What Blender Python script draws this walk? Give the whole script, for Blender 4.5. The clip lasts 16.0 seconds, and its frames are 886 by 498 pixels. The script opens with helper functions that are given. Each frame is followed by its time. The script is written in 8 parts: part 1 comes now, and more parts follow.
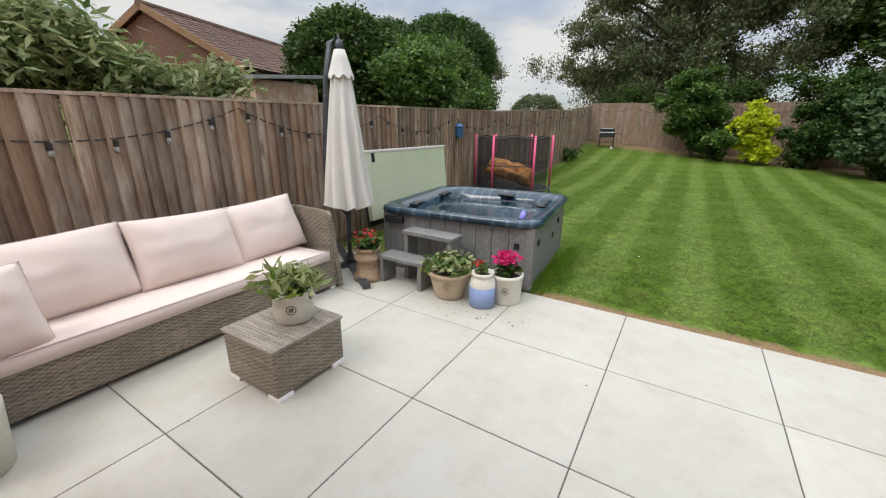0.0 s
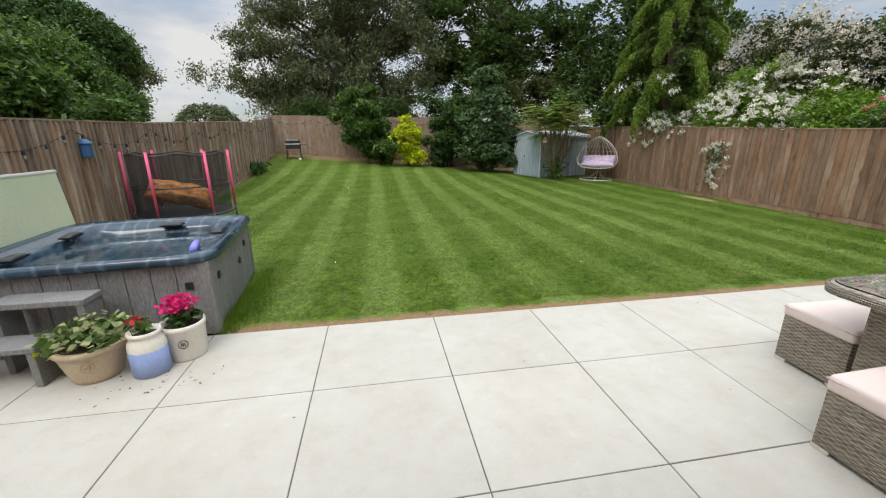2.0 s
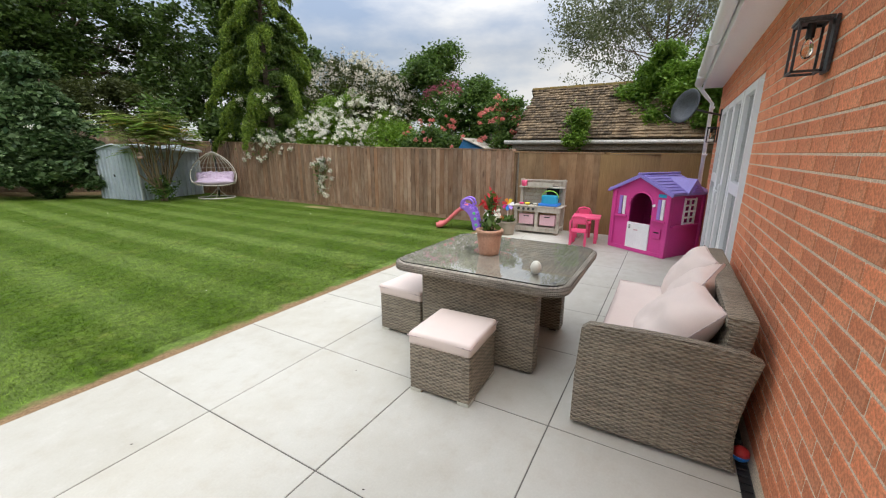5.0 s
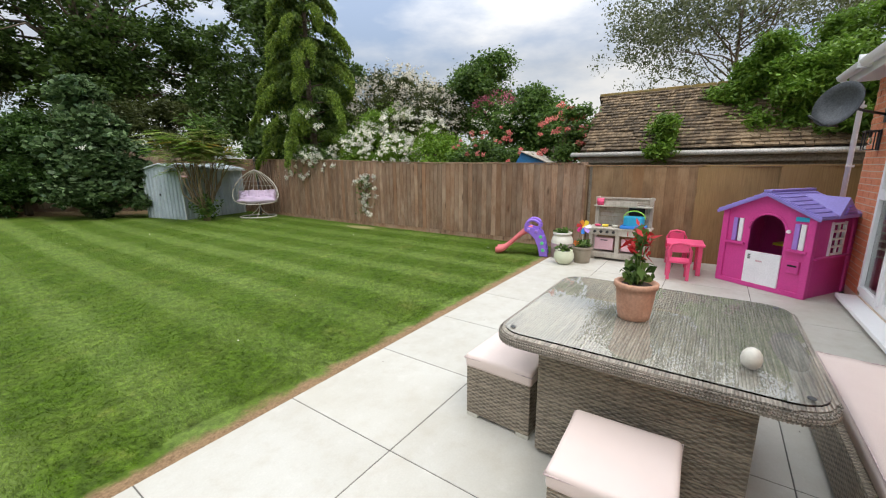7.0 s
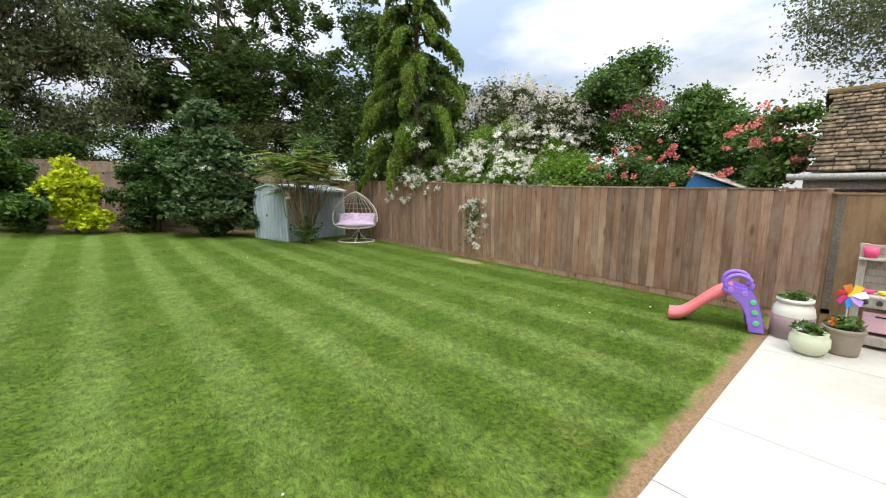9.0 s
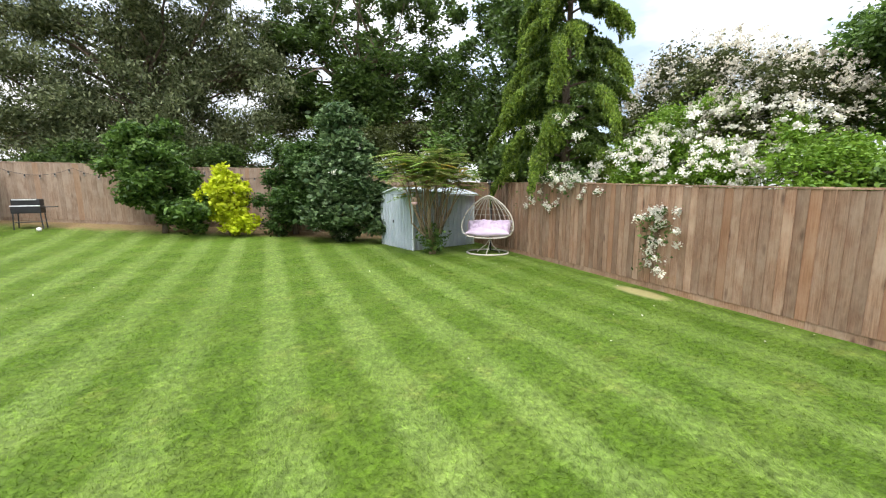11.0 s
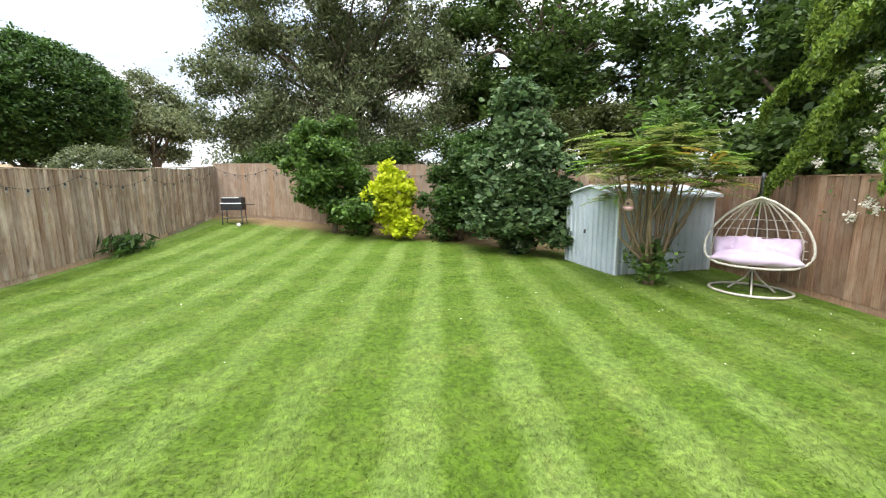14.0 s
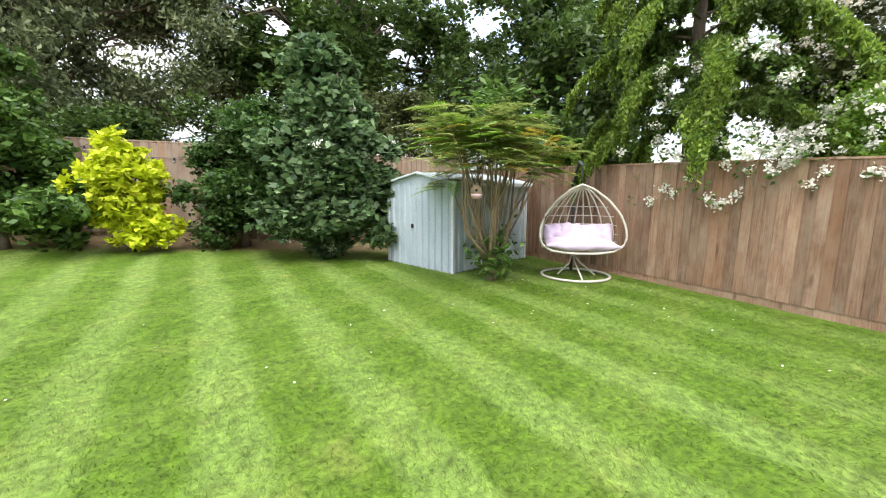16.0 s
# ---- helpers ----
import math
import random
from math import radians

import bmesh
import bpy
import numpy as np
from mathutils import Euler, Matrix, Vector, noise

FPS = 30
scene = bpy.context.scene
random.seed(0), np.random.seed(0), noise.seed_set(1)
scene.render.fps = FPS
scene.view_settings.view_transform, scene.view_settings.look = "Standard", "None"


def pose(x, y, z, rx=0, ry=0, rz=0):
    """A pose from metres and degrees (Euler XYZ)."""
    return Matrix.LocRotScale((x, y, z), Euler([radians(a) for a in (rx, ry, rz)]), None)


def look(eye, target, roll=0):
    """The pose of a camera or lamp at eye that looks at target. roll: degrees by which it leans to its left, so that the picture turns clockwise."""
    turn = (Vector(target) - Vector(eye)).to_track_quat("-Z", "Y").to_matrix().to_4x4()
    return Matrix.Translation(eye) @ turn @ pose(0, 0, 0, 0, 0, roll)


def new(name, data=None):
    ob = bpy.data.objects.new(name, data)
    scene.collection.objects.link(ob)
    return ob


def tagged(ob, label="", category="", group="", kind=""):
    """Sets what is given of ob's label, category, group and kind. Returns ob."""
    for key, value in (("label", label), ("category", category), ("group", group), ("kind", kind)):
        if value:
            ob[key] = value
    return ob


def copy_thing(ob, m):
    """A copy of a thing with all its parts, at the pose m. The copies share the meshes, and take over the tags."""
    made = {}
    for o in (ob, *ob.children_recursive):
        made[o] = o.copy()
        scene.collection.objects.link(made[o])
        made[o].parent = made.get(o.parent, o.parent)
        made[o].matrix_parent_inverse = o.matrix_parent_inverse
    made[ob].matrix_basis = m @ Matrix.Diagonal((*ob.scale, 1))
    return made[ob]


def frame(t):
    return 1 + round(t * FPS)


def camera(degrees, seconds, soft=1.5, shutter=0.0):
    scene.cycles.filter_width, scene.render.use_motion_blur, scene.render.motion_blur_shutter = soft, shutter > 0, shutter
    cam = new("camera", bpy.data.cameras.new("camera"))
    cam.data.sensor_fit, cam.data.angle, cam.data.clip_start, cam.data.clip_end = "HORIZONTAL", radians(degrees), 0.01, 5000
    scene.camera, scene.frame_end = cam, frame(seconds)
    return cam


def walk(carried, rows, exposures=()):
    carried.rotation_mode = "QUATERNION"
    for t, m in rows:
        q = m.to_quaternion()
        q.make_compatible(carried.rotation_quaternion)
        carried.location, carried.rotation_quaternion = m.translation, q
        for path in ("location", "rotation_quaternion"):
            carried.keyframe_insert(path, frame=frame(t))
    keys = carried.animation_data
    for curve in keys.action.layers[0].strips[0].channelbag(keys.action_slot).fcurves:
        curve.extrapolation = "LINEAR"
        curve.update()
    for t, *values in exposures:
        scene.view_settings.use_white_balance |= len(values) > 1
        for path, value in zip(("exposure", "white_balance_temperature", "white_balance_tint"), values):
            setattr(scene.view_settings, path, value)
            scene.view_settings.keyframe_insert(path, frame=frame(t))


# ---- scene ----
cam = camera(97.5, 16.0, 1.15)
PATH = [
    (0, (-0.063, 0.038, 1.517), (-1.068, 1.656, 0.905), 0.6),
    (0.5, (-0.058, 0.072, 1.518), (-0.883, 1.792, 0.917), 0.8),
    (1, (0.018, 0.131, 1.523), (-0.526, 1.965, 0.938), -0.0),
    (1.5, (0.088, 0.184, 1.527), (-0.06, 2.096, 0.958), -0.5),
    (2, (0.164, 0.232, 1.54), (0.485, 2.125, 0.982), -0.4),
    (2.5, (0.245, 0.258, 1.532), (1.035, 2.014, 0.99), -0.4),
    (3, (0.328, 0.258, 1.523), (1.511, 1.782, 0.996), 0.2),
    (3.5, (0.388, 0.223, 1.531), (1.873, 1.461, 1.019), 0.5),
    (4, (0.415, 0.196, 1.536), (2.064, 1.21, 1.031), 0.7),
    (4.2, (0.413, 0.187, 1.533), (2.095, 1.146, 1.033), 0.6),
    (6.3, (0.695, 0.62, 1.515), (2.351, 1.65, 1.071), -0.5),
    (6.5, (0.778, 0.742, 1.535), (2.42, 1.795, 1.094), -0.6),
    (7, (1.034, 1.127, 1.537), (2.64, 2.245, 1.122), -0.5),
    (7.5, (1.292, 1.483, 1.523), (2.854, 2.67, 1.139), -0.3),
    (8, (1.581, 1.869, 1.525), (3.085, 3.141, 1.178), -0.1),
    (8.5, (1.846, 2.295, 1.543), (3.265, 3.669, 1.227), 0.1),
    (9, (2.091, 2.684, 1.538), (3.407, 4.16, 1.241), 0.3),
    (9.2, (2.198, 2.856, 1.566), (3.472, 4.369, 1.272), 0.3),
    (11.3, (2.853, 4.752, 1.649), (3.559, 6.599, 1.351), -0.3),
    (11.5, (2.88, 4.92, 1.668), (3.521, 6.791, 1.371), -0.3),
    (12, (3.03, 5.372, 1.646), (3.489, 7.296, 1.352), -0.1),
    (12.5, (3.099, 5.811, 1.637), (3.376, 7.77, 1.342), -0.0),
    (13, (3.05, 6.261, 1.656), (3.177, 8.236, 1.365), 0.1),
    (13.5, (3.055, 6.728, 1.63), (3.083, 8.707, 1.336), 0.0),
    (14, (3.02, 7.181, 1.611), (3.026, 9.159, 1.313), -0.2),
    (14.5, (2.932, 7.646, 1.628), (3.018, 9.619, 1.316), -0.3),
    (15, (2.912, 8.127, 1.606), (3.192, 10.08, 1.276), -0.4),
    (15.5, (2.818, 8.622, 1.54), (3.425, 10.499, 1.206), -0.3),
    (16, (2.765, 9.06, 1.42), (3.812, 10.736, 1.113), 0.1),
]
walk(cam, [(t, look(eye, target, roll)) for t, eye, target, roll in PATH], [(0, 0.0), (2, 0.0), (4.2, 0.05), (7, 0.1), (9, 0.4), (11.5, 0.93), (14, 1.06), (16, 1.2)])

# ---- world and sun ----
world = bpy.data.worlds.new("overcast_sky")
scene.world = world
world.use_nodes = True
wn, wl = world.node_tree.nodes, world.node_tree.links
wn.clear()
w_out = wn.new("ShaderNodeOutputWorld")
w_bg = wn.new("ShaderNodeBackground")
w_sky = wn.new("ShaderNodeTexSky")
w_sky.sky_type = "NISHITA"
w_sky.sun_disc = False
SUN_ELEV, SUN_ROT = radians(52), radians(200)
w_sky.sun_elevation, w_sky.sun_rotation = SUN_ELEV, SUN_ROT
w_tc = wn.new("ShaderNodeTexCoord")
w_map = wn.new("ShaderNodeMapping")
w_map.inputs["Scale"].default_value = (1.2, 1.2, 3.4)
w_noise = wn.new("ShaderNodeTexNoise")
w_noise.inputs["Scale"].default_value = 1.7
w_noise.inputs["Detail"].default_value = 7
w_noise.inputs["Roughness"].default_value = 0.55
w_ramp = wn.new("ShaderNodeValToRGB")
w_ramp.color_ramp.elements[0].position, w_ramp.color_ramp.elements[1].position = 0.36, 0.6
w_mulsky = wn.new("ShaderNodeVectorMath")
w_mulsky.operation = "SCALE"
w_mulsky.inputs["Scale"].default_value = 0.13
w_cloud = wn.new("ShaderNodeMix")
w_cloud.data_type = "RGBA"
w_cloud.inputs["A"].default_value = (0.64, 0.68, 0.77, 1)
w_cloud.inputs["B"].default_value = (0.98, 0.97, 0.95, 1)
w_mix = wn.new("ShaderNodeMix")
w_mix.data_type = "RGBA"
w_mr = wn.new("ShaderNodeMapRange")
w_mr.inputs["To Min"].default_value, w_mr.inputs["To Max"].default_value = 0.35, 0.95
w_sep = wn.new("ShaderNodeSeparateXYZ")
w_zen = wn.new("ShaderNodeMapRange")
w_zen.inputs["From Min"].default_value, w_zen.inputs["From Max"].default_value = 0.22, 1.0
w_zen.inputs["To Min"].default_value, w_zen.inputs["To Max"].default_value = 0.82, 3.5
wl.new(w_tc.outputs["Generated"], w_map.inputs["Vector"])
wl.new(w_map.outputs["Vector"], w_noise.inputs["Vector"])
wl.new(w_noise.outputs["Fac"], w_ramp.inputs["Fac"])
wl.new(w_ramp.outputs["Color"], w_mr.inputs["Value"])
wl.new(w_sky.outputs["Color"], w_mulsky.inputs[0])
wl.new(w_ramp.outputs["Color"], w_cloud.inputs["Factor"])
wl.new(w_mr.outputs["Result"], w_mix.inputs["Factor"])
wl.new(w_mulsky.outputs["Vector"], w_mix.inputs["A"])
wl.new(w_cloud.outputs["Result"], w_mix.inputs["B"])
wl.new(w_mix.outputs["Result"], w_bg.inputs["Color"])
wl.new(w_tc.outputs["Generated"], w_sep.inputs["Vector"])
wl.new(w_sep.outputs["Z"], w_zen.inputs["Value"])
wl.new(w_zen.outputs["Result"], w_bg.inputs["Strength"])
wl.new(w_bg.outputs["Background"], w_out.inputs["Surface"])
sun = new("sun", bpy.data.lights.new("sun", "SUN"))
sun.data.energy, sun.data.angle, sun.data.color = 1.0, radians(20), (1.0, 0.96, 0.9)
sun.matrix_world = look((-6, -12, 20), (0, 0, 0))

# ---- materials ----


def nodes_of(name):
    m = bpy.data.materials.new(name)
    m.use_nodes = True
    nt = m.node_tree
    return m, nt.nodes, nt.links, nt.nodes["Principled BSDF"]


def rgba(c):
    return (c[0], c[1], c[2], 1.0)


def add_noise(n, l, coord, scale, detail=4.0, rough=0.6):
    t = n.new("ShaderNodeTexNoise")
    t.inputs["Scale"].default_value = scale
    t.inputs["Detail"].default_value = detail
    t.inputs["Roughness"].default_value = rough
    l.new(coord, t.inputs["Vector"])
    return t.outputs["Fac"]


def mix_col(n, l, fac, a, b, mode="MIX"):
    m = n.new("ShaderNodeMix")
    m.data_type, m.blend_type = "RGBA", mode
    for sock, v in (("Factor", fac), ("A", a), ("B", b)):
        if isinstance(v, (int, float)):
            m.inputs[sock].default_value = v
        elif isinstance(v, tuple):
            m.inputs[sock].default_value = rgba(v)
        else:
            l.new(v, m.inputs[sock])
    return m.outputs["Result"]


def span(n, l, v, a, b, c, d):
    m = n.new("ShaderNodeMapRange")
    l.new(v, m.inputs["Value"])
    for k, x in zip(("From Min", "From Max", "To Min", "To Max"), (a, b, c, d)):
        m.inputs[k].default_value = x
    return m.outputs["Result"]


def maths(n, l, op, a, b=0.0):
    m = n.new("ShaderNodeMath")
    m.operation = op
    for i, v in enumerate((a, b)):
        if isinstance(v, (int, float)):
            m.inputs[i].default_value = v
        else:
            l.new(v, m.inputs[i])
    return m.outputs[0]


def bump(n, l, bsdf, height, strength=0.3, dist=0.01):
    b = n.new("ShaderNodeBump")
    b.inputs["Strength"].default_value = strength
    b.inputs["Distance"].default_value = dist
    l.new(height, b.inputs["Height"])
    l.new(b.outputs["Normal"], bsdf.inputs["Normal"])


def surface(name, c1, c2, rough=0.6, s1=3.0, s2=60.0, relief=0.15, metal=0.0, each=0.0, stretch=(1, 1, 1), coat=0.0, fine=0.35):
    """A two-scale surface: broad patches from c1 to c2, fine grain, relief; each: how far single pieces differ."""
    m, n, l, p = nodes_of(name)
    tc = n.new("ShaderNodeTexCoord")
    mp = n.new("ShaderNodeMapping")
    mp.inputs["Scale"].default_value = stretch
    l.new(tc.outputs["Object"], mp.inputs["Vector"])
    big = add_noise(n, l, mp.outputs["Vector"], s1)
    small = add_noise(n, l, mp.outputs["Vector"], s2, 3)
    f = span(n, l, big, 0.3, 0.7, 0, 1)
    col = mix_col(n, l, f, c1, c2)
    g = span(n, l, small, 0.3, 0.7, 1 - fine, 1 + fine)
    gm = n.new("ShaderNodeVectorMath")
    gm.operation = "SCALE"
    l.new(col, gm.inputs[0])
    l.new(g, gm.inputs["Scale"])
    col = gm.outputs["Vector"]
    if each:
        oi = n.new("ShaderNodeObjectInfo")
        sc = n.new("ShaderNodeVectorMath")
        sc.operation = "SCALE"
        l.new(col, sc.inputs[0])
        l.new(span(n, l, oi.outputs["Random"], 0, 1, 1 - each, 1 + each), sc.inputs["Scale"])
        col = sc.outputs["Vector"]
    l.new(col, p.inputs["Base Color"])
    p.inputs["Roughness"].default_value = rough
    p.inputs["Metallic"].default_value = metal
    p.inputs["Coat Weight"].default_value = coat
    if relief:
        bump(n, l, p, small, relief, 0.004)
    return m


def wood_boards(name, c1, c2, c3, each=0.25, rough=0.8, mark=0.45):
    """Weathered upright boards: grain along z, knots, grey bleaching that differs from board to board."""
    m, n, l, p = nodes_of(name)
    tc = n.new("ShaderNodeTexCoord")
    oi = n.new("ShaderNodeObjectInfo")
    off = n.new("ShaderNodeVectorMath")
    off.operation = "MULTIPLY_ADD"
    l.new(oi.outputs["Random"], off.inputs[0])
    off.inputs[1].default_value = (37, 53, 71)
    l.new(tc.outputs["Object"], off.inputs[2])
    mp = n.new("ShaderNodeMapping")
    mp.inputs["Scale"].default_value = (14, 14, 0.8)
    l.new(off.outputs["Vector"], mp.inputs["Vector"])
    grain = add_noise(n, l, mp.outputs["Vector"], 6, 6, 0.65)
    patch = add_noise(n, l, off.outputs["Vector"], 2.8, 5, 0.65)
    knot = n.new("ShaderNodeTexVoronoi")
    mk = n.new("ShaderNodeMapping")
    mk.inputs["Scale"].default_value = (5, 5, 2.2)
    l.new(off.outputs["Vector"], mk.inputs["Vector"])
    l.new(mk.outputs["Vector"], knot.inputs["Vector"])
    knot.inputs["Scale"].default_value = 1.0
    col = mix_col(n, l, span(n, l, grain, 0.36, 0.64, 0, 1), (c1[0] * 0.88, c1[1] * 0.87, c1[2] * 0.86), c2)
    col = mix_col(n, l, span(n, l, patch, 0.42, 0.68, 0, 0.8), col, c3)
    run = n.new("ShaderNodeMapping")
    run.inputs["Scale"].default_value = (5, 5, 2.0)
    l.new(off.outputs["Vector"], run.inputs["Vector"])
    damp = add_noise(n, l, run.outputs["Vector"], 1.0, 5, 0.7)
    col = mix_col(n, l, span(n, l, damp, 0.5, 0.66, 0, mark), col, (c1[0] * 0.5, c1[1] * 0.42, c1[2] * 0.36))
    col = mix_col(n, l, span(n, l, knot.outputs["Distance"], 0.05, 0.16, 0.75, 0), col, (c1[0] * 0.3, c1[1] * 0.25, c1[2] * 0.22))
    warm = maths(n, l, "FRACT", maths(n, l, "MULTIPLY", oi.outputs["Random"], 13.7))
    col = mix_col(n, l, span(n, l, warm, 0.8, 0.95, 0, 0.45), col, (c1[0] * 1.25, c1[1] * 1.0, c1[2] * 0.72))
    sc = n.new("ShaderNodeVectorMath")
    sc.operation = "SCALE"
    l.new(col, sc.inputs[0])
    rnd = maths(n, l, "FRACT", maths(n, l, "MULTIPLY", oi.outputs["Random"], 7.31))
    l.new(span(n, l, rnd, 0, 1, 1 - each, 1 + each), sc.inputs["Scale"])
    l.new(sc.outputs["Vector"], p.inputs["Base Color"])
    p.inputs["Roughness"].default_value = rough
    bump(n, l, p, grain, 0.5, 0.005)
    return m


def wicker_weave(name, c1, c2, flat=False, rough=0.55):
    """Flat synthetic rattan: strands over and under uprights. flat: for level faces."""
    m, n, l, p = nodes_of(name)
    tc = n.new("ShaderNodeTexCoord")
    sp = n.new("ShaderNodeSeparateXYZ")
    l.new(tc.outputs["Object"], sp.inputs["Vector"])
    cb = n.new("ShaderNodeCombineXYZ")
    nz = n.new("ShaderNodeSeparateXYZ")
    l.new(n.new("ShaderNodeNewGeometry").outputs["Normal"], nz.inputs["Vector"])
    level = maths(n, l, "GREATER_THAN", maths(n, l, "ABSOLUTE", nz.outputs["Z"]), 0.7)
    upright = maths(n, l, "SUBTRACT", 1.0, level)
    l.new(maths(n, l, "ADD", sp.outputs["X"], maths(n, l, "MULTIPLY", sp.outputs["Y"], upright)), cb.inputs["X"])
    l.new(maths(n, l, "ADD", maths(n, l, "MULTIPLY", sp.outputs["Z"], upright), maths(n, l, "MULTIPLY", sp.outputs["Y"], level)), cb.inputs["Y"])
    wob = maths(n, l, "MULTIPLY", maths(n, l, "SUBTRACT", add_noise(n, l, tc.outputs["Object"], 9.0, 3), 0.5), 0.014)
    cs = n.new("ShaderNodeSeparateXYZ")
    l.new(cb.outputs["Vector"], cs.inputs["Vector"])
    u = maths(n, l, "ADD", cs.outputs["X"], wob)
    v = maths(n, l, "ADD", cs.outputs["Y"], maths(n, l, "MULTIPLY", wob, 0.12))
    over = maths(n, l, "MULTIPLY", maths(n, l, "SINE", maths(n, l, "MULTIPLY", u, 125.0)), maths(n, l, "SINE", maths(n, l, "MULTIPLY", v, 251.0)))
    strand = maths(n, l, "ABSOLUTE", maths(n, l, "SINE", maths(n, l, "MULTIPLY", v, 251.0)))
    # shade under and between the strands is put into the colour, besides the bump
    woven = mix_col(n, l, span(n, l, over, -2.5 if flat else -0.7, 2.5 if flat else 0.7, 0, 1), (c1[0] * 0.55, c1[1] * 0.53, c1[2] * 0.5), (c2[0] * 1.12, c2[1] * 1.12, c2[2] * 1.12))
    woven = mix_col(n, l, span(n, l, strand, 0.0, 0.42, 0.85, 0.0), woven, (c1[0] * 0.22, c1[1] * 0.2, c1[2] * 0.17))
    st = n.new("ShaderNodeMapping")
    st.inputs["Scale"].default_value = (4, 90, 1)
    l.new(cb.outputs["Vector"], st.inputs["Vector"])
    streak = add_noise(n, l, st.outputs["Vector"], 1.0, 3)
    big = add_noise(n, l, tc.outputs["Object"], 3.0, 3)
    col = mix_col(n, l, span(n, l, streak, 0.45, 0.62, 0, 0.6), woven, (c2[0] * 1.65, c2[1] * 1.6, c2[2] * 1.52))
    up = n.new("ShaderNodeMapping")
    up.inputs["Scale"].default_value = (26, 7, 1)
    l.new(cb.outputs["Vector"], up.inputs["Vector"])
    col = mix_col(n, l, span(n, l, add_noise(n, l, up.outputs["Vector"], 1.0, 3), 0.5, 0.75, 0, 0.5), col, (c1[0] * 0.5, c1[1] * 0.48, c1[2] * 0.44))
    col = mix_col(n, l, span(n, l, big, 0.4, 0.7, 0, 0.35), col, (c1[0] * 0.7, c1[1] * 0.68, c1[2] * 0.66))
    l.new(col, p.inputs["Base Color"])
    p.inputs["Roughness"].default_value = rough
    sub = maths(n, l, "ADD", strand, maths(n, l, "MULTIPLY", over, 0.15 if flat else 0.6))
    bump(n, l, p, maths(n, l, "ADD", sub, maths(n, l, "MULTIPLY", streak, 0.8)), 0.8, 0.007)
    return m


def leafy(name, c1, c2, rough=0.5, back=0.35):
    """Leaves: each one its own shade between two greens, with light through the blade."""
    m, n, l, p = nodes_of(name)
    ge = n.new("ShaderNodeNewGeometry")
    col = mix_col(n, l, ge.outputs["Random Per Island"], c1, c2)
    tc = n.new("ShaderNodeTexCoord")
    big = add_noise(n, l, tc.outputs["Object"], 1.3, 3)
    sc = n.new("ShaderNodeVectorMath")
    sc.operation = "SCALE"
    l.new(col, sc.inputs[0])
    l.new(span(n, l, big, 0.3, 0.7, 0.7, 1.3), sc.inputs["Scale"])
    l.new(sc.outputs["Vector"], p.inputs["Base Color"])
    p.inputs["Roughness"].default_value = rough
    p.inputs["Specular IOR Level"].default_value = 0.35
    tr = n.new("ShaderNodeBsdfTranslucent")
    l.new(sc.outputs["Vector"], tr.inputs["Color"])
    mx = n.new("ShaderNodeMixShader")
    mx.inputs["Fac"].default_value = back
    l.new(p.outputs["BSDF"], mx.inputs[1])
    l.new(tr.outputs["BSDF"], mx.inputs[2])
    l.new(mx.outputs["Shader"], n["Material Output"].inputs["Surface"])
    return m


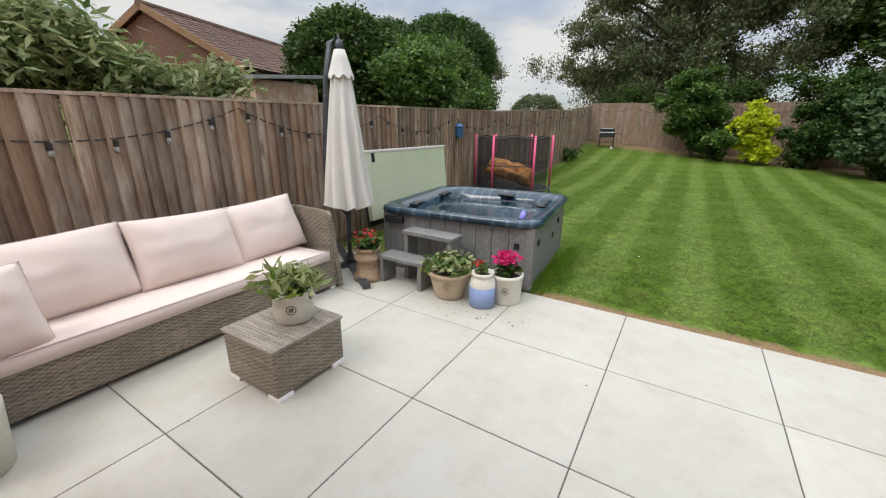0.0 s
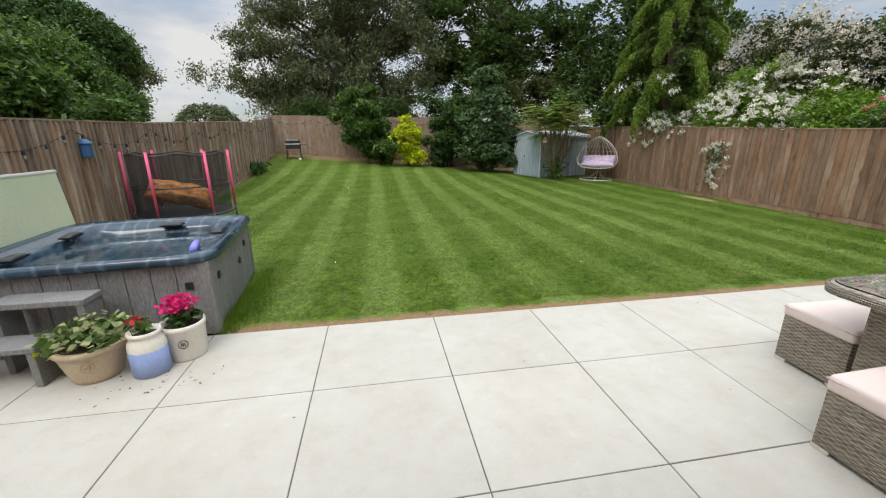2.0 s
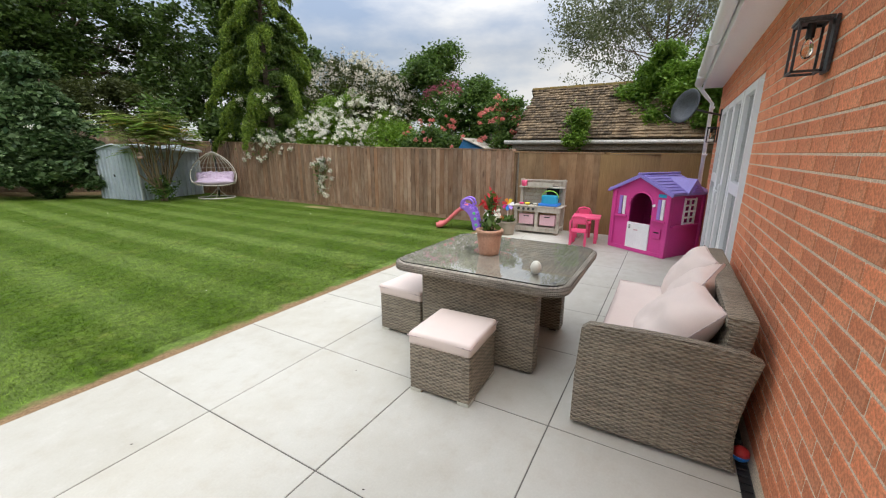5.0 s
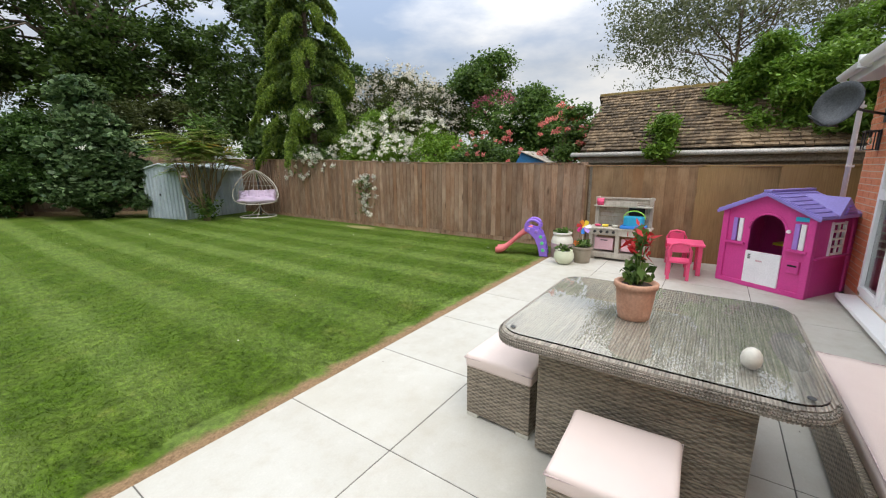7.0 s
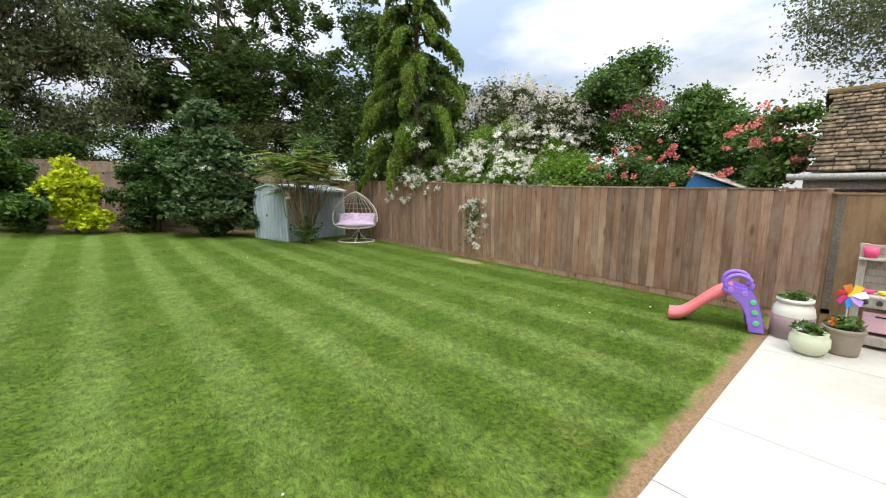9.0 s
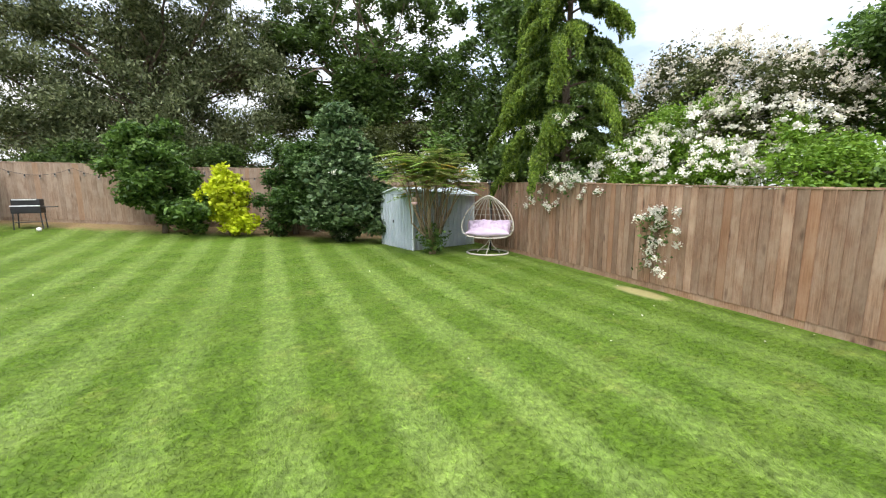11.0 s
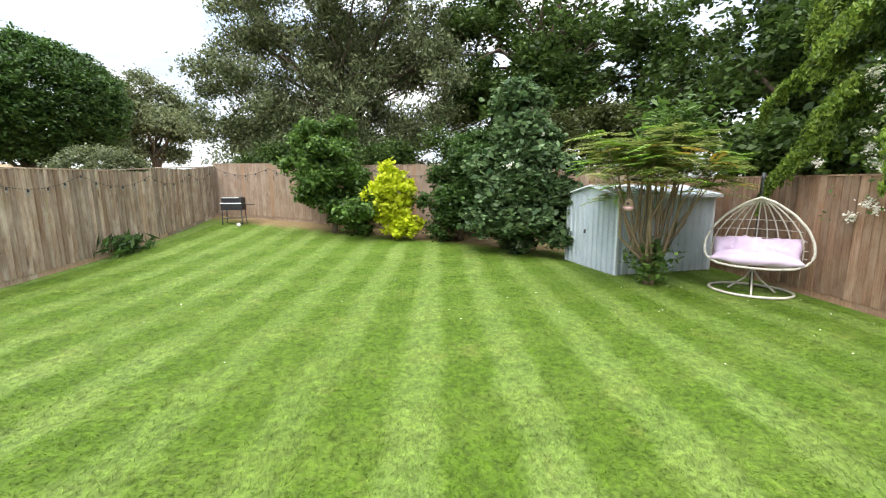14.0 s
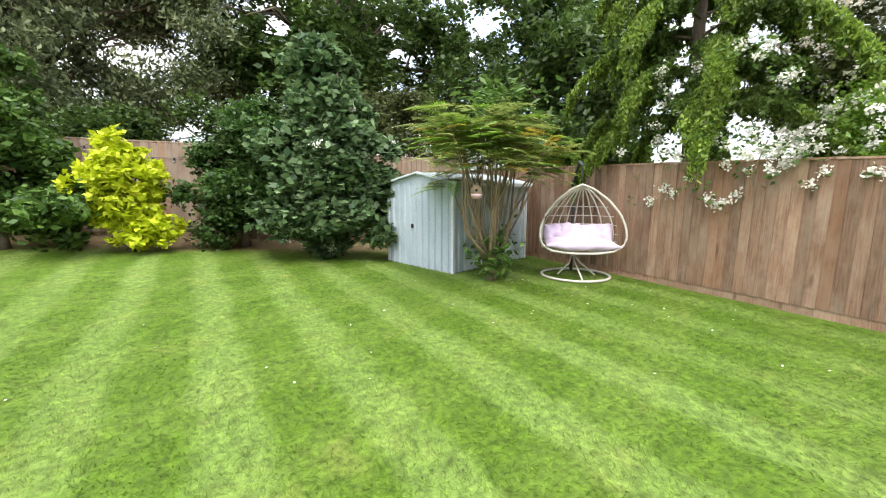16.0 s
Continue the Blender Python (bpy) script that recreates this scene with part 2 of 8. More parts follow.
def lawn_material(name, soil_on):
    """Mown grass, its sheen in metre-wide stripe pairs along y put into the colour, dry spots, and bare sandy soil
    along the paving.
    """
    m, n, l, p = nodes_of(name)
    ge = n.new("ShaderNodeNewGeometry")
    pos = ge.outputs["Position"]
    sp = n.new("ShaderNodeSeparateXYZ")
    l.new(pos, sp.inputs["Vector"])
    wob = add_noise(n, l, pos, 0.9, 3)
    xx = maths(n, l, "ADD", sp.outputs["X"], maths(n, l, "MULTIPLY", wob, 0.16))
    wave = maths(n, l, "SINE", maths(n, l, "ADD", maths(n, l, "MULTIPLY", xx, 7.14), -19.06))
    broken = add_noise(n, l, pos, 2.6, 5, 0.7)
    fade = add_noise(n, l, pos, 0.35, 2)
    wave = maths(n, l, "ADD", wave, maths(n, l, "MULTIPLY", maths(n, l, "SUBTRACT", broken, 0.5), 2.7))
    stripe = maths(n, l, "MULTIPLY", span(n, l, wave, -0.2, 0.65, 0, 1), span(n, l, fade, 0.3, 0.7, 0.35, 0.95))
    yy = maths(n, l, "ADD", maths(n, l, "MULTIPLY", sp.outputs["Y"], 0.92), maths(n, l, "MULTIPLY", sp.outputs["X"], -0.35))
    wave2 = maths(n, l, "SINE", maths(n, l, "MULTIPLY", maths(n, l, "ADD", yy, maths(n, l, "MULTIPLY", wob, 0.5)), 5.6))
    cross = span(n, l, wave2, -0.3, 0.5, 0, 1)
    patches = add_noise(n, l, pos, 0.55, 5, 0.6)
    tuft = add_noise(n, l, pos, 22, 4, 0.65)
    blade = add_noise(n, l, pos, 160, 3, 0.7)
    # stripe and cross: how leaning blades catch the light, put into the colour
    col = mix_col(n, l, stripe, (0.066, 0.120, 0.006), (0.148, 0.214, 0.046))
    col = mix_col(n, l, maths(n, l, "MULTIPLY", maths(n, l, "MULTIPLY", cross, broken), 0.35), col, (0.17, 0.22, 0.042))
    col = mix_col(n, l, span(n, l, patches, 0.35, 0.7, 0.0, 0.4), col, (0.075, 0.125, 0.008))
    dry = add_noise(n, l, pos, 1.7, 5, 0.7)
    col = mix_col(n, l, span(n, l, dry, 0.58, 0.78, 0, 0.5), col, (0.24, 0.235, 0.06))
    sc = n.new("ShaderNodeVectorMath")
    sc.operation = "SCALE"
    l.new(col, sc.inputs[0])
    l.new(maths(n, l, "MULTIPLY", span(n, l, tuft, 0.3, 0.7, 0.6, 1.4), maths(n, l, "MULTIPLY", span(n, l, blade, 0.3, 0.7, 0.68, 1.32), span(n, l, add_noise(n, l, pos, 7.5, 4, 0.6), 0.3, 0.7, 0.76, 1.24))), sc.inputs["Scale"])
    col = sc.outputs["Vector"]
    if not soil_on:
        lit = n.new("ShaderNodeVectorMath")
        lit.operation = "SCALE"
        l.new(col, lit.inputs[0])
        l.new(span(n, l, ge.outputs["Random Per Island"], 0, 1, 0.95, 1.9), lit.inputs["Scale"])
        col = lit.outputs["Vector"]
    if soil_on:
        edge = add_noise(n, l, pos, 3.2, 5, 0.7)
        lim = maths(n, l, "ADD", sp.outputs["Y"], maths(n, l, "MULTIPLY", edge, -0.32))
        soil = span(n, l, lim, 3.26, 3.34, 1, 0)
        grit = add_noise(n, l, pos, 55, 5, 0.7)
        dirt = mix_col(n, l, span(n, l, grit, 0.3, 0.7, 0, 1), (0.13, 0.075, 0.035), (0.36, 0.24, 0.13))
        col = mix_col(n, l, soil, col, dirt)
        dx = maths(n, l, "DIVIDE", maths(n, l, "SUBTRACT", sp.outputs["X"], 8.16), 0.2)
        dy = maths(n, l, "DIVIDE", maths(n, l, "SUBTRACT", sp.outputs["Y"], 8.75), 0.5)
        d = maths(n, l, "ADD", maths(n, l, "ADD", maths(n, l, "MULTIPLY", dx, dx), maths(n, l, "MULTIPLY", dy, dy)), maths(n, l, "MULTIPLY", edge, 0.6))
        col = mix_col(n, l, span(n, l, d, 0.75, 1.5, 0.7, 0), col, (0.36, 0.29, 0.14))
    if soil_on:
        far = maths(n, l, "ADD", maths(n, l, "ADD", sp.outputs["Y"], maths(n, l, "MULTIPLY", sp.outputs["X"], 0.25)), maths(n, l, "MULTIPLY", edge, 1.2))
        col = mix_col(n, l, span(n, l, far, 19.1, 19.7, 0, 0.85), col, dirt)
    l.new(col, p.inputs["Base Color"])
    if not soil_on:
        tr = n.new("ShaderNodeBsdfTranslucent")
        l.new(col, tr.inputs["Color"])
        mx = n.new("ShaderNodeMixShader")
        mx.inputs["Fac"].default_value = 0.45
        l.new(p.outputs["BSDF"], mx.inputs[1])
        l.new(tr.outputs["BSDF"], mx.inputs[2])
        l.new(mx.outputs["Shader"], n["Material Output"].inputs["Surface"])
    p.inputs["Roughness"].default_value = 0.75
    p.inputs["Specular IOR Level"].default_value = 0.25
    bump(n, l, p, blade, 0.5, 0.02)
    return m


def paving_material():
    m, n, l, p = nodes_of("pale_porcelain")
    ge = n.new("ShaderNodeNewGeometry")
    oi = n.new("ShaderNodeObjectInfo")
    pos = ge.outputs["Position"]
    a = add_noise(n, l, pos, 1.3, 5, 0.6)
    b = add_noise(n, l, pos, 6.5, 5, 0.65)
    c = add_noise(n, l, pos, 90, 3, 0.6)
    col = mix_col(n, l, span(n, l, a, 0.35, 0.7, 0, 1), (0.51, 0.50, 0.445), (0.445, 0.425, 0.36))
    col = mix_col(n, l, span(n, l, b, 0.5, 0.75, 0, 0.45), col, (0.40, 0.36, 0.285))
    col = mix_col(n, l, span(n, l, b, 0.2, 0.42, 0.5, 0), col, (0.60, 0.585, 0.54))
    sc = n.new("ShaderNodeVectorMath")
    sc.operation = "SCALE"
    l.new(col, sc.inputs[0])
    l.new(maths(n, l, "MULTIPLY", span(n, l, oi.outputs["Random"], 0, 1, 0.95, 1.04), span(n, l, c, 0.3, 0.7, 0.96, 1.03)), sc.inputs["Scale"])
    l.new(sc.outputs["Vector"], p.inputs["Base Color"])
    l.new(span(n, l, b, 0.3, 0.7, 0.42, 0.6), p.inputs["Roughness"])
    bump(n, l, p, c, 0.08, 0.002)
    return m


def glass_material(name, tint=(1, 1, 1), rough=0.0):
    m, n, l, p = nodes_of(name)
    p.inputs["Base Color"].default_value = rgba(tint)
    p.inputs["Transmission Weight"].default_value = 1.0
    p.inputs["Roughness"].default_value = rough
    p.inputs["IOR"].default_value = 1.45
    return m


M = {}
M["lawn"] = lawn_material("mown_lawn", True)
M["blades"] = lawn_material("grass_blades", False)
M["paving"] = paving_material()
M["grout"] = surface("dark_grout", (0.10, 0.095, 0.085), (0.15, 0.14, 0.12), 0.9)
M["fence_l"] = wood_boards("fence_grey_brown", (0.235, 0.158, 0.105), (0.40, 0.295, 0.21), (0.51, 0.43, 0.345), 0.32, mark=0.5)
M["fence_r"] = wood_boards("fence_weathered", (0.20, 0.112, 0.066), (0.33, 0.20, 0.125), (0.38, 0.275, 0.195), 0.28, mark=0.4)
M["fence_b"] = wood_boards("fence_warm", (0.24, 0.16, 0.105), (0.34, 0.245, 0.17), (0.38, 0.30, 0.225), 0.12)
M["fence_p"] = wood_boards("panel_oak_stain", (0.19, 0.108, 0.05), (0.26, 0.158, 0.075), (0.31, 0.205, 0.11), 0.2)
M["fence_p2"] = wood_boards("panel_honey_stain", (0.26, 0.162, 0.06), (0.31, 0.20, 0.08), (0.25, 0.155, 0.06), 0.06, mark=0.25)
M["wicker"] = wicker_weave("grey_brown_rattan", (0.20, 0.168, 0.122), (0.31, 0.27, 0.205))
# table tops: same rattan, paler and greyer with sky light put into the colour
M["wicker_top"] = wicker_weave("grey_brown_rattan_skylit", (0.24, 0.215, 0.175), (0.42, 0.385, 0.33), True)
M["pink_cloth"] = surface("blush_fabric", (0.70, 0.59, 0.535), (0.74, 0.63, 0.575), 0.9, 4, 400, 0.12, fine=0.06)
M["piping"] = surface("mauve_grey_piping", (0.50, 0.40, 0.38), (0.55, 0.45, 0.43), 0.9)
M["brick"] = surface("orange_red_brick", (0.60, 0.185, 0.08), (0.68, 0.285, 0.15), 0.85, 5, 90, 0.35, each=0.16)
M["brick2"] = surface("brown_brick", (0.12, 0.062, 0.038), (0.17, 0.09, 0.058), 0.85, 1.0, 20, 0.3)
M["mortar"] = surface("sandy_mortar", (0.62, 0.50, 0.37), (0.70, 0.58, 0.45), 0.95, 6, 120, 0.3)
M["upvc"] = surface("white_upvc", (0.84, 0.85, 0.855), (0.88, 0.88, 0.88), 0.3, 2, 80, 0.0, fine=0.03)
M["black_plastic"] = surface("black_plastic", (0.012, 0.012, 0.013), (0.03, 0.03, 0.032), 0.5)
M["grey_metal"] = surface("charcoal_metal", (0.055, 0.06, 0.065), (0.09, 0.095, 0.10), 0.45, metal=0.5)
M["tub_panel"] = surface("slate_grey_panel", (0.165, 0.165, 0.158), (0.21, 0.21, 0.20), 0.6, 2, 40, 0.12, stretch=(4, 4, 0.6))
# slots and holes are solid plates, the dark inside them put into the colour
M["dark_slot"] = surface("dark_recess", (0.01, 0.01, 0.01), (0.02, 0.02, 0.02), 0.9)
M["cream_canvas"] = surface("cream_canvas", (0.62, 0.60, 0.54), (0.70, 0.685, 0.63), 0.85, 3, 250, 0.15, fine=0.08)
M["pale_green"] = surface("pale_green_vinyl", (0.55, 0.61, 0.40), (0.62, 0.66, 0.46), 0.5, 2, 60, 0.05, fine=0.06)
M["terracotta"] = surface("terracotta", (0.42, 0.215, 0.135), (0.52, 0.31, 0.21), 0.85, 8, 70, 0.2, fine=0.15)
M["old_clay"] = surface("weathered_clay", (0.25, 0.17, 0.10), (0.40, 0.29, 0.19), 0.85, 9, 70, 0.3)
M["tan_glaze"] = surface("tan_glazed_pot", (0.42, 0.33, 0.21), (0.50, 0.40, 0.27), 0.4, 5, 60, 0.1, fine=0.12)
M["cream_glaze"] = surface("cream_glazed_pot", (0.66, 0.64, 0.54), (0.72, 0.70, 0.62), 0.3, 4, 60, 0.04, fine=0.06)
M["sage_glaze"] = surface("sage_grey_pot", (0.52, 0.51, 0.43), (0.58, 0.57, 0.49), 0.5, 4, 60, 0.08, fine=0.07)
M["blue_glaze"] = surface("periwinkle_glaze", (0.23, 0.31, 0.56), (0.28, 0.37, 0.62), 0.4, 4, 60, 0.04, fine=0.08)
M["soil"] = surface("potting_soil", (0.02, 0.014, 0.01), (0.05, 0.035, 0.025), 0.95, 20, 90, 0.8)
M["bark"] = surface("bark", (0.07, 0.05, 0.035), (0.15, 0.115, 0.08), 0.9, 4, 40, 0.7, stretch=(3, 3, 0.7))
M["bark_pale"] = surface("pale_stem", (0.18, 0.13, 0.08), (0.28, 0.21, 0.13), 0.85, 6, 50, 0.5, stretch=(3, 3, 0.7))
M["white_petal"] = leafy("white_petal", (0.80, 0.77, 0.66), (0.89, 0.87, 0.80), 0.6, 0.25)
M["pink_petal"] = leafy("coral_petal", (0.62, 0.13, 0.12), (0.78, 0.32, 0.26), 0.6, 0.25)
M["magenta_petal"] = leafy("magenta_petal", (0.55, 0.01, 0.12), (0.75, 0.03, 0.22), 0.6, 0.25)
M["red_petal"] = leafy("red_petal", (0.42, 0.012, 0.02), (0.62, 0.05, 0.05), 0.6, 0.25)
M["mauve_petal"] = leafy("mauve_petal", (0.42, 0.05, 0.12), (0.62, 0.25, 0.32), 0.6, 0.25)
M["leaf_mid"] = leafy("mid_green_leaf", (0.025, 0.065, 0.010), (0.15, 0.25, 0.05))
M["leaf_dark"] = leafy("dark_green_leaf", (0.018, 0.048, 0.009), (0.09, 0.165, 0.036))
M["leaf_deep"] = leafy("deep_shade_leaf", (0.018, 0.042, 0.007), (0.10, 0.165, 0.033))
M["leaf_silver"] = leafy("grey_green_leaf", (0.04, 0.06, 0.02), (0.22, 0.25, 0.115))
M["leaf_birch"] = leafy("birch_leaf", (0.06, 0.085, 0.03), (0.20, 0.225, 0.12))
M["cream_petal"] = leafy("cream_petal", (0.58, 0.53, 0.42), (0.74, 0.70, 0.60), 0.6, 0.25)
M["leaf_olive"] = leafy("olive_green_leaf", (0.05, 0.065, 0.018), (0.10, 0.12, 0.035))
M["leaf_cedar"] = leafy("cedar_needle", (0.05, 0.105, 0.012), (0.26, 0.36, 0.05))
# inner sprays: the shade inside the crown is put into the needle colour
M["leaf_cedar_shaded"] = leafy("cedar_shaded_needle", (0.03, 0.07, 0.01), (0.14, 0.21, 0.035))
M["leaf_wisteria"] = leafy("wisteria_leaf", (0.06, 0.135, 0.01), (0.19, 0.31, 0.04))
M["leaf_gold"] = leafy("golden_leaf", (0.42, 0.50, 0.01), (0.64, 0.68, 0.04))
M["leaf_sumac"] = leafy("yellow_green_leaf", (0.13, 0.185, 0.035), (0.34, 0.37, 0.11))
M["leaf_bright"] = leafy("bright_green_leaf", (0.085, 0.18, 0.012), (0.23, 0.37, 0.045))
M["leaf_var"] = leafy("variegated_leaf", (0.10, 0.17, 0.04), (0.48, 0.48, 0.24))
M["leaf_edged"] = leafy("cream_edged_leaf", (0.08, 0.145, 0.03), (0.44, 0.47, 0.24))
M["leaf_amber"] = leafy("turning_leaf", (0.34, 0.20, 0.04), (0.50, 0.42, 0.05))
M["leaf_elder"] = leafy("elder_leaf", (0.028, 0.068, 0.022), (0.18, 0.265, 0.11))

# ---- mesh helpers ----


def finish(name, bm, material, smooth=False):
    me = bpy.data.meshes.new(name)
    bm.normal_update()
    bm.to_mesh(me)
    bm.free()
    me.materials.append(material)
    if smooth:
        me.polygons.foreach_set("use_smooth", [True] * len(me.polygons))
    return me


def thing(name, m, label, category, group="", kind=""):
    ob = new(name)
    ob.empty_display_size = 0.1
    ob.matrix_world = m
    return tagged(ob, label, category, group, kind)


def part(name, bm, material, parent, label="", smooth=False):
    ob = new(name, finish(name, bm, material, smooth))
    ob.parent = parent
    if label:
        tagged(ob, label)
    return ob


def solid(name, bm, material, m, label, category, group="", kind="", smooth=False):
    ob = new(name, finish(name, bm, material, smooth))
    ob.matrix_world = m
    return tagged(ob, label, category, group, kind)


def box(bm, c, s, bev=0.0, rot=None, seg=2, taper=None):
    m = Matrix.Translation(c) @ (rot.to_4x4() if rot is not None else Matrix.Identity(4)) @ Matrix.Diagonal((s[0], s[1], s[2], 1))
    r = bmesh.ops.create_cube(bm, size=1.0, matrix=m)
    vs = r["verts"]
    if taper:
        for v in vs:
            if v.co.z > c[2]:
                v.co.x = c[0] + (v.co.x - c[0]) * taper
                v.co.y = c[1] + (v.co.y - c[1]) * taper
    if bev:
        es = list({e for v in vs for e in v.link_edges})
        bmesh.ops.bevel(bm, geom=es, offset=bev, segments=seg, affect="EDGES", profile=0.7)
    return bm


def boxed(c, s, bev=0.0, rot=None, seg=2, taper=None):
    return box(bmesh.new(), c, s, bev, rot, seg, taper)


def lathe(profile, seg=28, c=(0, 0, 0), bm=None):
    bm = bm or bmesh.new()
    rings = []
    for r, z in profile:
        rings.append([bm.verts.new((c[0] + r * math.cos(2 * math.pi * i / seg), c[1] + r * math.sin(2 * math.pi * i / seg), c[2] + z)) for i in range(seg)])
    for a, b in zip(rings, rings[1:]):
        for i in range(seg):
            bm.faces.new((a[i], a[(i + 1) % seg], b[(i + 1) % seg], b[i]))
    for ring, flip in ((rings[0], True), (rings[-1], False)):
        bm.faces.new(ring[::-1] if flip else ring)
    return bm


def tube(pts, radii, seg=8, bm=None, closed=False):
    bm = bm or bmesh.new()
    pts = [Vector(p) for p in pts]
    if isinstance(radii, (int, float)):
        radii = [radii] * len(pts)
    radii = [float(r) for r in radii]
    rings = []
    n = len(pts)
    for i, p in enumerate(pts):
        if closed:
            d = pts[(i + 1) % n] - pts[i - 1]
        else:
            d = pts[min(i + 1, n - 1)] - pts[max(i - 1, 0)]
        d.normalize()
        a = d.cross(Vector((0, 0, 1)) if abs(d.z) < 0.9 else Vector((1, 0, 0))).normalized()
        b = d.cross(a)
        rings.append([bm.verts.new(p + radii[i] * (a * math.cos(2 * math.pi * k / seg) + b * math.sin(2 * math.pi * k / seg))) for k in range(seg)])
    pairs = list(zip(rings, rings[1:])) + ([(rings[-1], rings[0])] if closed else [])
    for a, b in pairs:
        for k in range(seg):
            bm.faces.new((a[k], a[(k + 1) % seg], b[(k + 1) % seg], b[k]))
    if not closed:
        bm.faces.new(rings[0][::-1])
        bm.faces.new(rings[-1])
    return bm


def pillow(sx, sy, t, n=18, crease=0.02, seed=0, square=4.0, edge=0.12):
    """A stuffed cushion lying in x, y, t thick in the middle."""
    bm = bmesh.new()
    rng = random.Random(seed)
    o = Vector((rng.uniform(0, 50), rng.uniform(0, 50), 0))
    grid = {}
    for side in (1, -1):
        for i in range(n + 1):
            for j in range(n + 1):
                u, v = 2 * i / n - 1, 2 * j / n - 1
                rim = i in (0, n) or j in (0, n)
                k = max(0.0, (1 - abs(u) ** square)) ** 0.5 * max(0.0, (1 - abs(v) ** square)) ** 0.5
                k = edge + (1 - edge) * k
                x = u * sx / 2 * (1 - 0.035 * (1 - v * v) * (u * u))
                y = v * sy / 2 * (1 - 0.035 * (1 - u * u) * (v * v))
                z = side * t / 2 * (0 if rim and edge == 0 else k)
                z += crease * noise.noise(Vector((u * 2.3, v * 2.3, side)) + o) * (0.3 + k)
                if rim and side == -1 and edge == 0:
                    grid[side, i, j] = grid[1, i, j]
                else:
                    grid[side, i, j] = bm.verts.new((x, y, z))
        for i in range(n):
            for j in range(n):
                q = [grid[side, i, j], grid[side, i + 1, j], grid[side, i + 1, j + 1], grid[side, i, j + 1]]
                bm.faces.new(q if side == 1 else q[::-1])
    if edge > 0:
        loop = [(i, 0) for i in range(n)] + [(n, j) for j in range(n)] + [(i, n) for i in range(n, 0, -1)] + [(0, j) for j in range(n, 0, -1)]
        for a, b in zip(loop, loop[1:] + loop[:1]):
            bm.faces.new((grid[-1, a[0], a[1]], grid[-1, b[0], b[1]], grid[1, b[0], b[1]], grid[1, a[0], a[1]]))
    return bm


def rim_line(sx, sy, z, n=10):
    pts = []
    for k in range(4 * n):
        q, f = divmod(k, n)
        u = 2 * f / n - 1
        a = [(u, -1), (1, u), (-u, 1), (-1, -u)][q]
        x = a[0] * sx / 2 * (1 - 0.035 * (1 - a[1] ** 2) * a[0] ** 2)
        y = a[1] * sy / 2 * (1 - 0.035 * (1 - a[0] ** 2) * a[1] ** 2)
        pts.append((x, y, z))
    return pts


def moved(bm, m):
    bmesh.ops.transform(bm, matrix=m, verts=bm.verts)
    return bm


def raw_mesh(name, verts, faces_n, material):
    """A mesh of many loose polygons with faces_n corners each, verts in order."""
    me = bpy.data.meshes.new(name)
    k = len(verts)
    me.vertices.add(k)
    me.vertices.foreach_set("co", np.asarray(verts, dtype=np.float32).ravel())
    me.loops.add(k)
    me.loops.foreach_set("vertex_index", np.arange(k, dtype=np.int32))
    me.polygons.add(k // faces_n)
    me.polygons.foreach_set("loop_start", np.arange(0, k, faces_n, dtype=np.int32))
    me.update(calc_edges=True)
    me.validate()
    me.materials.append(material)
    return me


def leaf_quads(centres, size, rng, flat=0.4, long=1.7, droop=0.0):
    """Four-cornered leaves at the centres: random turn, flat: how level they lie, long: length to width."""
    k = len(centres)
    a = rng.normal(size=(k, 3))
    a[:, 2] = a[:, 2] * (1 - flat) - droop
    a /= np.linalg.norm(a, axis=1, keepdims=True) + 1e-9
    b = rng.normal(size=(k, 3))
    b[:, 2] *= (1 - flat)
    b -= (b * a).sum(1, keepdims=True) * a
    b /= np.linalg.norm(b, axis=1, keepdims=True) + 1e-9
    s = size * rng.uniform(0.6, 1.3, (k, 1))
    L, W = a * s * 0.5 * long, b * s * 0.5
    n = np.cross(a, b) * s * 0.12
    v = np.stack([centres - L, centres + W + n - L * 0.15, centres + L, centres - W + n - L * 0.15], axis=1)
    return v.reshape(-1, 3)


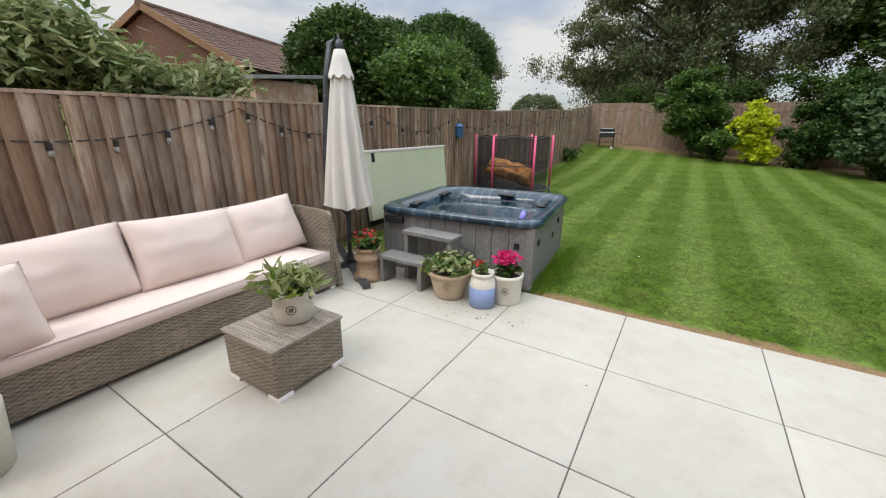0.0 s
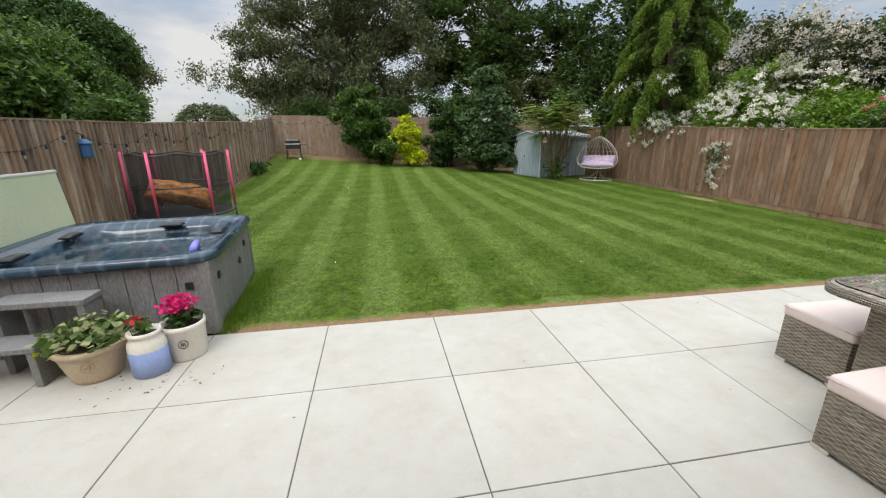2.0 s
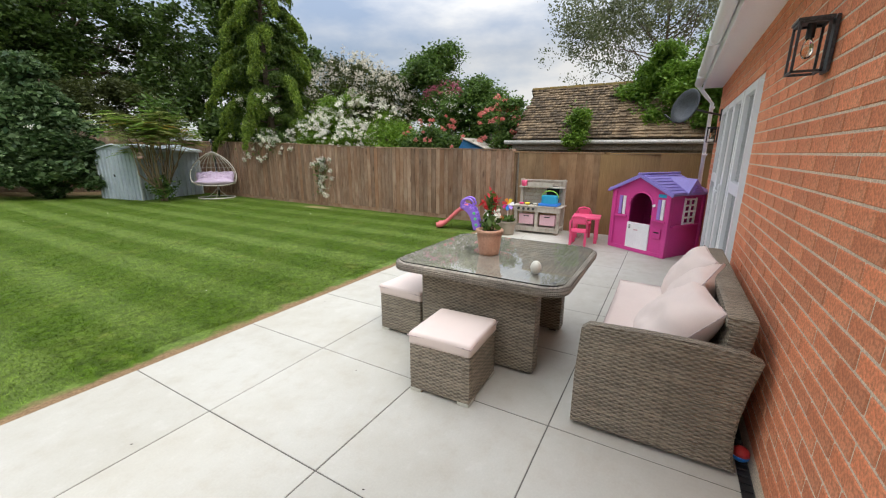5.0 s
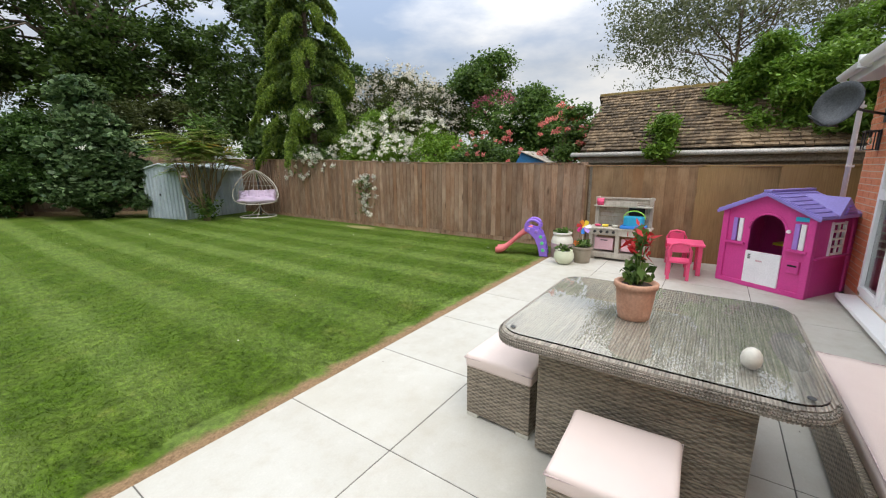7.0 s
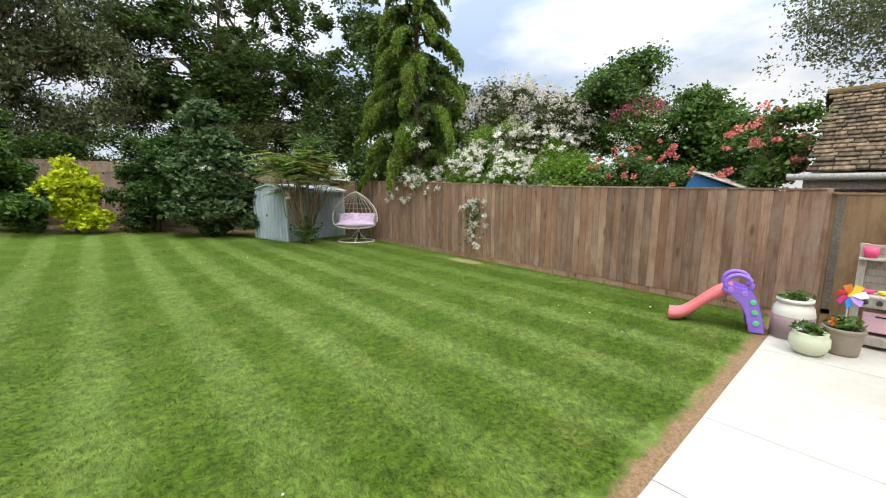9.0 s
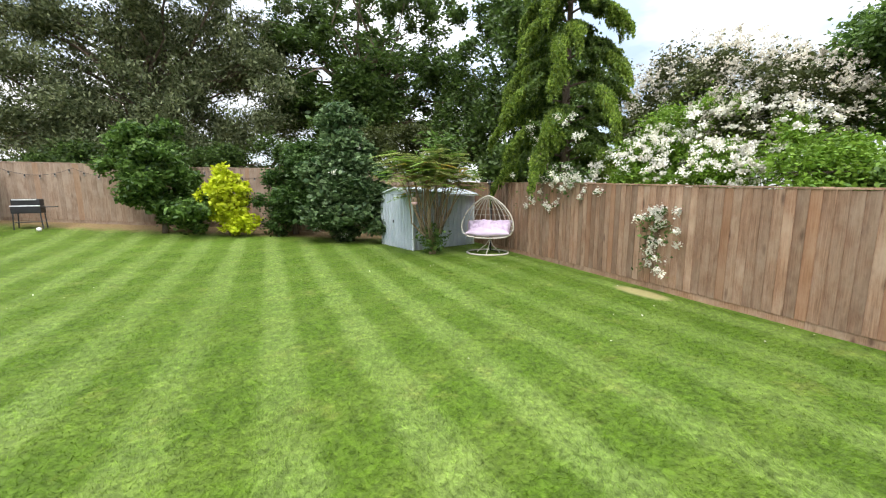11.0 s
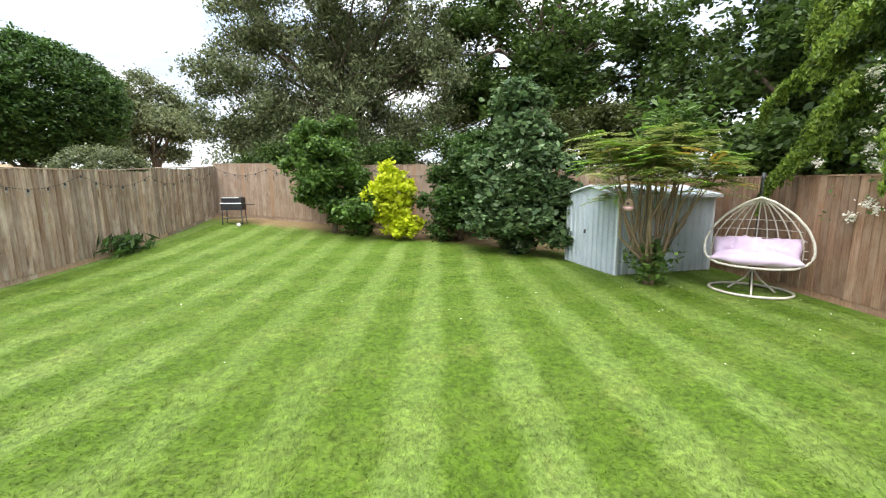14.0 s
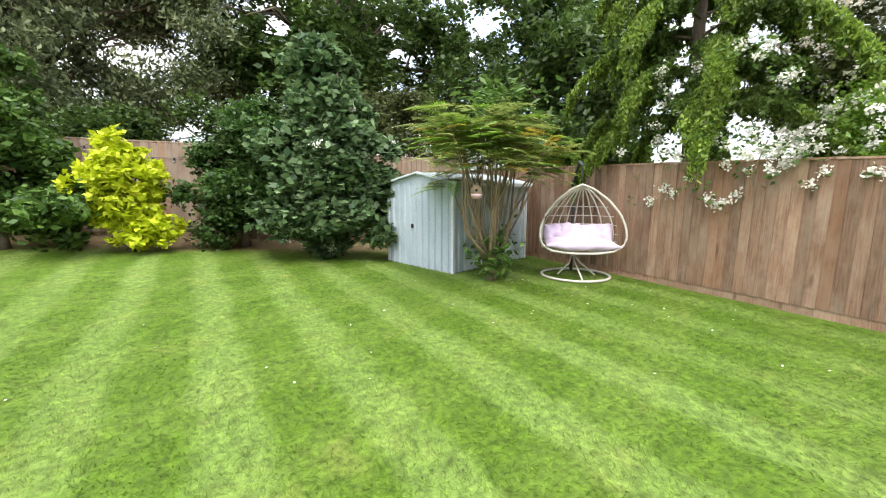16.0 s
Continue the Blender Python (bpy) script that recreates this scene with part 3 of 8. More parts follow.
def crown_points(blobs, clumps, per, spread, rng, shell=0.55, rough=0.25, lump=0):
    """Leaf centres in clumps on uneven ellipsoids. blobs: (centre, radii, weight)."""
    out = []
    w = np.array([b[2] for b in blobs], float)
    w /= w.sum()
    for (c, r, _), frac in zip(blobs, w):
        k = max(1, int(clumps * frac))
        if lump:
            # clumps sit on the tops and outsides of larger masses
            q = max(5, k // lump)
            d = rng.normal(size=(q, 3))
            d /= np.linalg.norm(d, axis=1, keepdims=True)
            rad = rng.uniform(shell, 1.0, (q, 1)) ** 0.6 * (1 + rng.normal(0, rough, (q, 1)) * 0.4)
            core = np.array(c) + d * rad * np.array(r) * 0.84
            size = float(np.mean(r)) * min(0.42, 1.35 / math.sqrt(q)) * rng.uniform(0.7, 1.35, (q, 1))
            own = rng.integers(0, q, k)
            e = rng.normal(size=(k, 3)) + d[own] * 0.7 + np.array((0, 0, 0.45))
            e /= np.linalg.norm(e, axis=1, keepdims=True)
            cc = core[own] + e * size[own] * rng.uniform(0.75, 1.05, (k, 1)) * np.array((1.15, 1.15, 0.8))
        else:
            d = rng.normal(size=(k, 3))
            d /= np.linalg.norm(d, axis=1, keepdims=True)
            rad = rng.uniform(shell, 1.0, (k, 1)) ** 0.6 * (1 + rng.normal(0, rough, (k, 1)) * 0.4)
            cc = np.array(c) + d * rad * np.array(r)
        pts = cc[:, None, :] + rng.normal(size=(k, per, 3)) * spread * rng.uniform(0.5, 1.3, (k, 1, 1)) * np.array((1, 1, 0.75))
        out.append(pts.reshape(-1, 3))
    return np.concatenate(out)


def foliage(name, pts, size, material, parent, seed=1, flat=0.4, long=1.7, droop=0.0, label=""):
    rng = np.random.default_rng(seed)
    ob = new(name, raw_mesh(name, leaf_quads(pts, size, rng, flat, long, droop), 4, material))
    ob.parent = parent
    if label:
        tagged(ob, label)
    return ob


def limbs(base, tips, r0, rng, wig=0.15, bm=None, r1=0.012):
    """Tapered limbs from a base point to the tips."""
    bm = bm or bmesh.new()
    for tip in tips:
        a, b = Vector(base), Vector(tip)
        d = (b - a).length
        pts = [a]
        for f in (0.25, 0.5, 0.75):
            pts.append(a.lerp(b, f) + Vector(rng.normal(0, wig * d * 0.25, 3)) + Vector((0, 0, d * 0.06)))
        pts.append(b)
        tube(pts, [r0, r0 * 0.75, r0 * 0.5, r0 * 0.3, r1], 6, bm)
    return bm


def tree(name, base, trunk_h, r, blobs, clumps, per, spread, size, leaf, label, category="tree", seed=1, bark="bark", flat=0.4, droop=0.0, long=1.7, shell=0.5, extra_limbs=14, rough=0.25, lump=13):
    rng = np.random.default_rng(seed)
    t = thing(name, pose(*base), label, category)
    loc = [((c[0] - base[0], c[1] - base[1], c[2] - base[2]), rr, w) for c, rr, w in blobs]
    lean = Vector((rng.normal(0, 0.05) * trunk_h, rng.normal(0, 0.05) * trunk_h, trunk_h))
    bm = tube([(0, 0, -0.1), lean * 0.15, lean * 0.4, lean * 0.7, lean], [r * 1.3, r, r * 0.85, r * 0.7, r * 0.45], 10)
    tips = []
    for c, rr, _ in loc:
        for _k in range(max(2 if extra_limbs > 5 else 0, extra_limbs // len(loc))):
            d = rng.normal(size=3)
            d /= np.linalg.norm(d)
            tips.append(tuple(np.array(c) + d * np.array(rr) * 0.75))
    for i, tip in enumerate(tips):
        limbs(tuple(lean * rng.uniform(0.45, 1.0)), [tip], r * 0.38, rng, 0.2, bm)
    part("trunk", bm, M[bark], t, smooth=True)
    foliage("crown", crown_points(loc, clumps, per, spread, rng, shell, rough, lump), size, M[leaf], t, seed + 5, flat, long, droop)
    return t


def ground_h(x, y):
    t = min(1.15, max(0.0, (y - 11) / 9))
    side = 0.75 + (x + 4.5) * (-0.05) if x < 2.3 else 0.41 - (x - 2.3) * 0.095
    return max(0.0, side) * t * t - 0.012

# ---- ground, paving ----


def build_ground():
    xs = sorted({-400, -150, -60, -30, -16, -9, 400, 150, 60, 30, 18, 12, *[round(-5 + 0.25 * i, 3) for i in range(57)]})
    ys = sorted({-400, -150, -60, -30, -12, -5, -2, 400, 150, 60, 40, 30, 25, *[round(-0.4 + 0.25 * i, 3) for i in range(16)], 3.352, *[round(3.6 + 0.25 * i, 3) for i in range(76)]})
    bm = bmesh.new()
    grid = {}
    for i, x in enumerate(xs):
        for j, y in enumerate(ys):
            z = ground_h(x, y)
            if y < 3.35:
                z = -0.07
            if -5 <= x <= 9 and 3.4 < y < 22:
                z += 0.008 * noise.noise(Vector((x * 1.3, y * 1.3, 0)))
            grid[i, j] = bm.verts.new((x, y, z))
    for i in range(len(xs) - 1):
        for j in range(len(ys) - 1):
            bm.faces.new((grid[i, j], grid[i + 1, j], grid[i + 1, j + 1], grid[i, j + 1]))
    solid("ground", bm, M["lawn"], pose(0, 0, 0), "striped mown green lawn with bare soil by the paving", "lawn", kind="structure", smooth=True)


build_ground()
TILE, GAP = 0.9, 0.007
patio = solid("pavement", box(boxed((2.3, 1.52, -0.0255), (12.1, 3.645, 0.045), 0.0), (-3.03, -1.353, -0.0255), (1.44, 2.1, 0.045)), M["grout"], pose(0, 0, 0), "pale square porcelain paving slabs with dark joints", "paving", kind="structure")

# ---- house ----
WALL_Y = -0.3
BW, BH, BD, JT = 0.215, 0.065, 0.1, 0.010


def build_house():
    # mortar core walls, with the openings cut out: near doorway x 0.2..1.55, glazed doors x 4.3..7.05
    wall = thing("wall_house", pose(0, 0, 0), "orange-red brick house wall with sandy mortar joints", "wall", kind="structure")
    bm = bmesh.new()
    d, yc = 0.28, WALL_Y - 0.141
    for x0, x1, z0, z1 in ((-2.3, 0.2, -0.07, 2.62), (0.2, 1.55, 2.12, 2.62), (1.55, 4.3, -0.07, 2.62), (4.3, 7.05, 2.16, 2.62), (4.3, 7.05, -0.07, 0.1), (7.05, 7.85, -0.07, 2.62)):
        box(bm, ((x0 + x1) / 2, yc, (z0 + z1) / 2), (x1 - x0, d, z1 - z0))
    box(bm, (7.69, -3.3, 1.27), (0.28, 5.7, 2.7))
    box(bm, (-2.155, -3.3, 1.27), (0.28, 5.7, 2.7))
    box(bm, (2.77, -6.2, 1.27), (10.1, 0.28, 2.7))
    part("mortar", bm, M["mortar"], wall)
    bm = boxed((2.77, WALL_Y - 0.1, 0.02), (10.1, 0.19, 0.16), 0.01)
    part("plinth", bm, M["dark_slot"], wall, "dark plinth band")
    return wall


wall_house = build_house()


def build_glazing():
    """White plastic doors with side lights in the house wall."""
    door = thing("door_1", pose(0, WALL_Y, 0.1), "white uPVC glazed double doors with side windows, closed", "door", kind="structure")
    x0, x1, h = 4.32, 7.03, 2.05
    bm = bmesh.new()
    for c, s in (((x0 + 0.035, -0.05, h / 2), (0.07, 0.08, h)), ((x1 - 0.035, -0.05, h / 2), (0.07, 0.08, h)), (((x0 + x1) / 2, -0.05, h - 0.035), (x1 - x0 - 0.14, 0.08, 0.07)), (((x0 + x1) / 2, -0.05, 0.035), (x1 - x0 - 0.14, 0.08, 0.07)), ((5.05, -0.05, h / 2), (0.08, 0.08, h - 0.14)), ((6.3, -0.05, h / 2), (0.08, 0.08, h - 0.14))):
        box(bm, c, s, 0.008)
    part("door_frame", bm, M["upvc"], door)
    part("window_sill", boxed(((x0 + x1) / 2, 0.07, -0.03), (x1 - x0 + 0.1, 0.2, 0.04), 0.008), M["upvc"], door)
    for a, b, mid, name in ((x0 + 0.07, 5.01, 1.12, "side_window"), (5.09, 5.665, 0.0, "door_leaf"), (5.685, 6.26, 0.0, "door_leaf"), (6.34, x1 - 0.07, 1.12, "side_window")):
        bm = bmesh.new()
        w, f = b - a, 0.065
        for c, s in (((a + f / 2, 0, h / 2), (f, 0.06, h - 0.15)), ((b - f / 2, 0, h / 2), (f, 0.06, h - 0.15)), (((a + b) / 2, 0, h - 0.105), (w - 2 * f, 0.06, f)), (((a + b) / 2, 0, 0.105), (w - 2 * f, 0.06, f))):
            box(bm, c, s, 0.006)
        if mid:
            box(bm, ((a + b) / 2, 0, mid), (w - 2 * f, 0.062, 0.1), 0.006)
        leaf = part(name, bm, M["upvc"], door)
        for za, zb in (((0.14, mid - 0.05), (mid + 0.05, h - 0.14)) if mid else ((0.14, h - 0.14),)):
            g = part("pane", boxed(((a + b) / 2, -0.012, (za + zb) / 2), (w - 2 * f, 0.016, zb - za)), M["pane"], leaf)
            g.visible_shadow = False
        if name == "door_leaf":
            hx = b - 0.03 if a < 5.5 else a + 0.03
            bm = boxed((hx, 0.04, 0.98), (0.03, 0.018, 0.22), 0.006)
            box(bm, (hx + (0.05 if a > 5.5 else -0.05), 0.07, 1.02), (0.12, 0.018, 0.02), 0.006)
            part("handle", bm, M["upvc"], leaf, "white lever handle")
    # the doorway beside the bench
    d2 = thing("door_2", pose(0.875, WALL_Y, 0.0), "dark glazed back door in the brick wall", "door", kind="structure")
    bm = bmesh.new()
    for c, s in (((-0.64, -0.1, 1.05), (0.07, 0.07, 2.12)), ((0.64, -0.1, 1.05), (0.07, 0.07, 2.12)), ((0, -0.1, 2.08), (1.2, 0.07, 0.07)), ((0, -0.1, 0.1), (1.2, 0.07, 0.2))):
        box(bm, c, s, 0.006)
    part("door_frame", bm, M["grey_metal"], d2)
    g = part("pane", boxed((0, -0.11, 1.12), (1.21, 0.016, 1.85)), M["pane"], d2)
    # plain room inside
    solid("floor", boxed((2.77, -3.3, -0.02), (9.6, 5.6, 0.06)), M["room"], pose(0, 0, 0), "plain brown wooden floor indoors", "floor", kind="structure")
    solid("ceiling", boxed((2.77, -3.2, 2.66), (10.1, 6.2, 0.06)), M["room"], pose(0, 0, 0), "plain ceiling indoors", "ceiling", kind="structure")


M["pane"] = glass_material("window_glass", (0.92, 0.96, 0.95))
M["room"] = surface("dim_room", (0.16, 0.12, 0.10), (0.22, 0.17, 0.14), 0.8)
M["room_grey"] = surface("roof_tile_grey", (0.16, 0.15, 0.14), (0.22, 0.21, 0.20), 0.8)
build_glazing()


def build_eaves():
    eave = thing("roof_eaves", pose(0, 0, 0), "white soffit and fascia under a grey tiled roof", "eaves", kind="structure")
    part("soffit", boxed((2.8, -0.19, 2.49), (10.2, 0.24, 0.025)), M["upvc"], eave)
    part("fascia", boxed((2.8, -0.055, 2.53), (10.2, 0.022, 0.17), 0.004), M["upvc"], eave)
    bm = bmesh.new()
    prof = [(math.cos(radians(a)) * 0.055, math.sin(radians(a)) * 0.06) for a in range(180, 361, 15)]
    for sgn, rr in ((1, 1.0), (-1, 0.9)):
        a = [bm.verts.new((-2.4, 0.012 + y * rr, 2.56 + z * rr)) for y, z in prof]
        b = [bm.verts.new((7.95, 0.012 + y * rr, 2.56 + z * rr)) for y, z in prof]
        for i in range(len(prof) - 1):
            q = (a[i], a[i + 1], b[i + 1], b[i])
            bm.faces.new(q if sgn > 0 else q[::-1])
    g = part("gutter", bm, M["upvc"], eave, "white half-round gutter", True)
    for x in (-2.2, -0.6, 1.3, 3.2, 5.1, 7.0):
        part("bracket", boxed((x, 0.005, 2.555), (0.03, 0.13, 0.13), 0.01), M["upvc"], eave)
    bm = bmesh.new()
    sl = math.atan2(1.6, 3.0)
    for i in range(11):
        y = -0.02 - i * 0.28
        box(bm, (2.8, y - 0.14, 2.62 + i * 0.15 + 0.075), (10.4, 0.34, 0.022), 0.0, Matrix.Rotation(-sl, 3, "X"))
    part("roof", bm, M["room_grey"], eave)
    pipe = thing("downpipe", pose(0, 0, 0), "white round plastic downpipe at the house corner", "pipe")
    part("pipe", tube([(7.93, 0.01, 2.52), (7.95, -0.12, 2.36), (7.95, -0.2, 2.26), (7.95, -0.2, 0.0)], 0.028, 12), M["upvc"], pipe, smooth=True)
    for z in (0.5, 1.5, 2.2):
        part("clip", boxed((7.95, -0.21, z), (0.09, 0.07, 0.03), 0.006), M["upvc"], pipe)


build_eaves()

# ---- fences ----


def board_mesh(name, w, t0, t1, material):
    """A unit-high feather-edged board: t0 thick at one edge, t1 at the other."""
    bm = bmesh.new()
    pts = [(-w / 2, 0), (w / 2, 0), (w / 2, t1), (-w / 2, t0)]
    lo = [bm.verts.new((x, y, 0)) for x, y in pts]
    hi = [bm.verts.new((x, y, 1)) for x, y in pts]
    for i in range(4):
        bm.faces.new((lo[i], lo[(i + 1) % 4], hi[(i + 1) % 4], hi[i]))
    bm.faces.new(lo[::-1])
    bm.faces.new(hi)
    return finish(name, bm, material)


def build_fence(name, p0, p1, tops, pitch, material, label, post_every=1.83, cap=True, flip=1, gravel=True, seed=3):
    """A board fence from p0 to p1; its front is to the left of that line when flip is 1. tops: [(distance, top z)] ..."""
    rng = random.Random(seed)
    a, b = Vector((*p0, 0)), Vector((*p1, 0))
    L = (b - a).length
    ang = math.atan2(b.y - a.y, b.x - a.x)
    f = thing(name, pose(p0[0], p0[1], 0, 0, 0, math.degrees(ang)), label, "fence")

    def top(s):
        z = tops[0][1]
        for (s0, z0), (s1, z1) in zip(tops, tops[1:]):
            if s0 <= s <= s1:
                z = z0 + (z1 - z0) * (s - s0) / max(1e-6, s1 - s0)
        return z if s <= tops[-1][0] else tops[-1][1]

    def low(s):
        p = a.lerp(b, s / L)
        return ground_h(p.x, p.y) if p.y > 3.4 else -0.02

    me = board_mesh("board", pitch * 1.1, 0.034, 0.007, material)
    k = int(L / pitch)
    for i in range(k):
        s = (i + 0.5) * pitch
        z0, z1 = low(s) + (0.1 if gravel else 0.0), top(s) + rng.uniform(-0.008, 0.008)
        ob = new("board", me)
        ob.parent = f
        ob.matrix_basis = Matrix.LocRotScale((s, 0.012 * flip, z0), Euler((0, rng.uniform(-0.006, 0.006), radians(5.5))), (1, flip, z1 - z0))
    s = 0.0
    while s < L + 0.01:
        z1 = top(s) + 0.03
        part("post", boxed((s, -0.05 * flip, (z1 + low(s)) / 2 - 0.02), (0.1, 0.1, z1 - low(s) + 0.04), 0.006), material, f)
        s += post_every
    s = 0.0
    while s < L - 0.05:
        e = min(L, s + post_every)
        za, zb = top(s + 0.02), top(e - 0.02)
        m = Matrix.Translation(((s + e) / 2, 0.016 * flip, (za + zb) / 2 + 0.012)) @ Matrix.Rotation(-math.atan2(zb - za, e - s), 4, "Y")
        if cap:
            part("cap_rail", moved(boxed((0, 0, 0), (e - s - 0.004, 0.055, 0.024), 0.004), m), material, f)
        if gravel:
            la, lb = low(s), low(e)
            m = Matrix.Translation(((s + e) / 2, 0.012 * flip, (la + lb) / 2 + 0.05)) @ Matrix.Rotation(-math.atan2(lb - la, e - s), 4, "Y")
            part("gravel_board", moved(boxed((0, 0, 0), (e - s - 0.004, 0.024, 0.13), 0.003), m), material, f)
        s = e
    return f


build_fence("fence", (-3.592, -2.4), (-4.55, 20.4), [(0, 1.65), (2.1, 1.66), (6.1, 1.72), (11.1, 1.8), (15.6, 1.98), (19.6, 2.10), (19.62, 2.2), (21.1, 2.24), (22.8, 2.42)], 0.104, M["fence_l"], "grey-brown weathered feather-edge board fence", flip=-1)
build_fence("fence", (-4.55, 20.4), (9.2, 18.6), [(0, 2.5), (3.6, 2.46), (3.62, 2.4), (7.9, 2.38), (14, 2.2)], 0.14, M["fence_b"], "warm brown board fence along the lawn's end", flip=-1, seed=5)
build_fence("fence", (8.36, 3.12), (8.85, 18.6), [(0, 1.56), (4, 1.62), (8, 1.76), (15.5, 1.9)], 0.118, M["fence_r"], "brown weathered feather-edge fence beside the lawn", flip=1, seed=7)
build_fence("fence", (8.36, 1.34), (8.36, 3.1), [(0, 1.5), (1.76, 1.52)], 0.16, M["fence_p"], "oak-stained wooden fence panel behind the play kitchen", 1.74, True, 1, False, 8)
build_fence("fence", (8.36, -0.62), (8.36, 1.32), [(0, 1.5), (1.94, 1.5)], 0.97, M["fence_p2"], "honey-stained smooth fence panel behind the playhouse", 1.9, True, 1, False, 9)

# ---- stone-slated outbuilding behind the panel ----
M["stone_slate"] = surface("lichened_stone_slate", (0.035, 0.022, 0.012), (0.235, 0.17, 0.10), 0.9, 2.2, 40, 0.6, each=0.6)
M["moss"] = surface("orange_lichen_ridge", (0.30, 0.19, 0.06), (0.22, 0.19, 0.08), 0.95, 5, 40, 0.6)
M["stone"] = surface("grey_stone_wall", (0.22, 0.19, 0.15), (0.32, 0.28, 0.22), 0.9, 4, 30, 0.5)
M["gutter_grey"] = surface("worn_white_gutter", (0.50, 0.47, 0.42), (0.58, 0.56, 0.52), 0.6)


def build_outbuilding():
    ob = thing("outbuilding", pose(9.15, 0, 0), "old stone outbuilding with lichened stone-slate roof", "building")
    y0, y1, zr, xr = -3.2, 3.42, 3.0, 1.3
    bm = bmesh.new()
    pr = [(0.1, 0), (0.1, 1.74), (xr, 2.86), (2 * xr - 0.1, 1.74), (2 * xr - 0.1, 0)]
    A = [bm.verts.new((x, y1 - 0.06, z)) for x, z in pr]
    B = [bm.verts.new((x, y0, z)) for x, z in pr]
    bm.faces.new(A)
    bm.faces.new(B[::-1])
    for i in range(5):
        bm.faces.new((A[i - 1], A[i], B[i], B[i - 1]))
    part("wall", bm, M["stone"], ob)
    gut = tube([(-0.07, y0, 1.72), (-0.07, y1 + 0.16, 1.74)], 0.045, 10)
    part("gutter", gut, M["gutter_grey"], ob, "worn white gutter", True)
    part("fascia", boxed((0.02, (y0 + y1) / 2, 1.64), (0.03, y1 - y0, 0.12), 0.004), M["stone"], ob)
    rows = 20
    sl = math.atan2(zr - 1.8, xr + 0.05)
    roof = part("roof", boxed((xr + 0.62, (y0 + y1) / 2, 2.36), (1.9, y1 - y0, 0.03), 0.0, Matrix.Rotation(sl, 3, "Y")), M["stone_slate"], ob)
    slate = finish("slate", boxed((0, 0, 0), (0.16, 1.0, 0.018), 0.004, seg=1), M["stone_slate"])
    rng = random.Random(4)
    laid = []
    for r in range(rows):
        f = (r + 0.5) / rows
        x, z = -0.05 + f * (xr + 0.05), 1.8 + f * (zr - 1.8)
        y = y1 - rng.uniform(0, 0.1)
        while y > -0.6:
            w = rng.uniform(0.09, 0.2) * (1.15 - 0.35 * f)
            m = Matrix.LocRotScale((x + rng.uniform(-0.008, 0.008), y - w / 2, z + 0.02 + rng.uniform(0, 0.012)), Euler((rng.uniform(-0.03, 0.03), -sl + 0.26 + rng.uniform(-0.03, 0.03), rng.uniform(-0.02, 0.02))), (rng.uniform(0.85, 1.05), w - 0.009, rng.uniform(0.8, 2.0)))
            laid.append((y, m))
            y -= w
    laid.sort(key=lambda q: -q[0])
    for _, m in laid[:300]:
        o = new("slate", slate)
        o.parent = roof
        o.matrix_basis = m
    bm = bmesh.new()
    for _, m in laid[300:]:
        bmesh.ops.create_cube(bm, size=1.0, matrix=m @ Matrix.Diagonal((0.16, 1, 0.018, 1)))
    tagged(part("slate_rest", bm, M["stone_slate"], roof), kind="stuff")
    bm = bmesh.new()
    y = y1
    while y > -2:
        w = 0.42
        box(bm, (xr, y - w / 2, zr + 0.02), (0.17, w - 0.01, 0.06), 0.02)
        y -= w
    part("ridge", bm, M["moss"], ob, "ridge stones with orange lichen")


build_outbuilding()

# ---- seating on the paving ----


def cushion_thing(name, m, sx, sy, t, label, seed, edge=0.12, crease=0.02, cat="cushion", group=""):
    c = thing(name, m, label, cat, group)
    part("cover", pillow(sx, sy, t, 18, crease, seed, 4.0 if edge > 0.3 else 2.4, edge), M["pink_cloth"], c, smooth=True)
    part("piping", tube(rim_line(sx, sy, edge * t / 2), 0.003, 5, closed=True), M["piping"], c, "mauve-grey piping", True)
    return c


def end_panel(y, x_front, x_back, h_front, h_back, th, rake=0.0):
    """A shaped rattan bench end in x, z, th thick along y: level top, rounded back shoulder, hollow back edge."""
    bm = bmesh.new()
    prof = [(x_front, 0.02), (x_front - rake * 0.5, 0.32), (x_front - 0.015 - rake, h_front - 0.03), (x_front - 0.05 - rake, h_front), (x_front - 0.3, h_front + 0.012), (x_front - 0.52, (h_front + h_back) / 2 + 0.012), (x_back + 0.06, h_back), (x_back, h_back - 0.025), (x_back + 0.006, h_back - 0.06), (x_back + 0.028, h_back * 0.72), (x_back + 0.046, h_back * 0.5), (x_back + 0.05, h_back * 0.32), (x_back + 0.04, h_back * 0.14), (x_back + 0.02, 0.02)]
    lo = [bm.verts.new((x, y, z)) for x, z in prof]
    hi = [bm.verts.new((x, y + th, z)) for x, z in prof]
    bm.faces.new(lo)
    bm.faces.new(hi[::-1])
    for i in range(len(prof)):
        bm.faces.new((lo[i - 1], hi[i - 1], hi[i], lo[i]))
    bmesh.ops.recalc_face_normals(bm, faces=bm.faces)
    ends = {f for f in bm.faces if len(f.verts) > 4}
    bmesh.ops.bevel(bm, geom=[e for e in bm.edges if ends & set(e.link_faces)], offset=0.012, segments=2, affect="EDGES")
    return bm


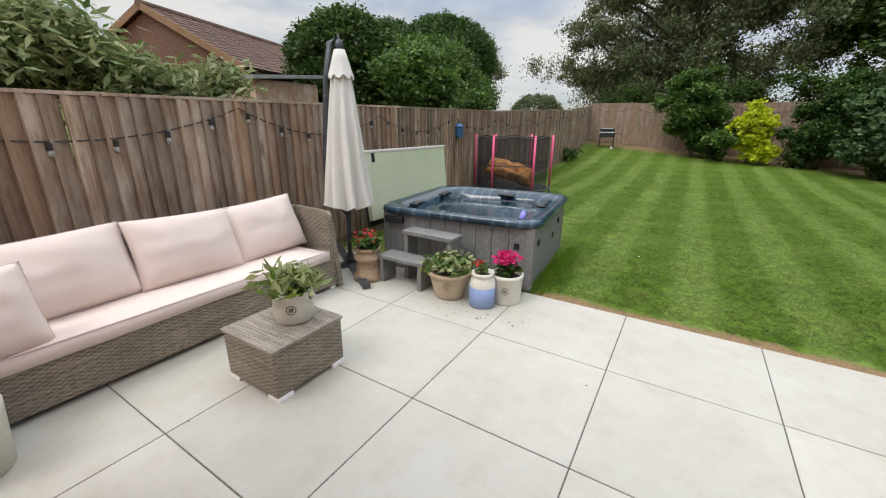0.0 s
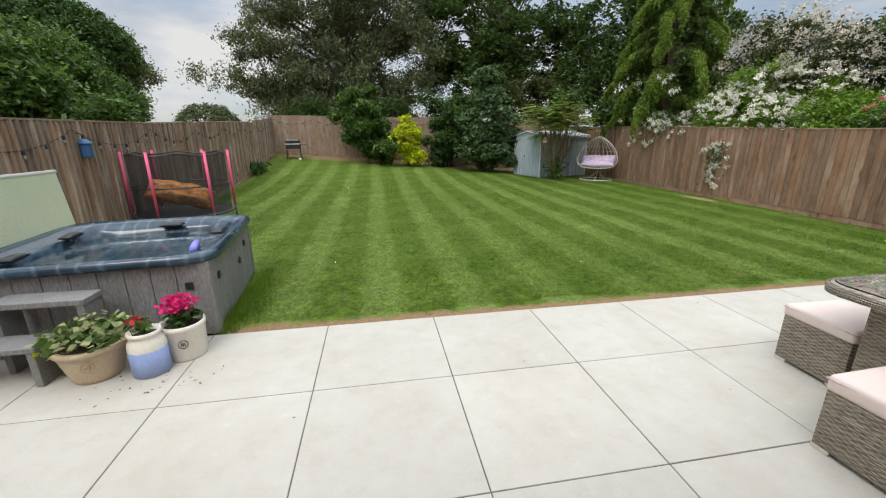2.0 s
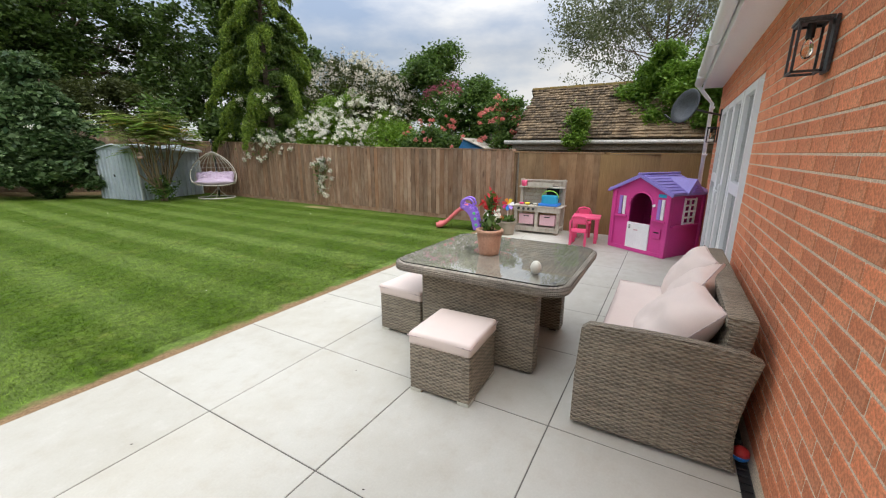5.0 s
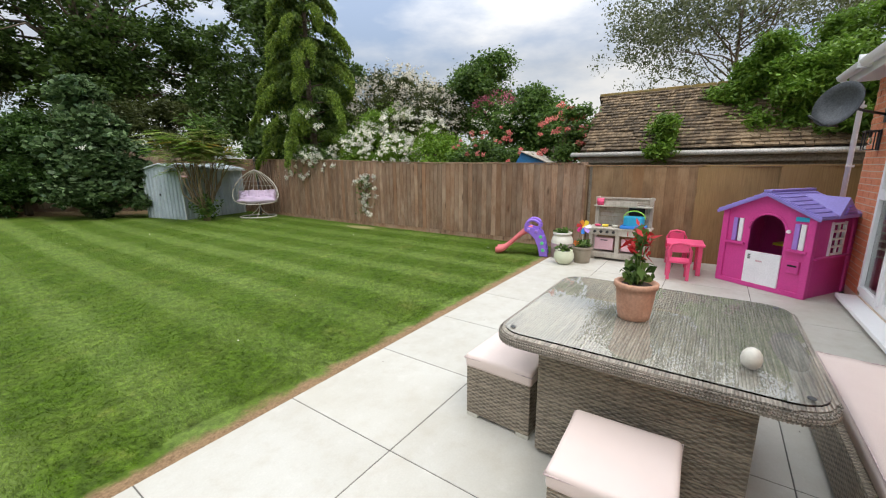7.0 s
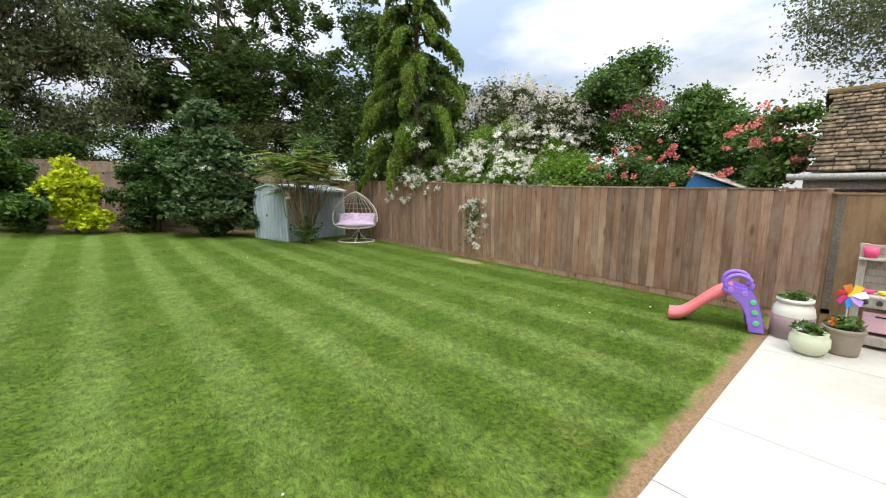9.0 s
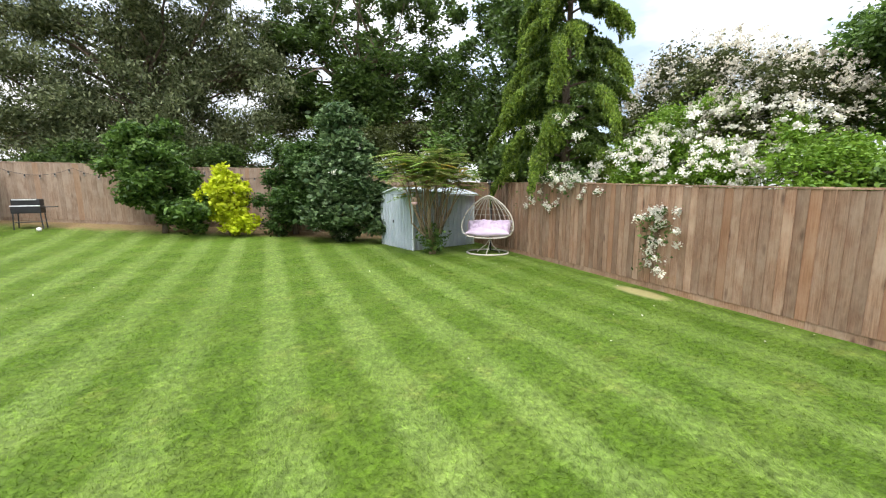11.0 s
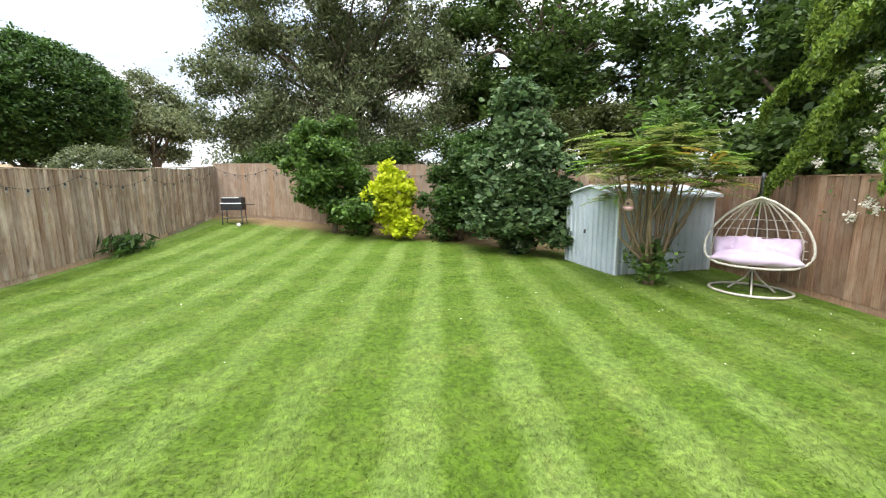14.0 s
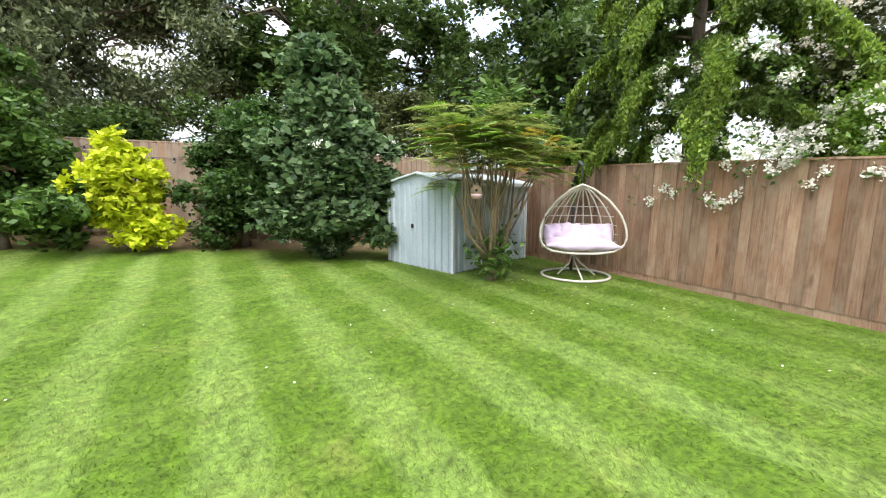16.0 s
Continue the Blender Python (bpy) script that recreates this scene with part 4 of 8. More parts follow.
def build_sofa(name, m, length, label, arm=0.63, back=0.635, rake=0.0, open_end=False):
    """Rattan bench, length along local y from 0, front towards +x, depth 0.8."""
    s = thing(name, m, label, "sofa", "rattan garden set")
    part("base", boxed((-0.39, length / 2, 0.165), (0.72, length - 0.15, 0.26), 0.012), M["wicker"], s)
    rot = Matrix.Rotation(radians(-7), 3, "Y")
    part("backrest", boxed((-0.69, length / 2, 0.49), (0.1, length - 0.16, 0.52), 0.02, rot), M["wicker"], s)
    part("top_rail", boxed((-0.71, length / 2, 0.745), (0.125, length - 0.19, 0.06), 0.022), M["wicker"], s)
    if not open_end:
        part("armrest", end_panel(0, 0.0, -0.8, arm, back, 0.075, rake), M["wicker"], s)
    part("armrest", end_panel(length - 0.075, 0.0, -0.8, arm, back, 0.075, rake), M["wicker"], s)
    for x in (-0.1, -0.66):
        for y in (0.1, length - 0.1):
            part("foot", boxed((x, y, 0.012), (0.11, 0.06, 0.024), 0.005), M["upvc"], s)
    return s


sofa_l = build_sofa("garden_sofa", pose(-2.74, -1.35, 0), 3.87, "long grey-brown rattan garden sofa against the fence", 0.73, 0.73, 0.07)
sofa_r = build_sofa("garden_sofa", pose(4.3, 0.55, 0, 0, 0, 90), 1.82, "grey-brown rattan garden sofa with one open end against the brick wall", open_end=True)
cushion_thing("seat_cushion", pose(-3.07, 0.55, 0.345), 0.64, 3.66, 0.11, "long blush-pink seat cushion on the rattan sofa", 1, 0.8, 0.008)
for i, (y, w, tilt) in enumerate(((2.06, 0.7, 3), (1.4, 0.74, -2), (0.62, 0.86, 2), (-0.3, 0.85, 0))):
    cushion_thing("back_cushion", pose(-3.2 + 0.03 * (i % 2), y, 0.62) @ pose(0, 0, 0, 0, 68, 0) @ pose(0, 0, 0, 0, 0, tilt), 0.5, w, 0.24, "plump blush-pink back cushion on the rattan sofa", 10 + i, 0.05, 0.016, group="sofa back cushions")
cushion_thing("scatter_cushion", pose(-2.86, 0.27, 0.59) @ pose(0, 0, 0, 0, 0, 8) @ pose(0, 0, 0, 0, 72, 0), 0.46, 0.46, 0.2, "blush-pink scatter cushion with grey piping on the sofa", 30, 0.05, 0.015)
cushion_thing("seat_cushion", pose(3.4, 0.2, 0.345), 1.6, 0.6, 0.11, "blush-pink seat cushion on the bench", 2, 0.8, 0.008)
for i, (x, rz, tl, y) in enumerate(((2.88, 8, -48, 0.1), (3.36, -14, -58, 0.02), (3.85, 4, -62, 0.0))):
    cushion_thing("scatter_cushion", pose(x, y, 0.58) @ pose(0, 0, 0, tl, 0, rz), 0.56, 0.5, 0.24, "blush-pink cushion with grey piping on the bench", 40 + i, 0.05, 0.02, group="bench cushions")


def build_stool(m, label):
    s = thing("stool", m, label, "stool", "rattan footstools")
    part("body", boxed((0, 0, 0.178), (0.44, 0.42, 0.316), 0.012), M["wicker"], s)
    part("cushion", moved(boxed((0, 0, 0), (0.455, 0.435, 0.085), 0.032, seg=4), pose(0, 0, 0.375)), M["pink_cloth"], s, "blush-pink seat pad", True)
    part("piping", tube([(x, y, 0.395) for x, y, _ in rim_line(0.46, 0.44, 0)], 0.004, 5, closed=True), M["piping"], s, "", True)
    for x in (-0.17, 0.17):
        for y in (-0.17, 0.17):
            part("foot", boxed((x, y, 0.012), (0.1, 0.08, 0.024), 0.005), M["sage_glaze"], s)
    return s


stool = build_stool(pose(2.52, 1.33, 0, 0, 0, 2), "square rattan footstool with blush-pink pad by the table")
copy_thing(stool, pose(3.13, 2.05, 0, 0, 0, -2))


def rounded_slab(sx, sy, r, z0, z1, seg=8, bev=0.012):
    bm = bmesh.new()
    pts = []
    for cx, cy, a0 in ((1, 1, 0), (-1, 1, 90), (-1, -1, 180), (1, -1, 270)):
        for k in range(seg + 1):
            a = radians(a0 + 90 * k / seg)
            pts.append((cx * (sx / 2 - r) + r * math.cos(a), cy * (sy / 2 - r) + r * math.sin(a)))
    lo = [bm.verts.new((x, y, z0)) for x, y in pts]
    hi = [bm.verts.new((x, y, z1)) for x, y in pts]
    bm.faces.new(lo[::-1])
    f = bm.faces.new(hi)
    for i in range(len(pts)):
        bm.faces.new((lo[i - 1], lo[i], hi[i], hi[i - 1]))
    if bev:
        bmesh.ops.bevel(bm, geom=[e for e in bm.edges if abs(e.verts[0].co.z - e.verts[1].co.z) < 1e-5], offset=bev, segments=3, affect="EDGES")
    return bm


M["table_glass"] = glass_material("clear_table_glass", (0.95, 0.98, 0.97))
M["brown_board"] = surface("brown_board", (0.20, 0.11, 0.05), (0.26, 0.15, 0.075), 0.7)


def woven_edge(sx, sy, r, z, thick=0.026, pitch=0.013):
    """A flat strand wound round the rim of a rounded slab."""
    path = []
    n = 10
    for cx, cy, a0 in ((1, 1, 0), (-1, 1, 90), (-1, -1, 180), (1, -1, 270)):
        for k in range(n + 1):
            a = radians(a0 + 90 * k / n)
            path.append((Vector((cx * (sx / 2 - r) + r * math.cos(a), cy * (sy / 2 - r) + r * math.sin(a), z)), Vector((math.cos(a), math.sin(a), 0))))
    path.append(path[0])
    pts, turn = [], 0.0
    for (a, na), (b, nb) in zip(path, path[1:]):
        d = (b - a).length
        k = max(1, int(d / pitch * 7))
        for i in range(k):
            f = i / k
            nn = na.lerp(nb, f).normalized()
            w = 2 * math.pi * (turn + d * f) / pitch
            pts.append(a.lerp(b, f) + nn * math.cos(w) * 0.004 + Vector((0, 0, math.sin(w) * thick)))
        turn += d
    return tube(pts, 0.0045, 5)


def build_table():
    t = thing("dining_table", pose(3.32, 1.335, 0), "square rattan dining table with clear glass top", "table", "rattan garden set")
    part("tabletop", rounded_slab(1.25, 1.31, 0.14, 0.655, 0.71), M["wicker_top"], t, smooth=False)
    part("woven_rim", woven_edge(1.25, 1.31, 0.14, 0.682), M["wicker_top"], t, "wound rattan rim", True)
    g = part("glass", rounded_slab(1.2, 1.26, 0.12, 0.716, 0.724, 8, 0.002), M["table_glass"], t, "clear glass plate")
    g.visible_shadow = False
    for x in (-0.42, 0.36):
        part("leg_panel", boxed((x, 0.0, 0.34), (0.13, 0.9, 0.63), 0.012), M["wicker"], t)
    part("brace", boxed((-0.03, 0.0, 0.4), (0.64, 0.05, 0.42), 0.005), M["brown_board"], t, "brown inner board")
    for x in (-0.42, 0.36):
        for y in (-0.38, 0.38):
            part("foot", boxed((x, y, 0.014), (0.06, 0.06, 0.03), 0.005), M["black_plastic"], t)
    for x in (-0.54, 0.54):
        for y in (-0.57, 0.57):
            part("glass_pad", lathe([(0.001, 0.726), (0.014, 0.726), (0.014, 0.729), (0.001, 0.729)], 12, (x, y, 0)), M["grey_metal"], t)


build_table()


def build_coffee_table():
    t = thing("side_table", pose(-2.04, 1.35, 0), "small rattan coffee table with flat glass top", "table", "rattan garden set")
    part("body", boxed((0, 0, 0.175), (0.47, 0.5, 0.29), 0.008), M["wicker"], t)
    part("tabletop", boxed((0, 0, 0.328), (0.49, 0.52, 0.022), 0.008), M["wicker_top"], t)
    for x in (-0.19, 0.19):
        for y in (-0.2, 0.2):
            part("foot", boxed((x, y, 0.014), (0.1, 0.1, 0.03), 0.005), M["upvc"], t)


build_coffee_table()

# ---- hot tub ----
M["tub_shell"] = None


def tub_shell_material():
    m, n, l, p = nodes_of("marbled_blue_acrylic")
    tc = n.new("ShaderNodeTexCoord")
    a = add_noise(n, l, tc.outputs["Object"], 3.5, 8, 0.7)
    w = n.new("ShaderNodeTexWave")
    w.inputs["Scale"].default_value = 2.2
    w.inputs["Distortion"].default_value = 9
    w.inputs["Detail"].default_value = 5
    l.new(tc.outputs["Object"], w.inputs["Vector"])
    col = mix_col(n, l, span(n, l, a, 0.35, 0.65, 0, 1), (0.006, 0.018, 0.032), (0.03, 0.065, 0.095))
    col = mix_col(n, l, span(n, l, w.outputs["Color"], 0.8, 1.0, 0, 0.4), col, (0.12, 0.18, 0.22))
    l.new(col, p.inputs["Base Color"])
    p.inputs["Roughness"].default_value = 0.15
    return m


M["tub_shell"] = tub_shell_material()


def water_material():
    m, n, l, p = nodes_of("still_water")
    p.inputs["Base Color"].default_value = (0.80, 0.93, 0.95, 1)
    p.inputs["Transmission Weight"].default_value = 1
    p.inputs["Roughness"].default_value = 0.02
    p.inputs["IOR"].default_value = 1.33
    tc = n.new("ShaderNodeTexCoord")
    bump(n, l, p, add_noise(n, l, tc.outputs["Object"], 7, 3), 0.25, 0.02)
    return m


M["water"] = water_material()
M["lilac_foam"] = surface("lilac_foam", (0.22, 0.20, 0.62), (0.28, 0.26, 0.68), 0.7)


def build_tub():
    S = 1.6
    t = thing("hot_tub", pose(-2.05, 4.07, 0, 0, 0, 6) @ Matrix.Diagonal((1.07, 1.05, 0.97, 1)), "grey-panelled square hot tub with marbled blue shell, uncovered", "hot tub")
    bm = bmesh.new()
    h = S / 2 - 0.04
    for s in (1, -1):
        n = 9
        for i in range(n):
            u = -h + 0.06 + (i + 0.5) * (2 * h - 0.12) / n
            w = (2 * h - 0.12) / n - 0.004
            part("panel", boxed((u, s * (h - 0.01), 0.325), (w, 0.02, 0.63), 0.004, seg=1), M["tub_panel"], t)
            part("panel", boxed((s * (h - 0.01), u, 0.325), (0.02, w, 0.63), 0.004, seg=1), M["tub_panel"], t)
    part("floor_pan", box(bm, (0, 0, 0.03), (2 * h - 0.06, 2 * h - 0.06, 0.05)), M["tub_panel"], t)
    for sx in (1, -1):
        for sy in (1, -1):
            part("corner_post", boxed((sx * (h - 0.035), sy * (h - 0.035), 0.325), (0.085, 0.085, 0.64), 0.02), M["tub_panel"], t)
    # shell: rounded rim with a moulded basin
    n = 72
    bm = bmesh.new()

    def ring(half, r, z, dip=0.0, ripple=0.0):
        out = []
        for k in range(n):
            a = 2 * math.pi * k / n
            e = 0.2 + r
            c, s = math.cos(a), math.sin(a)
            x, y = math.copysign(abs(c) ** e, c), math.copysign(abs(s) ** e, s)
            q = 1 + ripple * math.sin(a * 10)
            out.append(bm.verts.new((x * half * q, y * half * q, z - dip * (0.5 + 0.5 * math.cos(4 * a)))))
        return out

    rings = [ring(0.79, 0.0, 0.63), ring(0.81, 0.0, 0.64), ring(0.82, 0.0, 0.665), ring(0.812, 0.0, 0.70), ring(0.785, 0.0, 0.715), ring(0.72, 0.02, 0.705, 0.02), ring(0.67, 0.05, 0.675, 0.03), ring(0.64, 0.08, 0.62, 0.0, 0.012), ring(0.62, 0.1, 0.52, 0.0, 0.025), ring(0.58, 0.12, 0.36, 0.0, 0.03), ring(0.44, 0.2, 0.33, 0.0, 0.02), ring(0.38, 0.25, 0.31), ring(0.35, 0.3, 0.30), ring(0.15, 0.4, 0.298)]
    for a, b in zip(rings, rings[1:]):
        for k in range(n):
            bm.faces.new((a[k], a[(k + 1) % n], b[(k + 1) % n], b[k]))
    bm.faces.new(rings[-1])
    part("shell", bm, M["tub_shell"], t, "marbled dark blue acrylic shell", True)
    bm = bmesh.new()
    n2 = 48
    bm.faces.new([bm.verts.new((math.copysign(abs(math.cos(a)) ** 0.36, math.cos(a)) * 0.632, math.copysign(abs(math.sin(a)) ** 0.36, math.sin(a)) * 0.632, 0.575)) for a in (2 * math.pi * k / n2 for k in range(n2))])
    w = part("water", bm, M["water"], t, "clear still water")
    w.visible_shadow = False
    rng = random.Random(2)
    for sx, sy in ((-0.6, -0.35), (-0.6, 0.35), (0.1, 0.62), (0.62, 0.2)):
        part("headrest", moved(pillow(0.2, 0.09, 0.05, 8, 0.0, 1, 3.0, 0.3), pose(sx, sy, 0.67, 0, 0, 90 if abs(sx) > 0.3 else 0)), M["black_plastic"], t, "dark moulded headrest", True)
    for k in range(26):
        a = rng.uniform(0, 6.28)
        part("jet", lathe([(0.001, 0), (0.022, 0), (0.022, 0.01), (0.012, 0.014), (0.001, 0.014)], 10, (math.cos(a) * 0.5, math.sin(a) * 0.5, 0.355)), M["grey_metal"], t)
    for y, z in ((-0.55, 0.45), (0.15, 0.35), (0.42, 0.46)):
        part("vent", moved(lathe([(0.001, 0), (0.035, 0), (0.035, 0.012), (0.02, 0.016), (0.001, 0.016)], 16), pose(h + 0.0, y, z, 0, 90, 0)), M["black_plastic"], t)
    part("latch", boxed((0.62, -h - 0.006, 0.45), (0.05, 0.012, 0.06), 0.004), M["black_plastic"], t)
    part("latch", boxed((-0.62, -h - 0.03, 0.57), (0.2, 0.05, 0.07), 0.012), M["black_plastic"], t)
    bm = tube([(0.5, 0.0, 0.585), (0.6, -0.32, 0.6)], 0.03, 12)
    solid("pool_noodle", bm, M["lilac_foam"], pose(-2.05, 4.14, 0.0), "short lilac foam float in the hot tub", "pool float", smooth=True)
    # folded cover on its lifter
    c = thing("tub_cover", pose(-3.14, 4.21, 0.42) @ pose(0, 0, 0, 0, -6, 0), "pale green folded hot tub cover standing behind the tub", "cover")
    part("panel", boxed((0, 0, 0.4), (0.09, 1.68, 0.8), 0.02), M["pale_green"], c)
    part("trim", boxed((0.002, 0, 0.79), (0.1, 1.7, 0.035), 0.014), M["cream_canvas"], c)
    part("skirt", boxed((-0.055, 0, 0.34), (0.012, 1.56, 0.84), 0.004), M["black_plastic"], c)
    for y in (-0.88, 0.88):
        part("lifter_arm", tube([(0.02, y, -0.42), (0.0, y, 0.2), (0.0, y, 0.62), (0.0, y * 0.93, 0.75)], 0.016, 8), M["black_plastic"], c, smooth=True)
    part("strap", boxed((0.048, -0.72, 0.72), (0.006, 0.05, 0.1), 0.002), M["black_plastic"], c)


build_tub()


def build_step():
    s = thing("tub_step", pose(-2.25, 3.02, 0), "grey plastic two-tread step in front of the hot tub", "step")
    part("tread", boxed((-0.02, -0.12, 0.265), (0.54, 0.22, 0.035), 0.008), M["tub_panel"], s)
    part("tread", boxed((0.16, 0.07, 0.49), (0.58, 0.2, 0.04), 0.008), M["tub_panel"], s)
    for x in (-0.27, 0.27):
        part("side", boxed((x * 0.85 - 0.02, -0.12, 0.125), (0.045, 0.2, 0.248), 0.006), M["tub_panel"], s)
        part("side", boxed((x * 0.93 + 0.16, 0.07, 0.235), (0.045, 0.18, 0.47), 0.006), M["tub_panel"], s)


build_step()


def build_umbrella():
    u = thing("cantilever_umbrella", pose(-3.08, 2.95, 0), "closed cream cantilever umbrella on a dark cross base", "umbrella")
    rng = np.random.default_rng(3)
    n, rows = 64, 26
    bm = bmesh.new()
    rings = []
    for j in range(rows + 1):
        f = j / rows
        z = 2.12 - 1.42 * f
        r = 0.055 + 0.135 * f ** 0.75
        rings.append([bm.verts.new(((r * (1 + (0.08 + 0.3 * f) * math.sin(a * 8 + 1.2 * math.sin(3 * f)) + 0.05 * math.sin(3 * a + 5 * f))) * math.cos(a), (r * (1 + (0.08 + 0.3 * f) * math.sin(a * 8 + 1.2 * math.sin(3 * f)))) * math.sin(a), z + (0.03 * math.sin(a * 8) if j == rows else 0))) for a in (2 * math.pi * k / n for k in range(n))])
    for a, b in zip(rings, rings[1:]):
        for k in range(n):
            bm.faces.new((a[k], b[k], b[(k + 1) % n], a[(k + 1) % n]))
    bm.faces.new(rings[0])
    part("canopy", moved(bm, pose(0.1, -0.06, 0)), M["cream_canvas"], u, "furled cream canvas canopy", True)
    bm = lathe([(0.05, 2.16), (0.075, 2.08), (0.115, 1.93), (0.12, 1.92), (0.10, 1.925), (0.045, 2.1)], 32, (0.1, -0.06, 0))
    for v in bm.verts:
        a = math.atan2(v.co.y + 0.06, v.co.x - 0.1)
        if v.co.z < 1.94:
            v.co.z += 0.02 * math.sin(8 * a)
    part("vent_flap", bm, M["cream_canvas"], u, "", True)
    part("hub", lathe([(0.001, 2.1), (0.035, 2.1), (0.04, 2.2), (0.025, 2.24), (0.001, 2.25)], 16, (0.1, -0.06, 0)), M["grey_metal"], u, smooth=True)
    part("mast", tube([(0.04, -0.03, 0.62), (-0.1, -0.16, 0.78), (-0.07, -0.17, 1.2), (-0.02, -0.14, 1.9), (0.02, -0.1, 2.22), (0.06, -0.03, 2.28), (0.1, -0.06, 2.22)], [0.03, 0.03, 0.03, 0.028, 0.026, 0.024, 0.022], 12), M["grey_metal"], u, smooth=True)
    part("pole", tube([(0.02, -0.02, 0.05), (0.05, -0.03, 0.8)], 0.026, 12), M["grey_metal"], u, smooth=True)
    for a in (-33, 57, 147, 237):
        part("base_arm", moved(boxed((0.37, 0, 0.03), (0.68, 0.075, 0.05), 0.008), pose(0, 0, 0, 0, 0, a)), M["grey_metal"], u)
    part("collar", lathe([(0.001, 0.05), (0.06, 0.05), (0.055, 0.12), (0.035, 0.16), (0.001, 0.16)], 16), M["grey_metal"], u, smooth=True)


build_umbrella()

# ---- painted and plastic colours ----
for key, c in (("toy_red", (0.7, 0.05, 0.05)), ("toy_orange", (0.85, 0.28, 0.03)), ("toy_yellow", (0.85, 0.65, 0.05)), ("toy_white", (0.8, 0.78, 0.8)), ("toy_lilac", (0.35, 0.2, 0.62)), ("toy_blue", (0.03, 0.2, 0.62)), ("toy_magenta", (0.65, 0.03, 0.25)), ("toy_pink", (0.72, 0.075, 0.19)), ("house_pink", (0.60, 0.05, 0.27)), ("roof_purple", (0.25, 0.20, 0.55)), ("slide_coral", (0.68, 0.16, 0.17)), ("slide_purple", (0.26, 0.14, 0.60)), ("toy_green", (0.10, 0.55, 0.2)), ("toy_cyan", (0.02, 0.32, 0.52)), ("toy_lime", (0.35, 0.68, 0.08)), ("baby_pink", (0.62, 0.39, 0.43)), ("mauve_glaze", (0.26, 0.18, 0.18)), ("green_glaze", (0.55, 0.58, 0.42)), ("taupe_pot", (0.25, 0.21, 0.155)), ("lantern_blue", (0.03, 0.10, 0.22)), ("net_black", (0.012, 0.012, 0.014)), ("pole_pink", (0.72, 0.10, 0.22))):
    M[key] = surface(key, c, tuple(min(1, v * 1.12 + 0.005) for v in c), 0.45, 3, 60, 0.04, fine=0.07)
M["orange_petal"] = leafy("orange_petal", (0.75, 0.12, 0.02), (0.85, 0.25, 0.05), 0.6, 0.25)

# ---- pots and plants ----


def pot_profile(r0, r1, h, lip=0.015, wall=0.018):
    """A thrown pot: foot radius r0, mouth radius r1, with a rolled lip and a hollow mouth."""
    out = []
    for k in range(7):
        f = k / 6
        out.append((r0 + (r1 - r0) * f ** 0.8, h * 0.86 * f))
    out += [(r1 + lip, h * 0.88), (r1 + lip, h * 0.985), (r1 + lip * 0.6, h), (r1 - wall, h), (r1 - wall - 0.004, h * 0.9)]
    return [(0.001, 0.0)] + out + [(0.001, h * 0.88)]


def planted(name, m, profile, material, label, soil_r, soil_z, sprays, seed=1, extra=None):
    """sprays: (part name, count, centre, radii, leaf size, material key, flat, long)."""
    p = thing(name, m, label, "plant pot")
    part("pot", lathe(profile, 36), M[material], p, smooth=True)
    part("soil", lathe([(0.001, soil_z - 0.02), (soil_r, soil_z - 0.02), (soil_r, soil_z), (0.001, soil_z + 0.015)], 24), M["soil"], p, "dark potting soil", True)
    rng = np.random.default_rng(seed)
    bm = bmesh.new()
    for pn, k, c, r, size, key, flat, long in sprays:
        d = rng.normal(size=(k, 3))
        d /= np.linalg.norm(d, axis=1, keepdims=True)
        pts = np.array(c) + d * np.array(r) * rng.uniform(0.25, 1.0, (k, 1))
        pts[:, 2] = np.maximum(pts[:, 2], soil_z - 0.06)
        foliage(pn, pts, size, M[key], p, seed + k, flat, long)
        if pn != "blossom":
            for q in pts[:14]:
                tube([(q[0] * 0.2, q[1] * 0.2, soil_z - 0.01), (q[0] * 0.6, q[1] * 0.6, (soil_z + q[2]) / 2 + 0.02), tuple(q)], [0.004, 0.003, 0.002], 5, bm)
    part("stem", bm, M["leaf_mid"], p)
    for e in extra or []:
        part(*e[:2], M[e[2]], p, e[3], True)
    return p


def emblem(r, z, a, s=0.03):
    bm = tube([(r * math.cos(a + s / r * math.cos(t)), r * math.sin(a + s / r * math.cos(t)), z + s * math.sin(t)) for t in (2 * math.pi * k / 20 for k in range(20))], 0.0022, 5, closed=True)
    for u in (-0.35, 0.0, 0.35):
        box(bm, (r * math.cos(a + u * s / r), r * math.sin(a + u * s / r), z), (0.005, 0.005, s * 0.9), 0.0, Matrix.Rotation(a, 3, "Z"))
    return bm


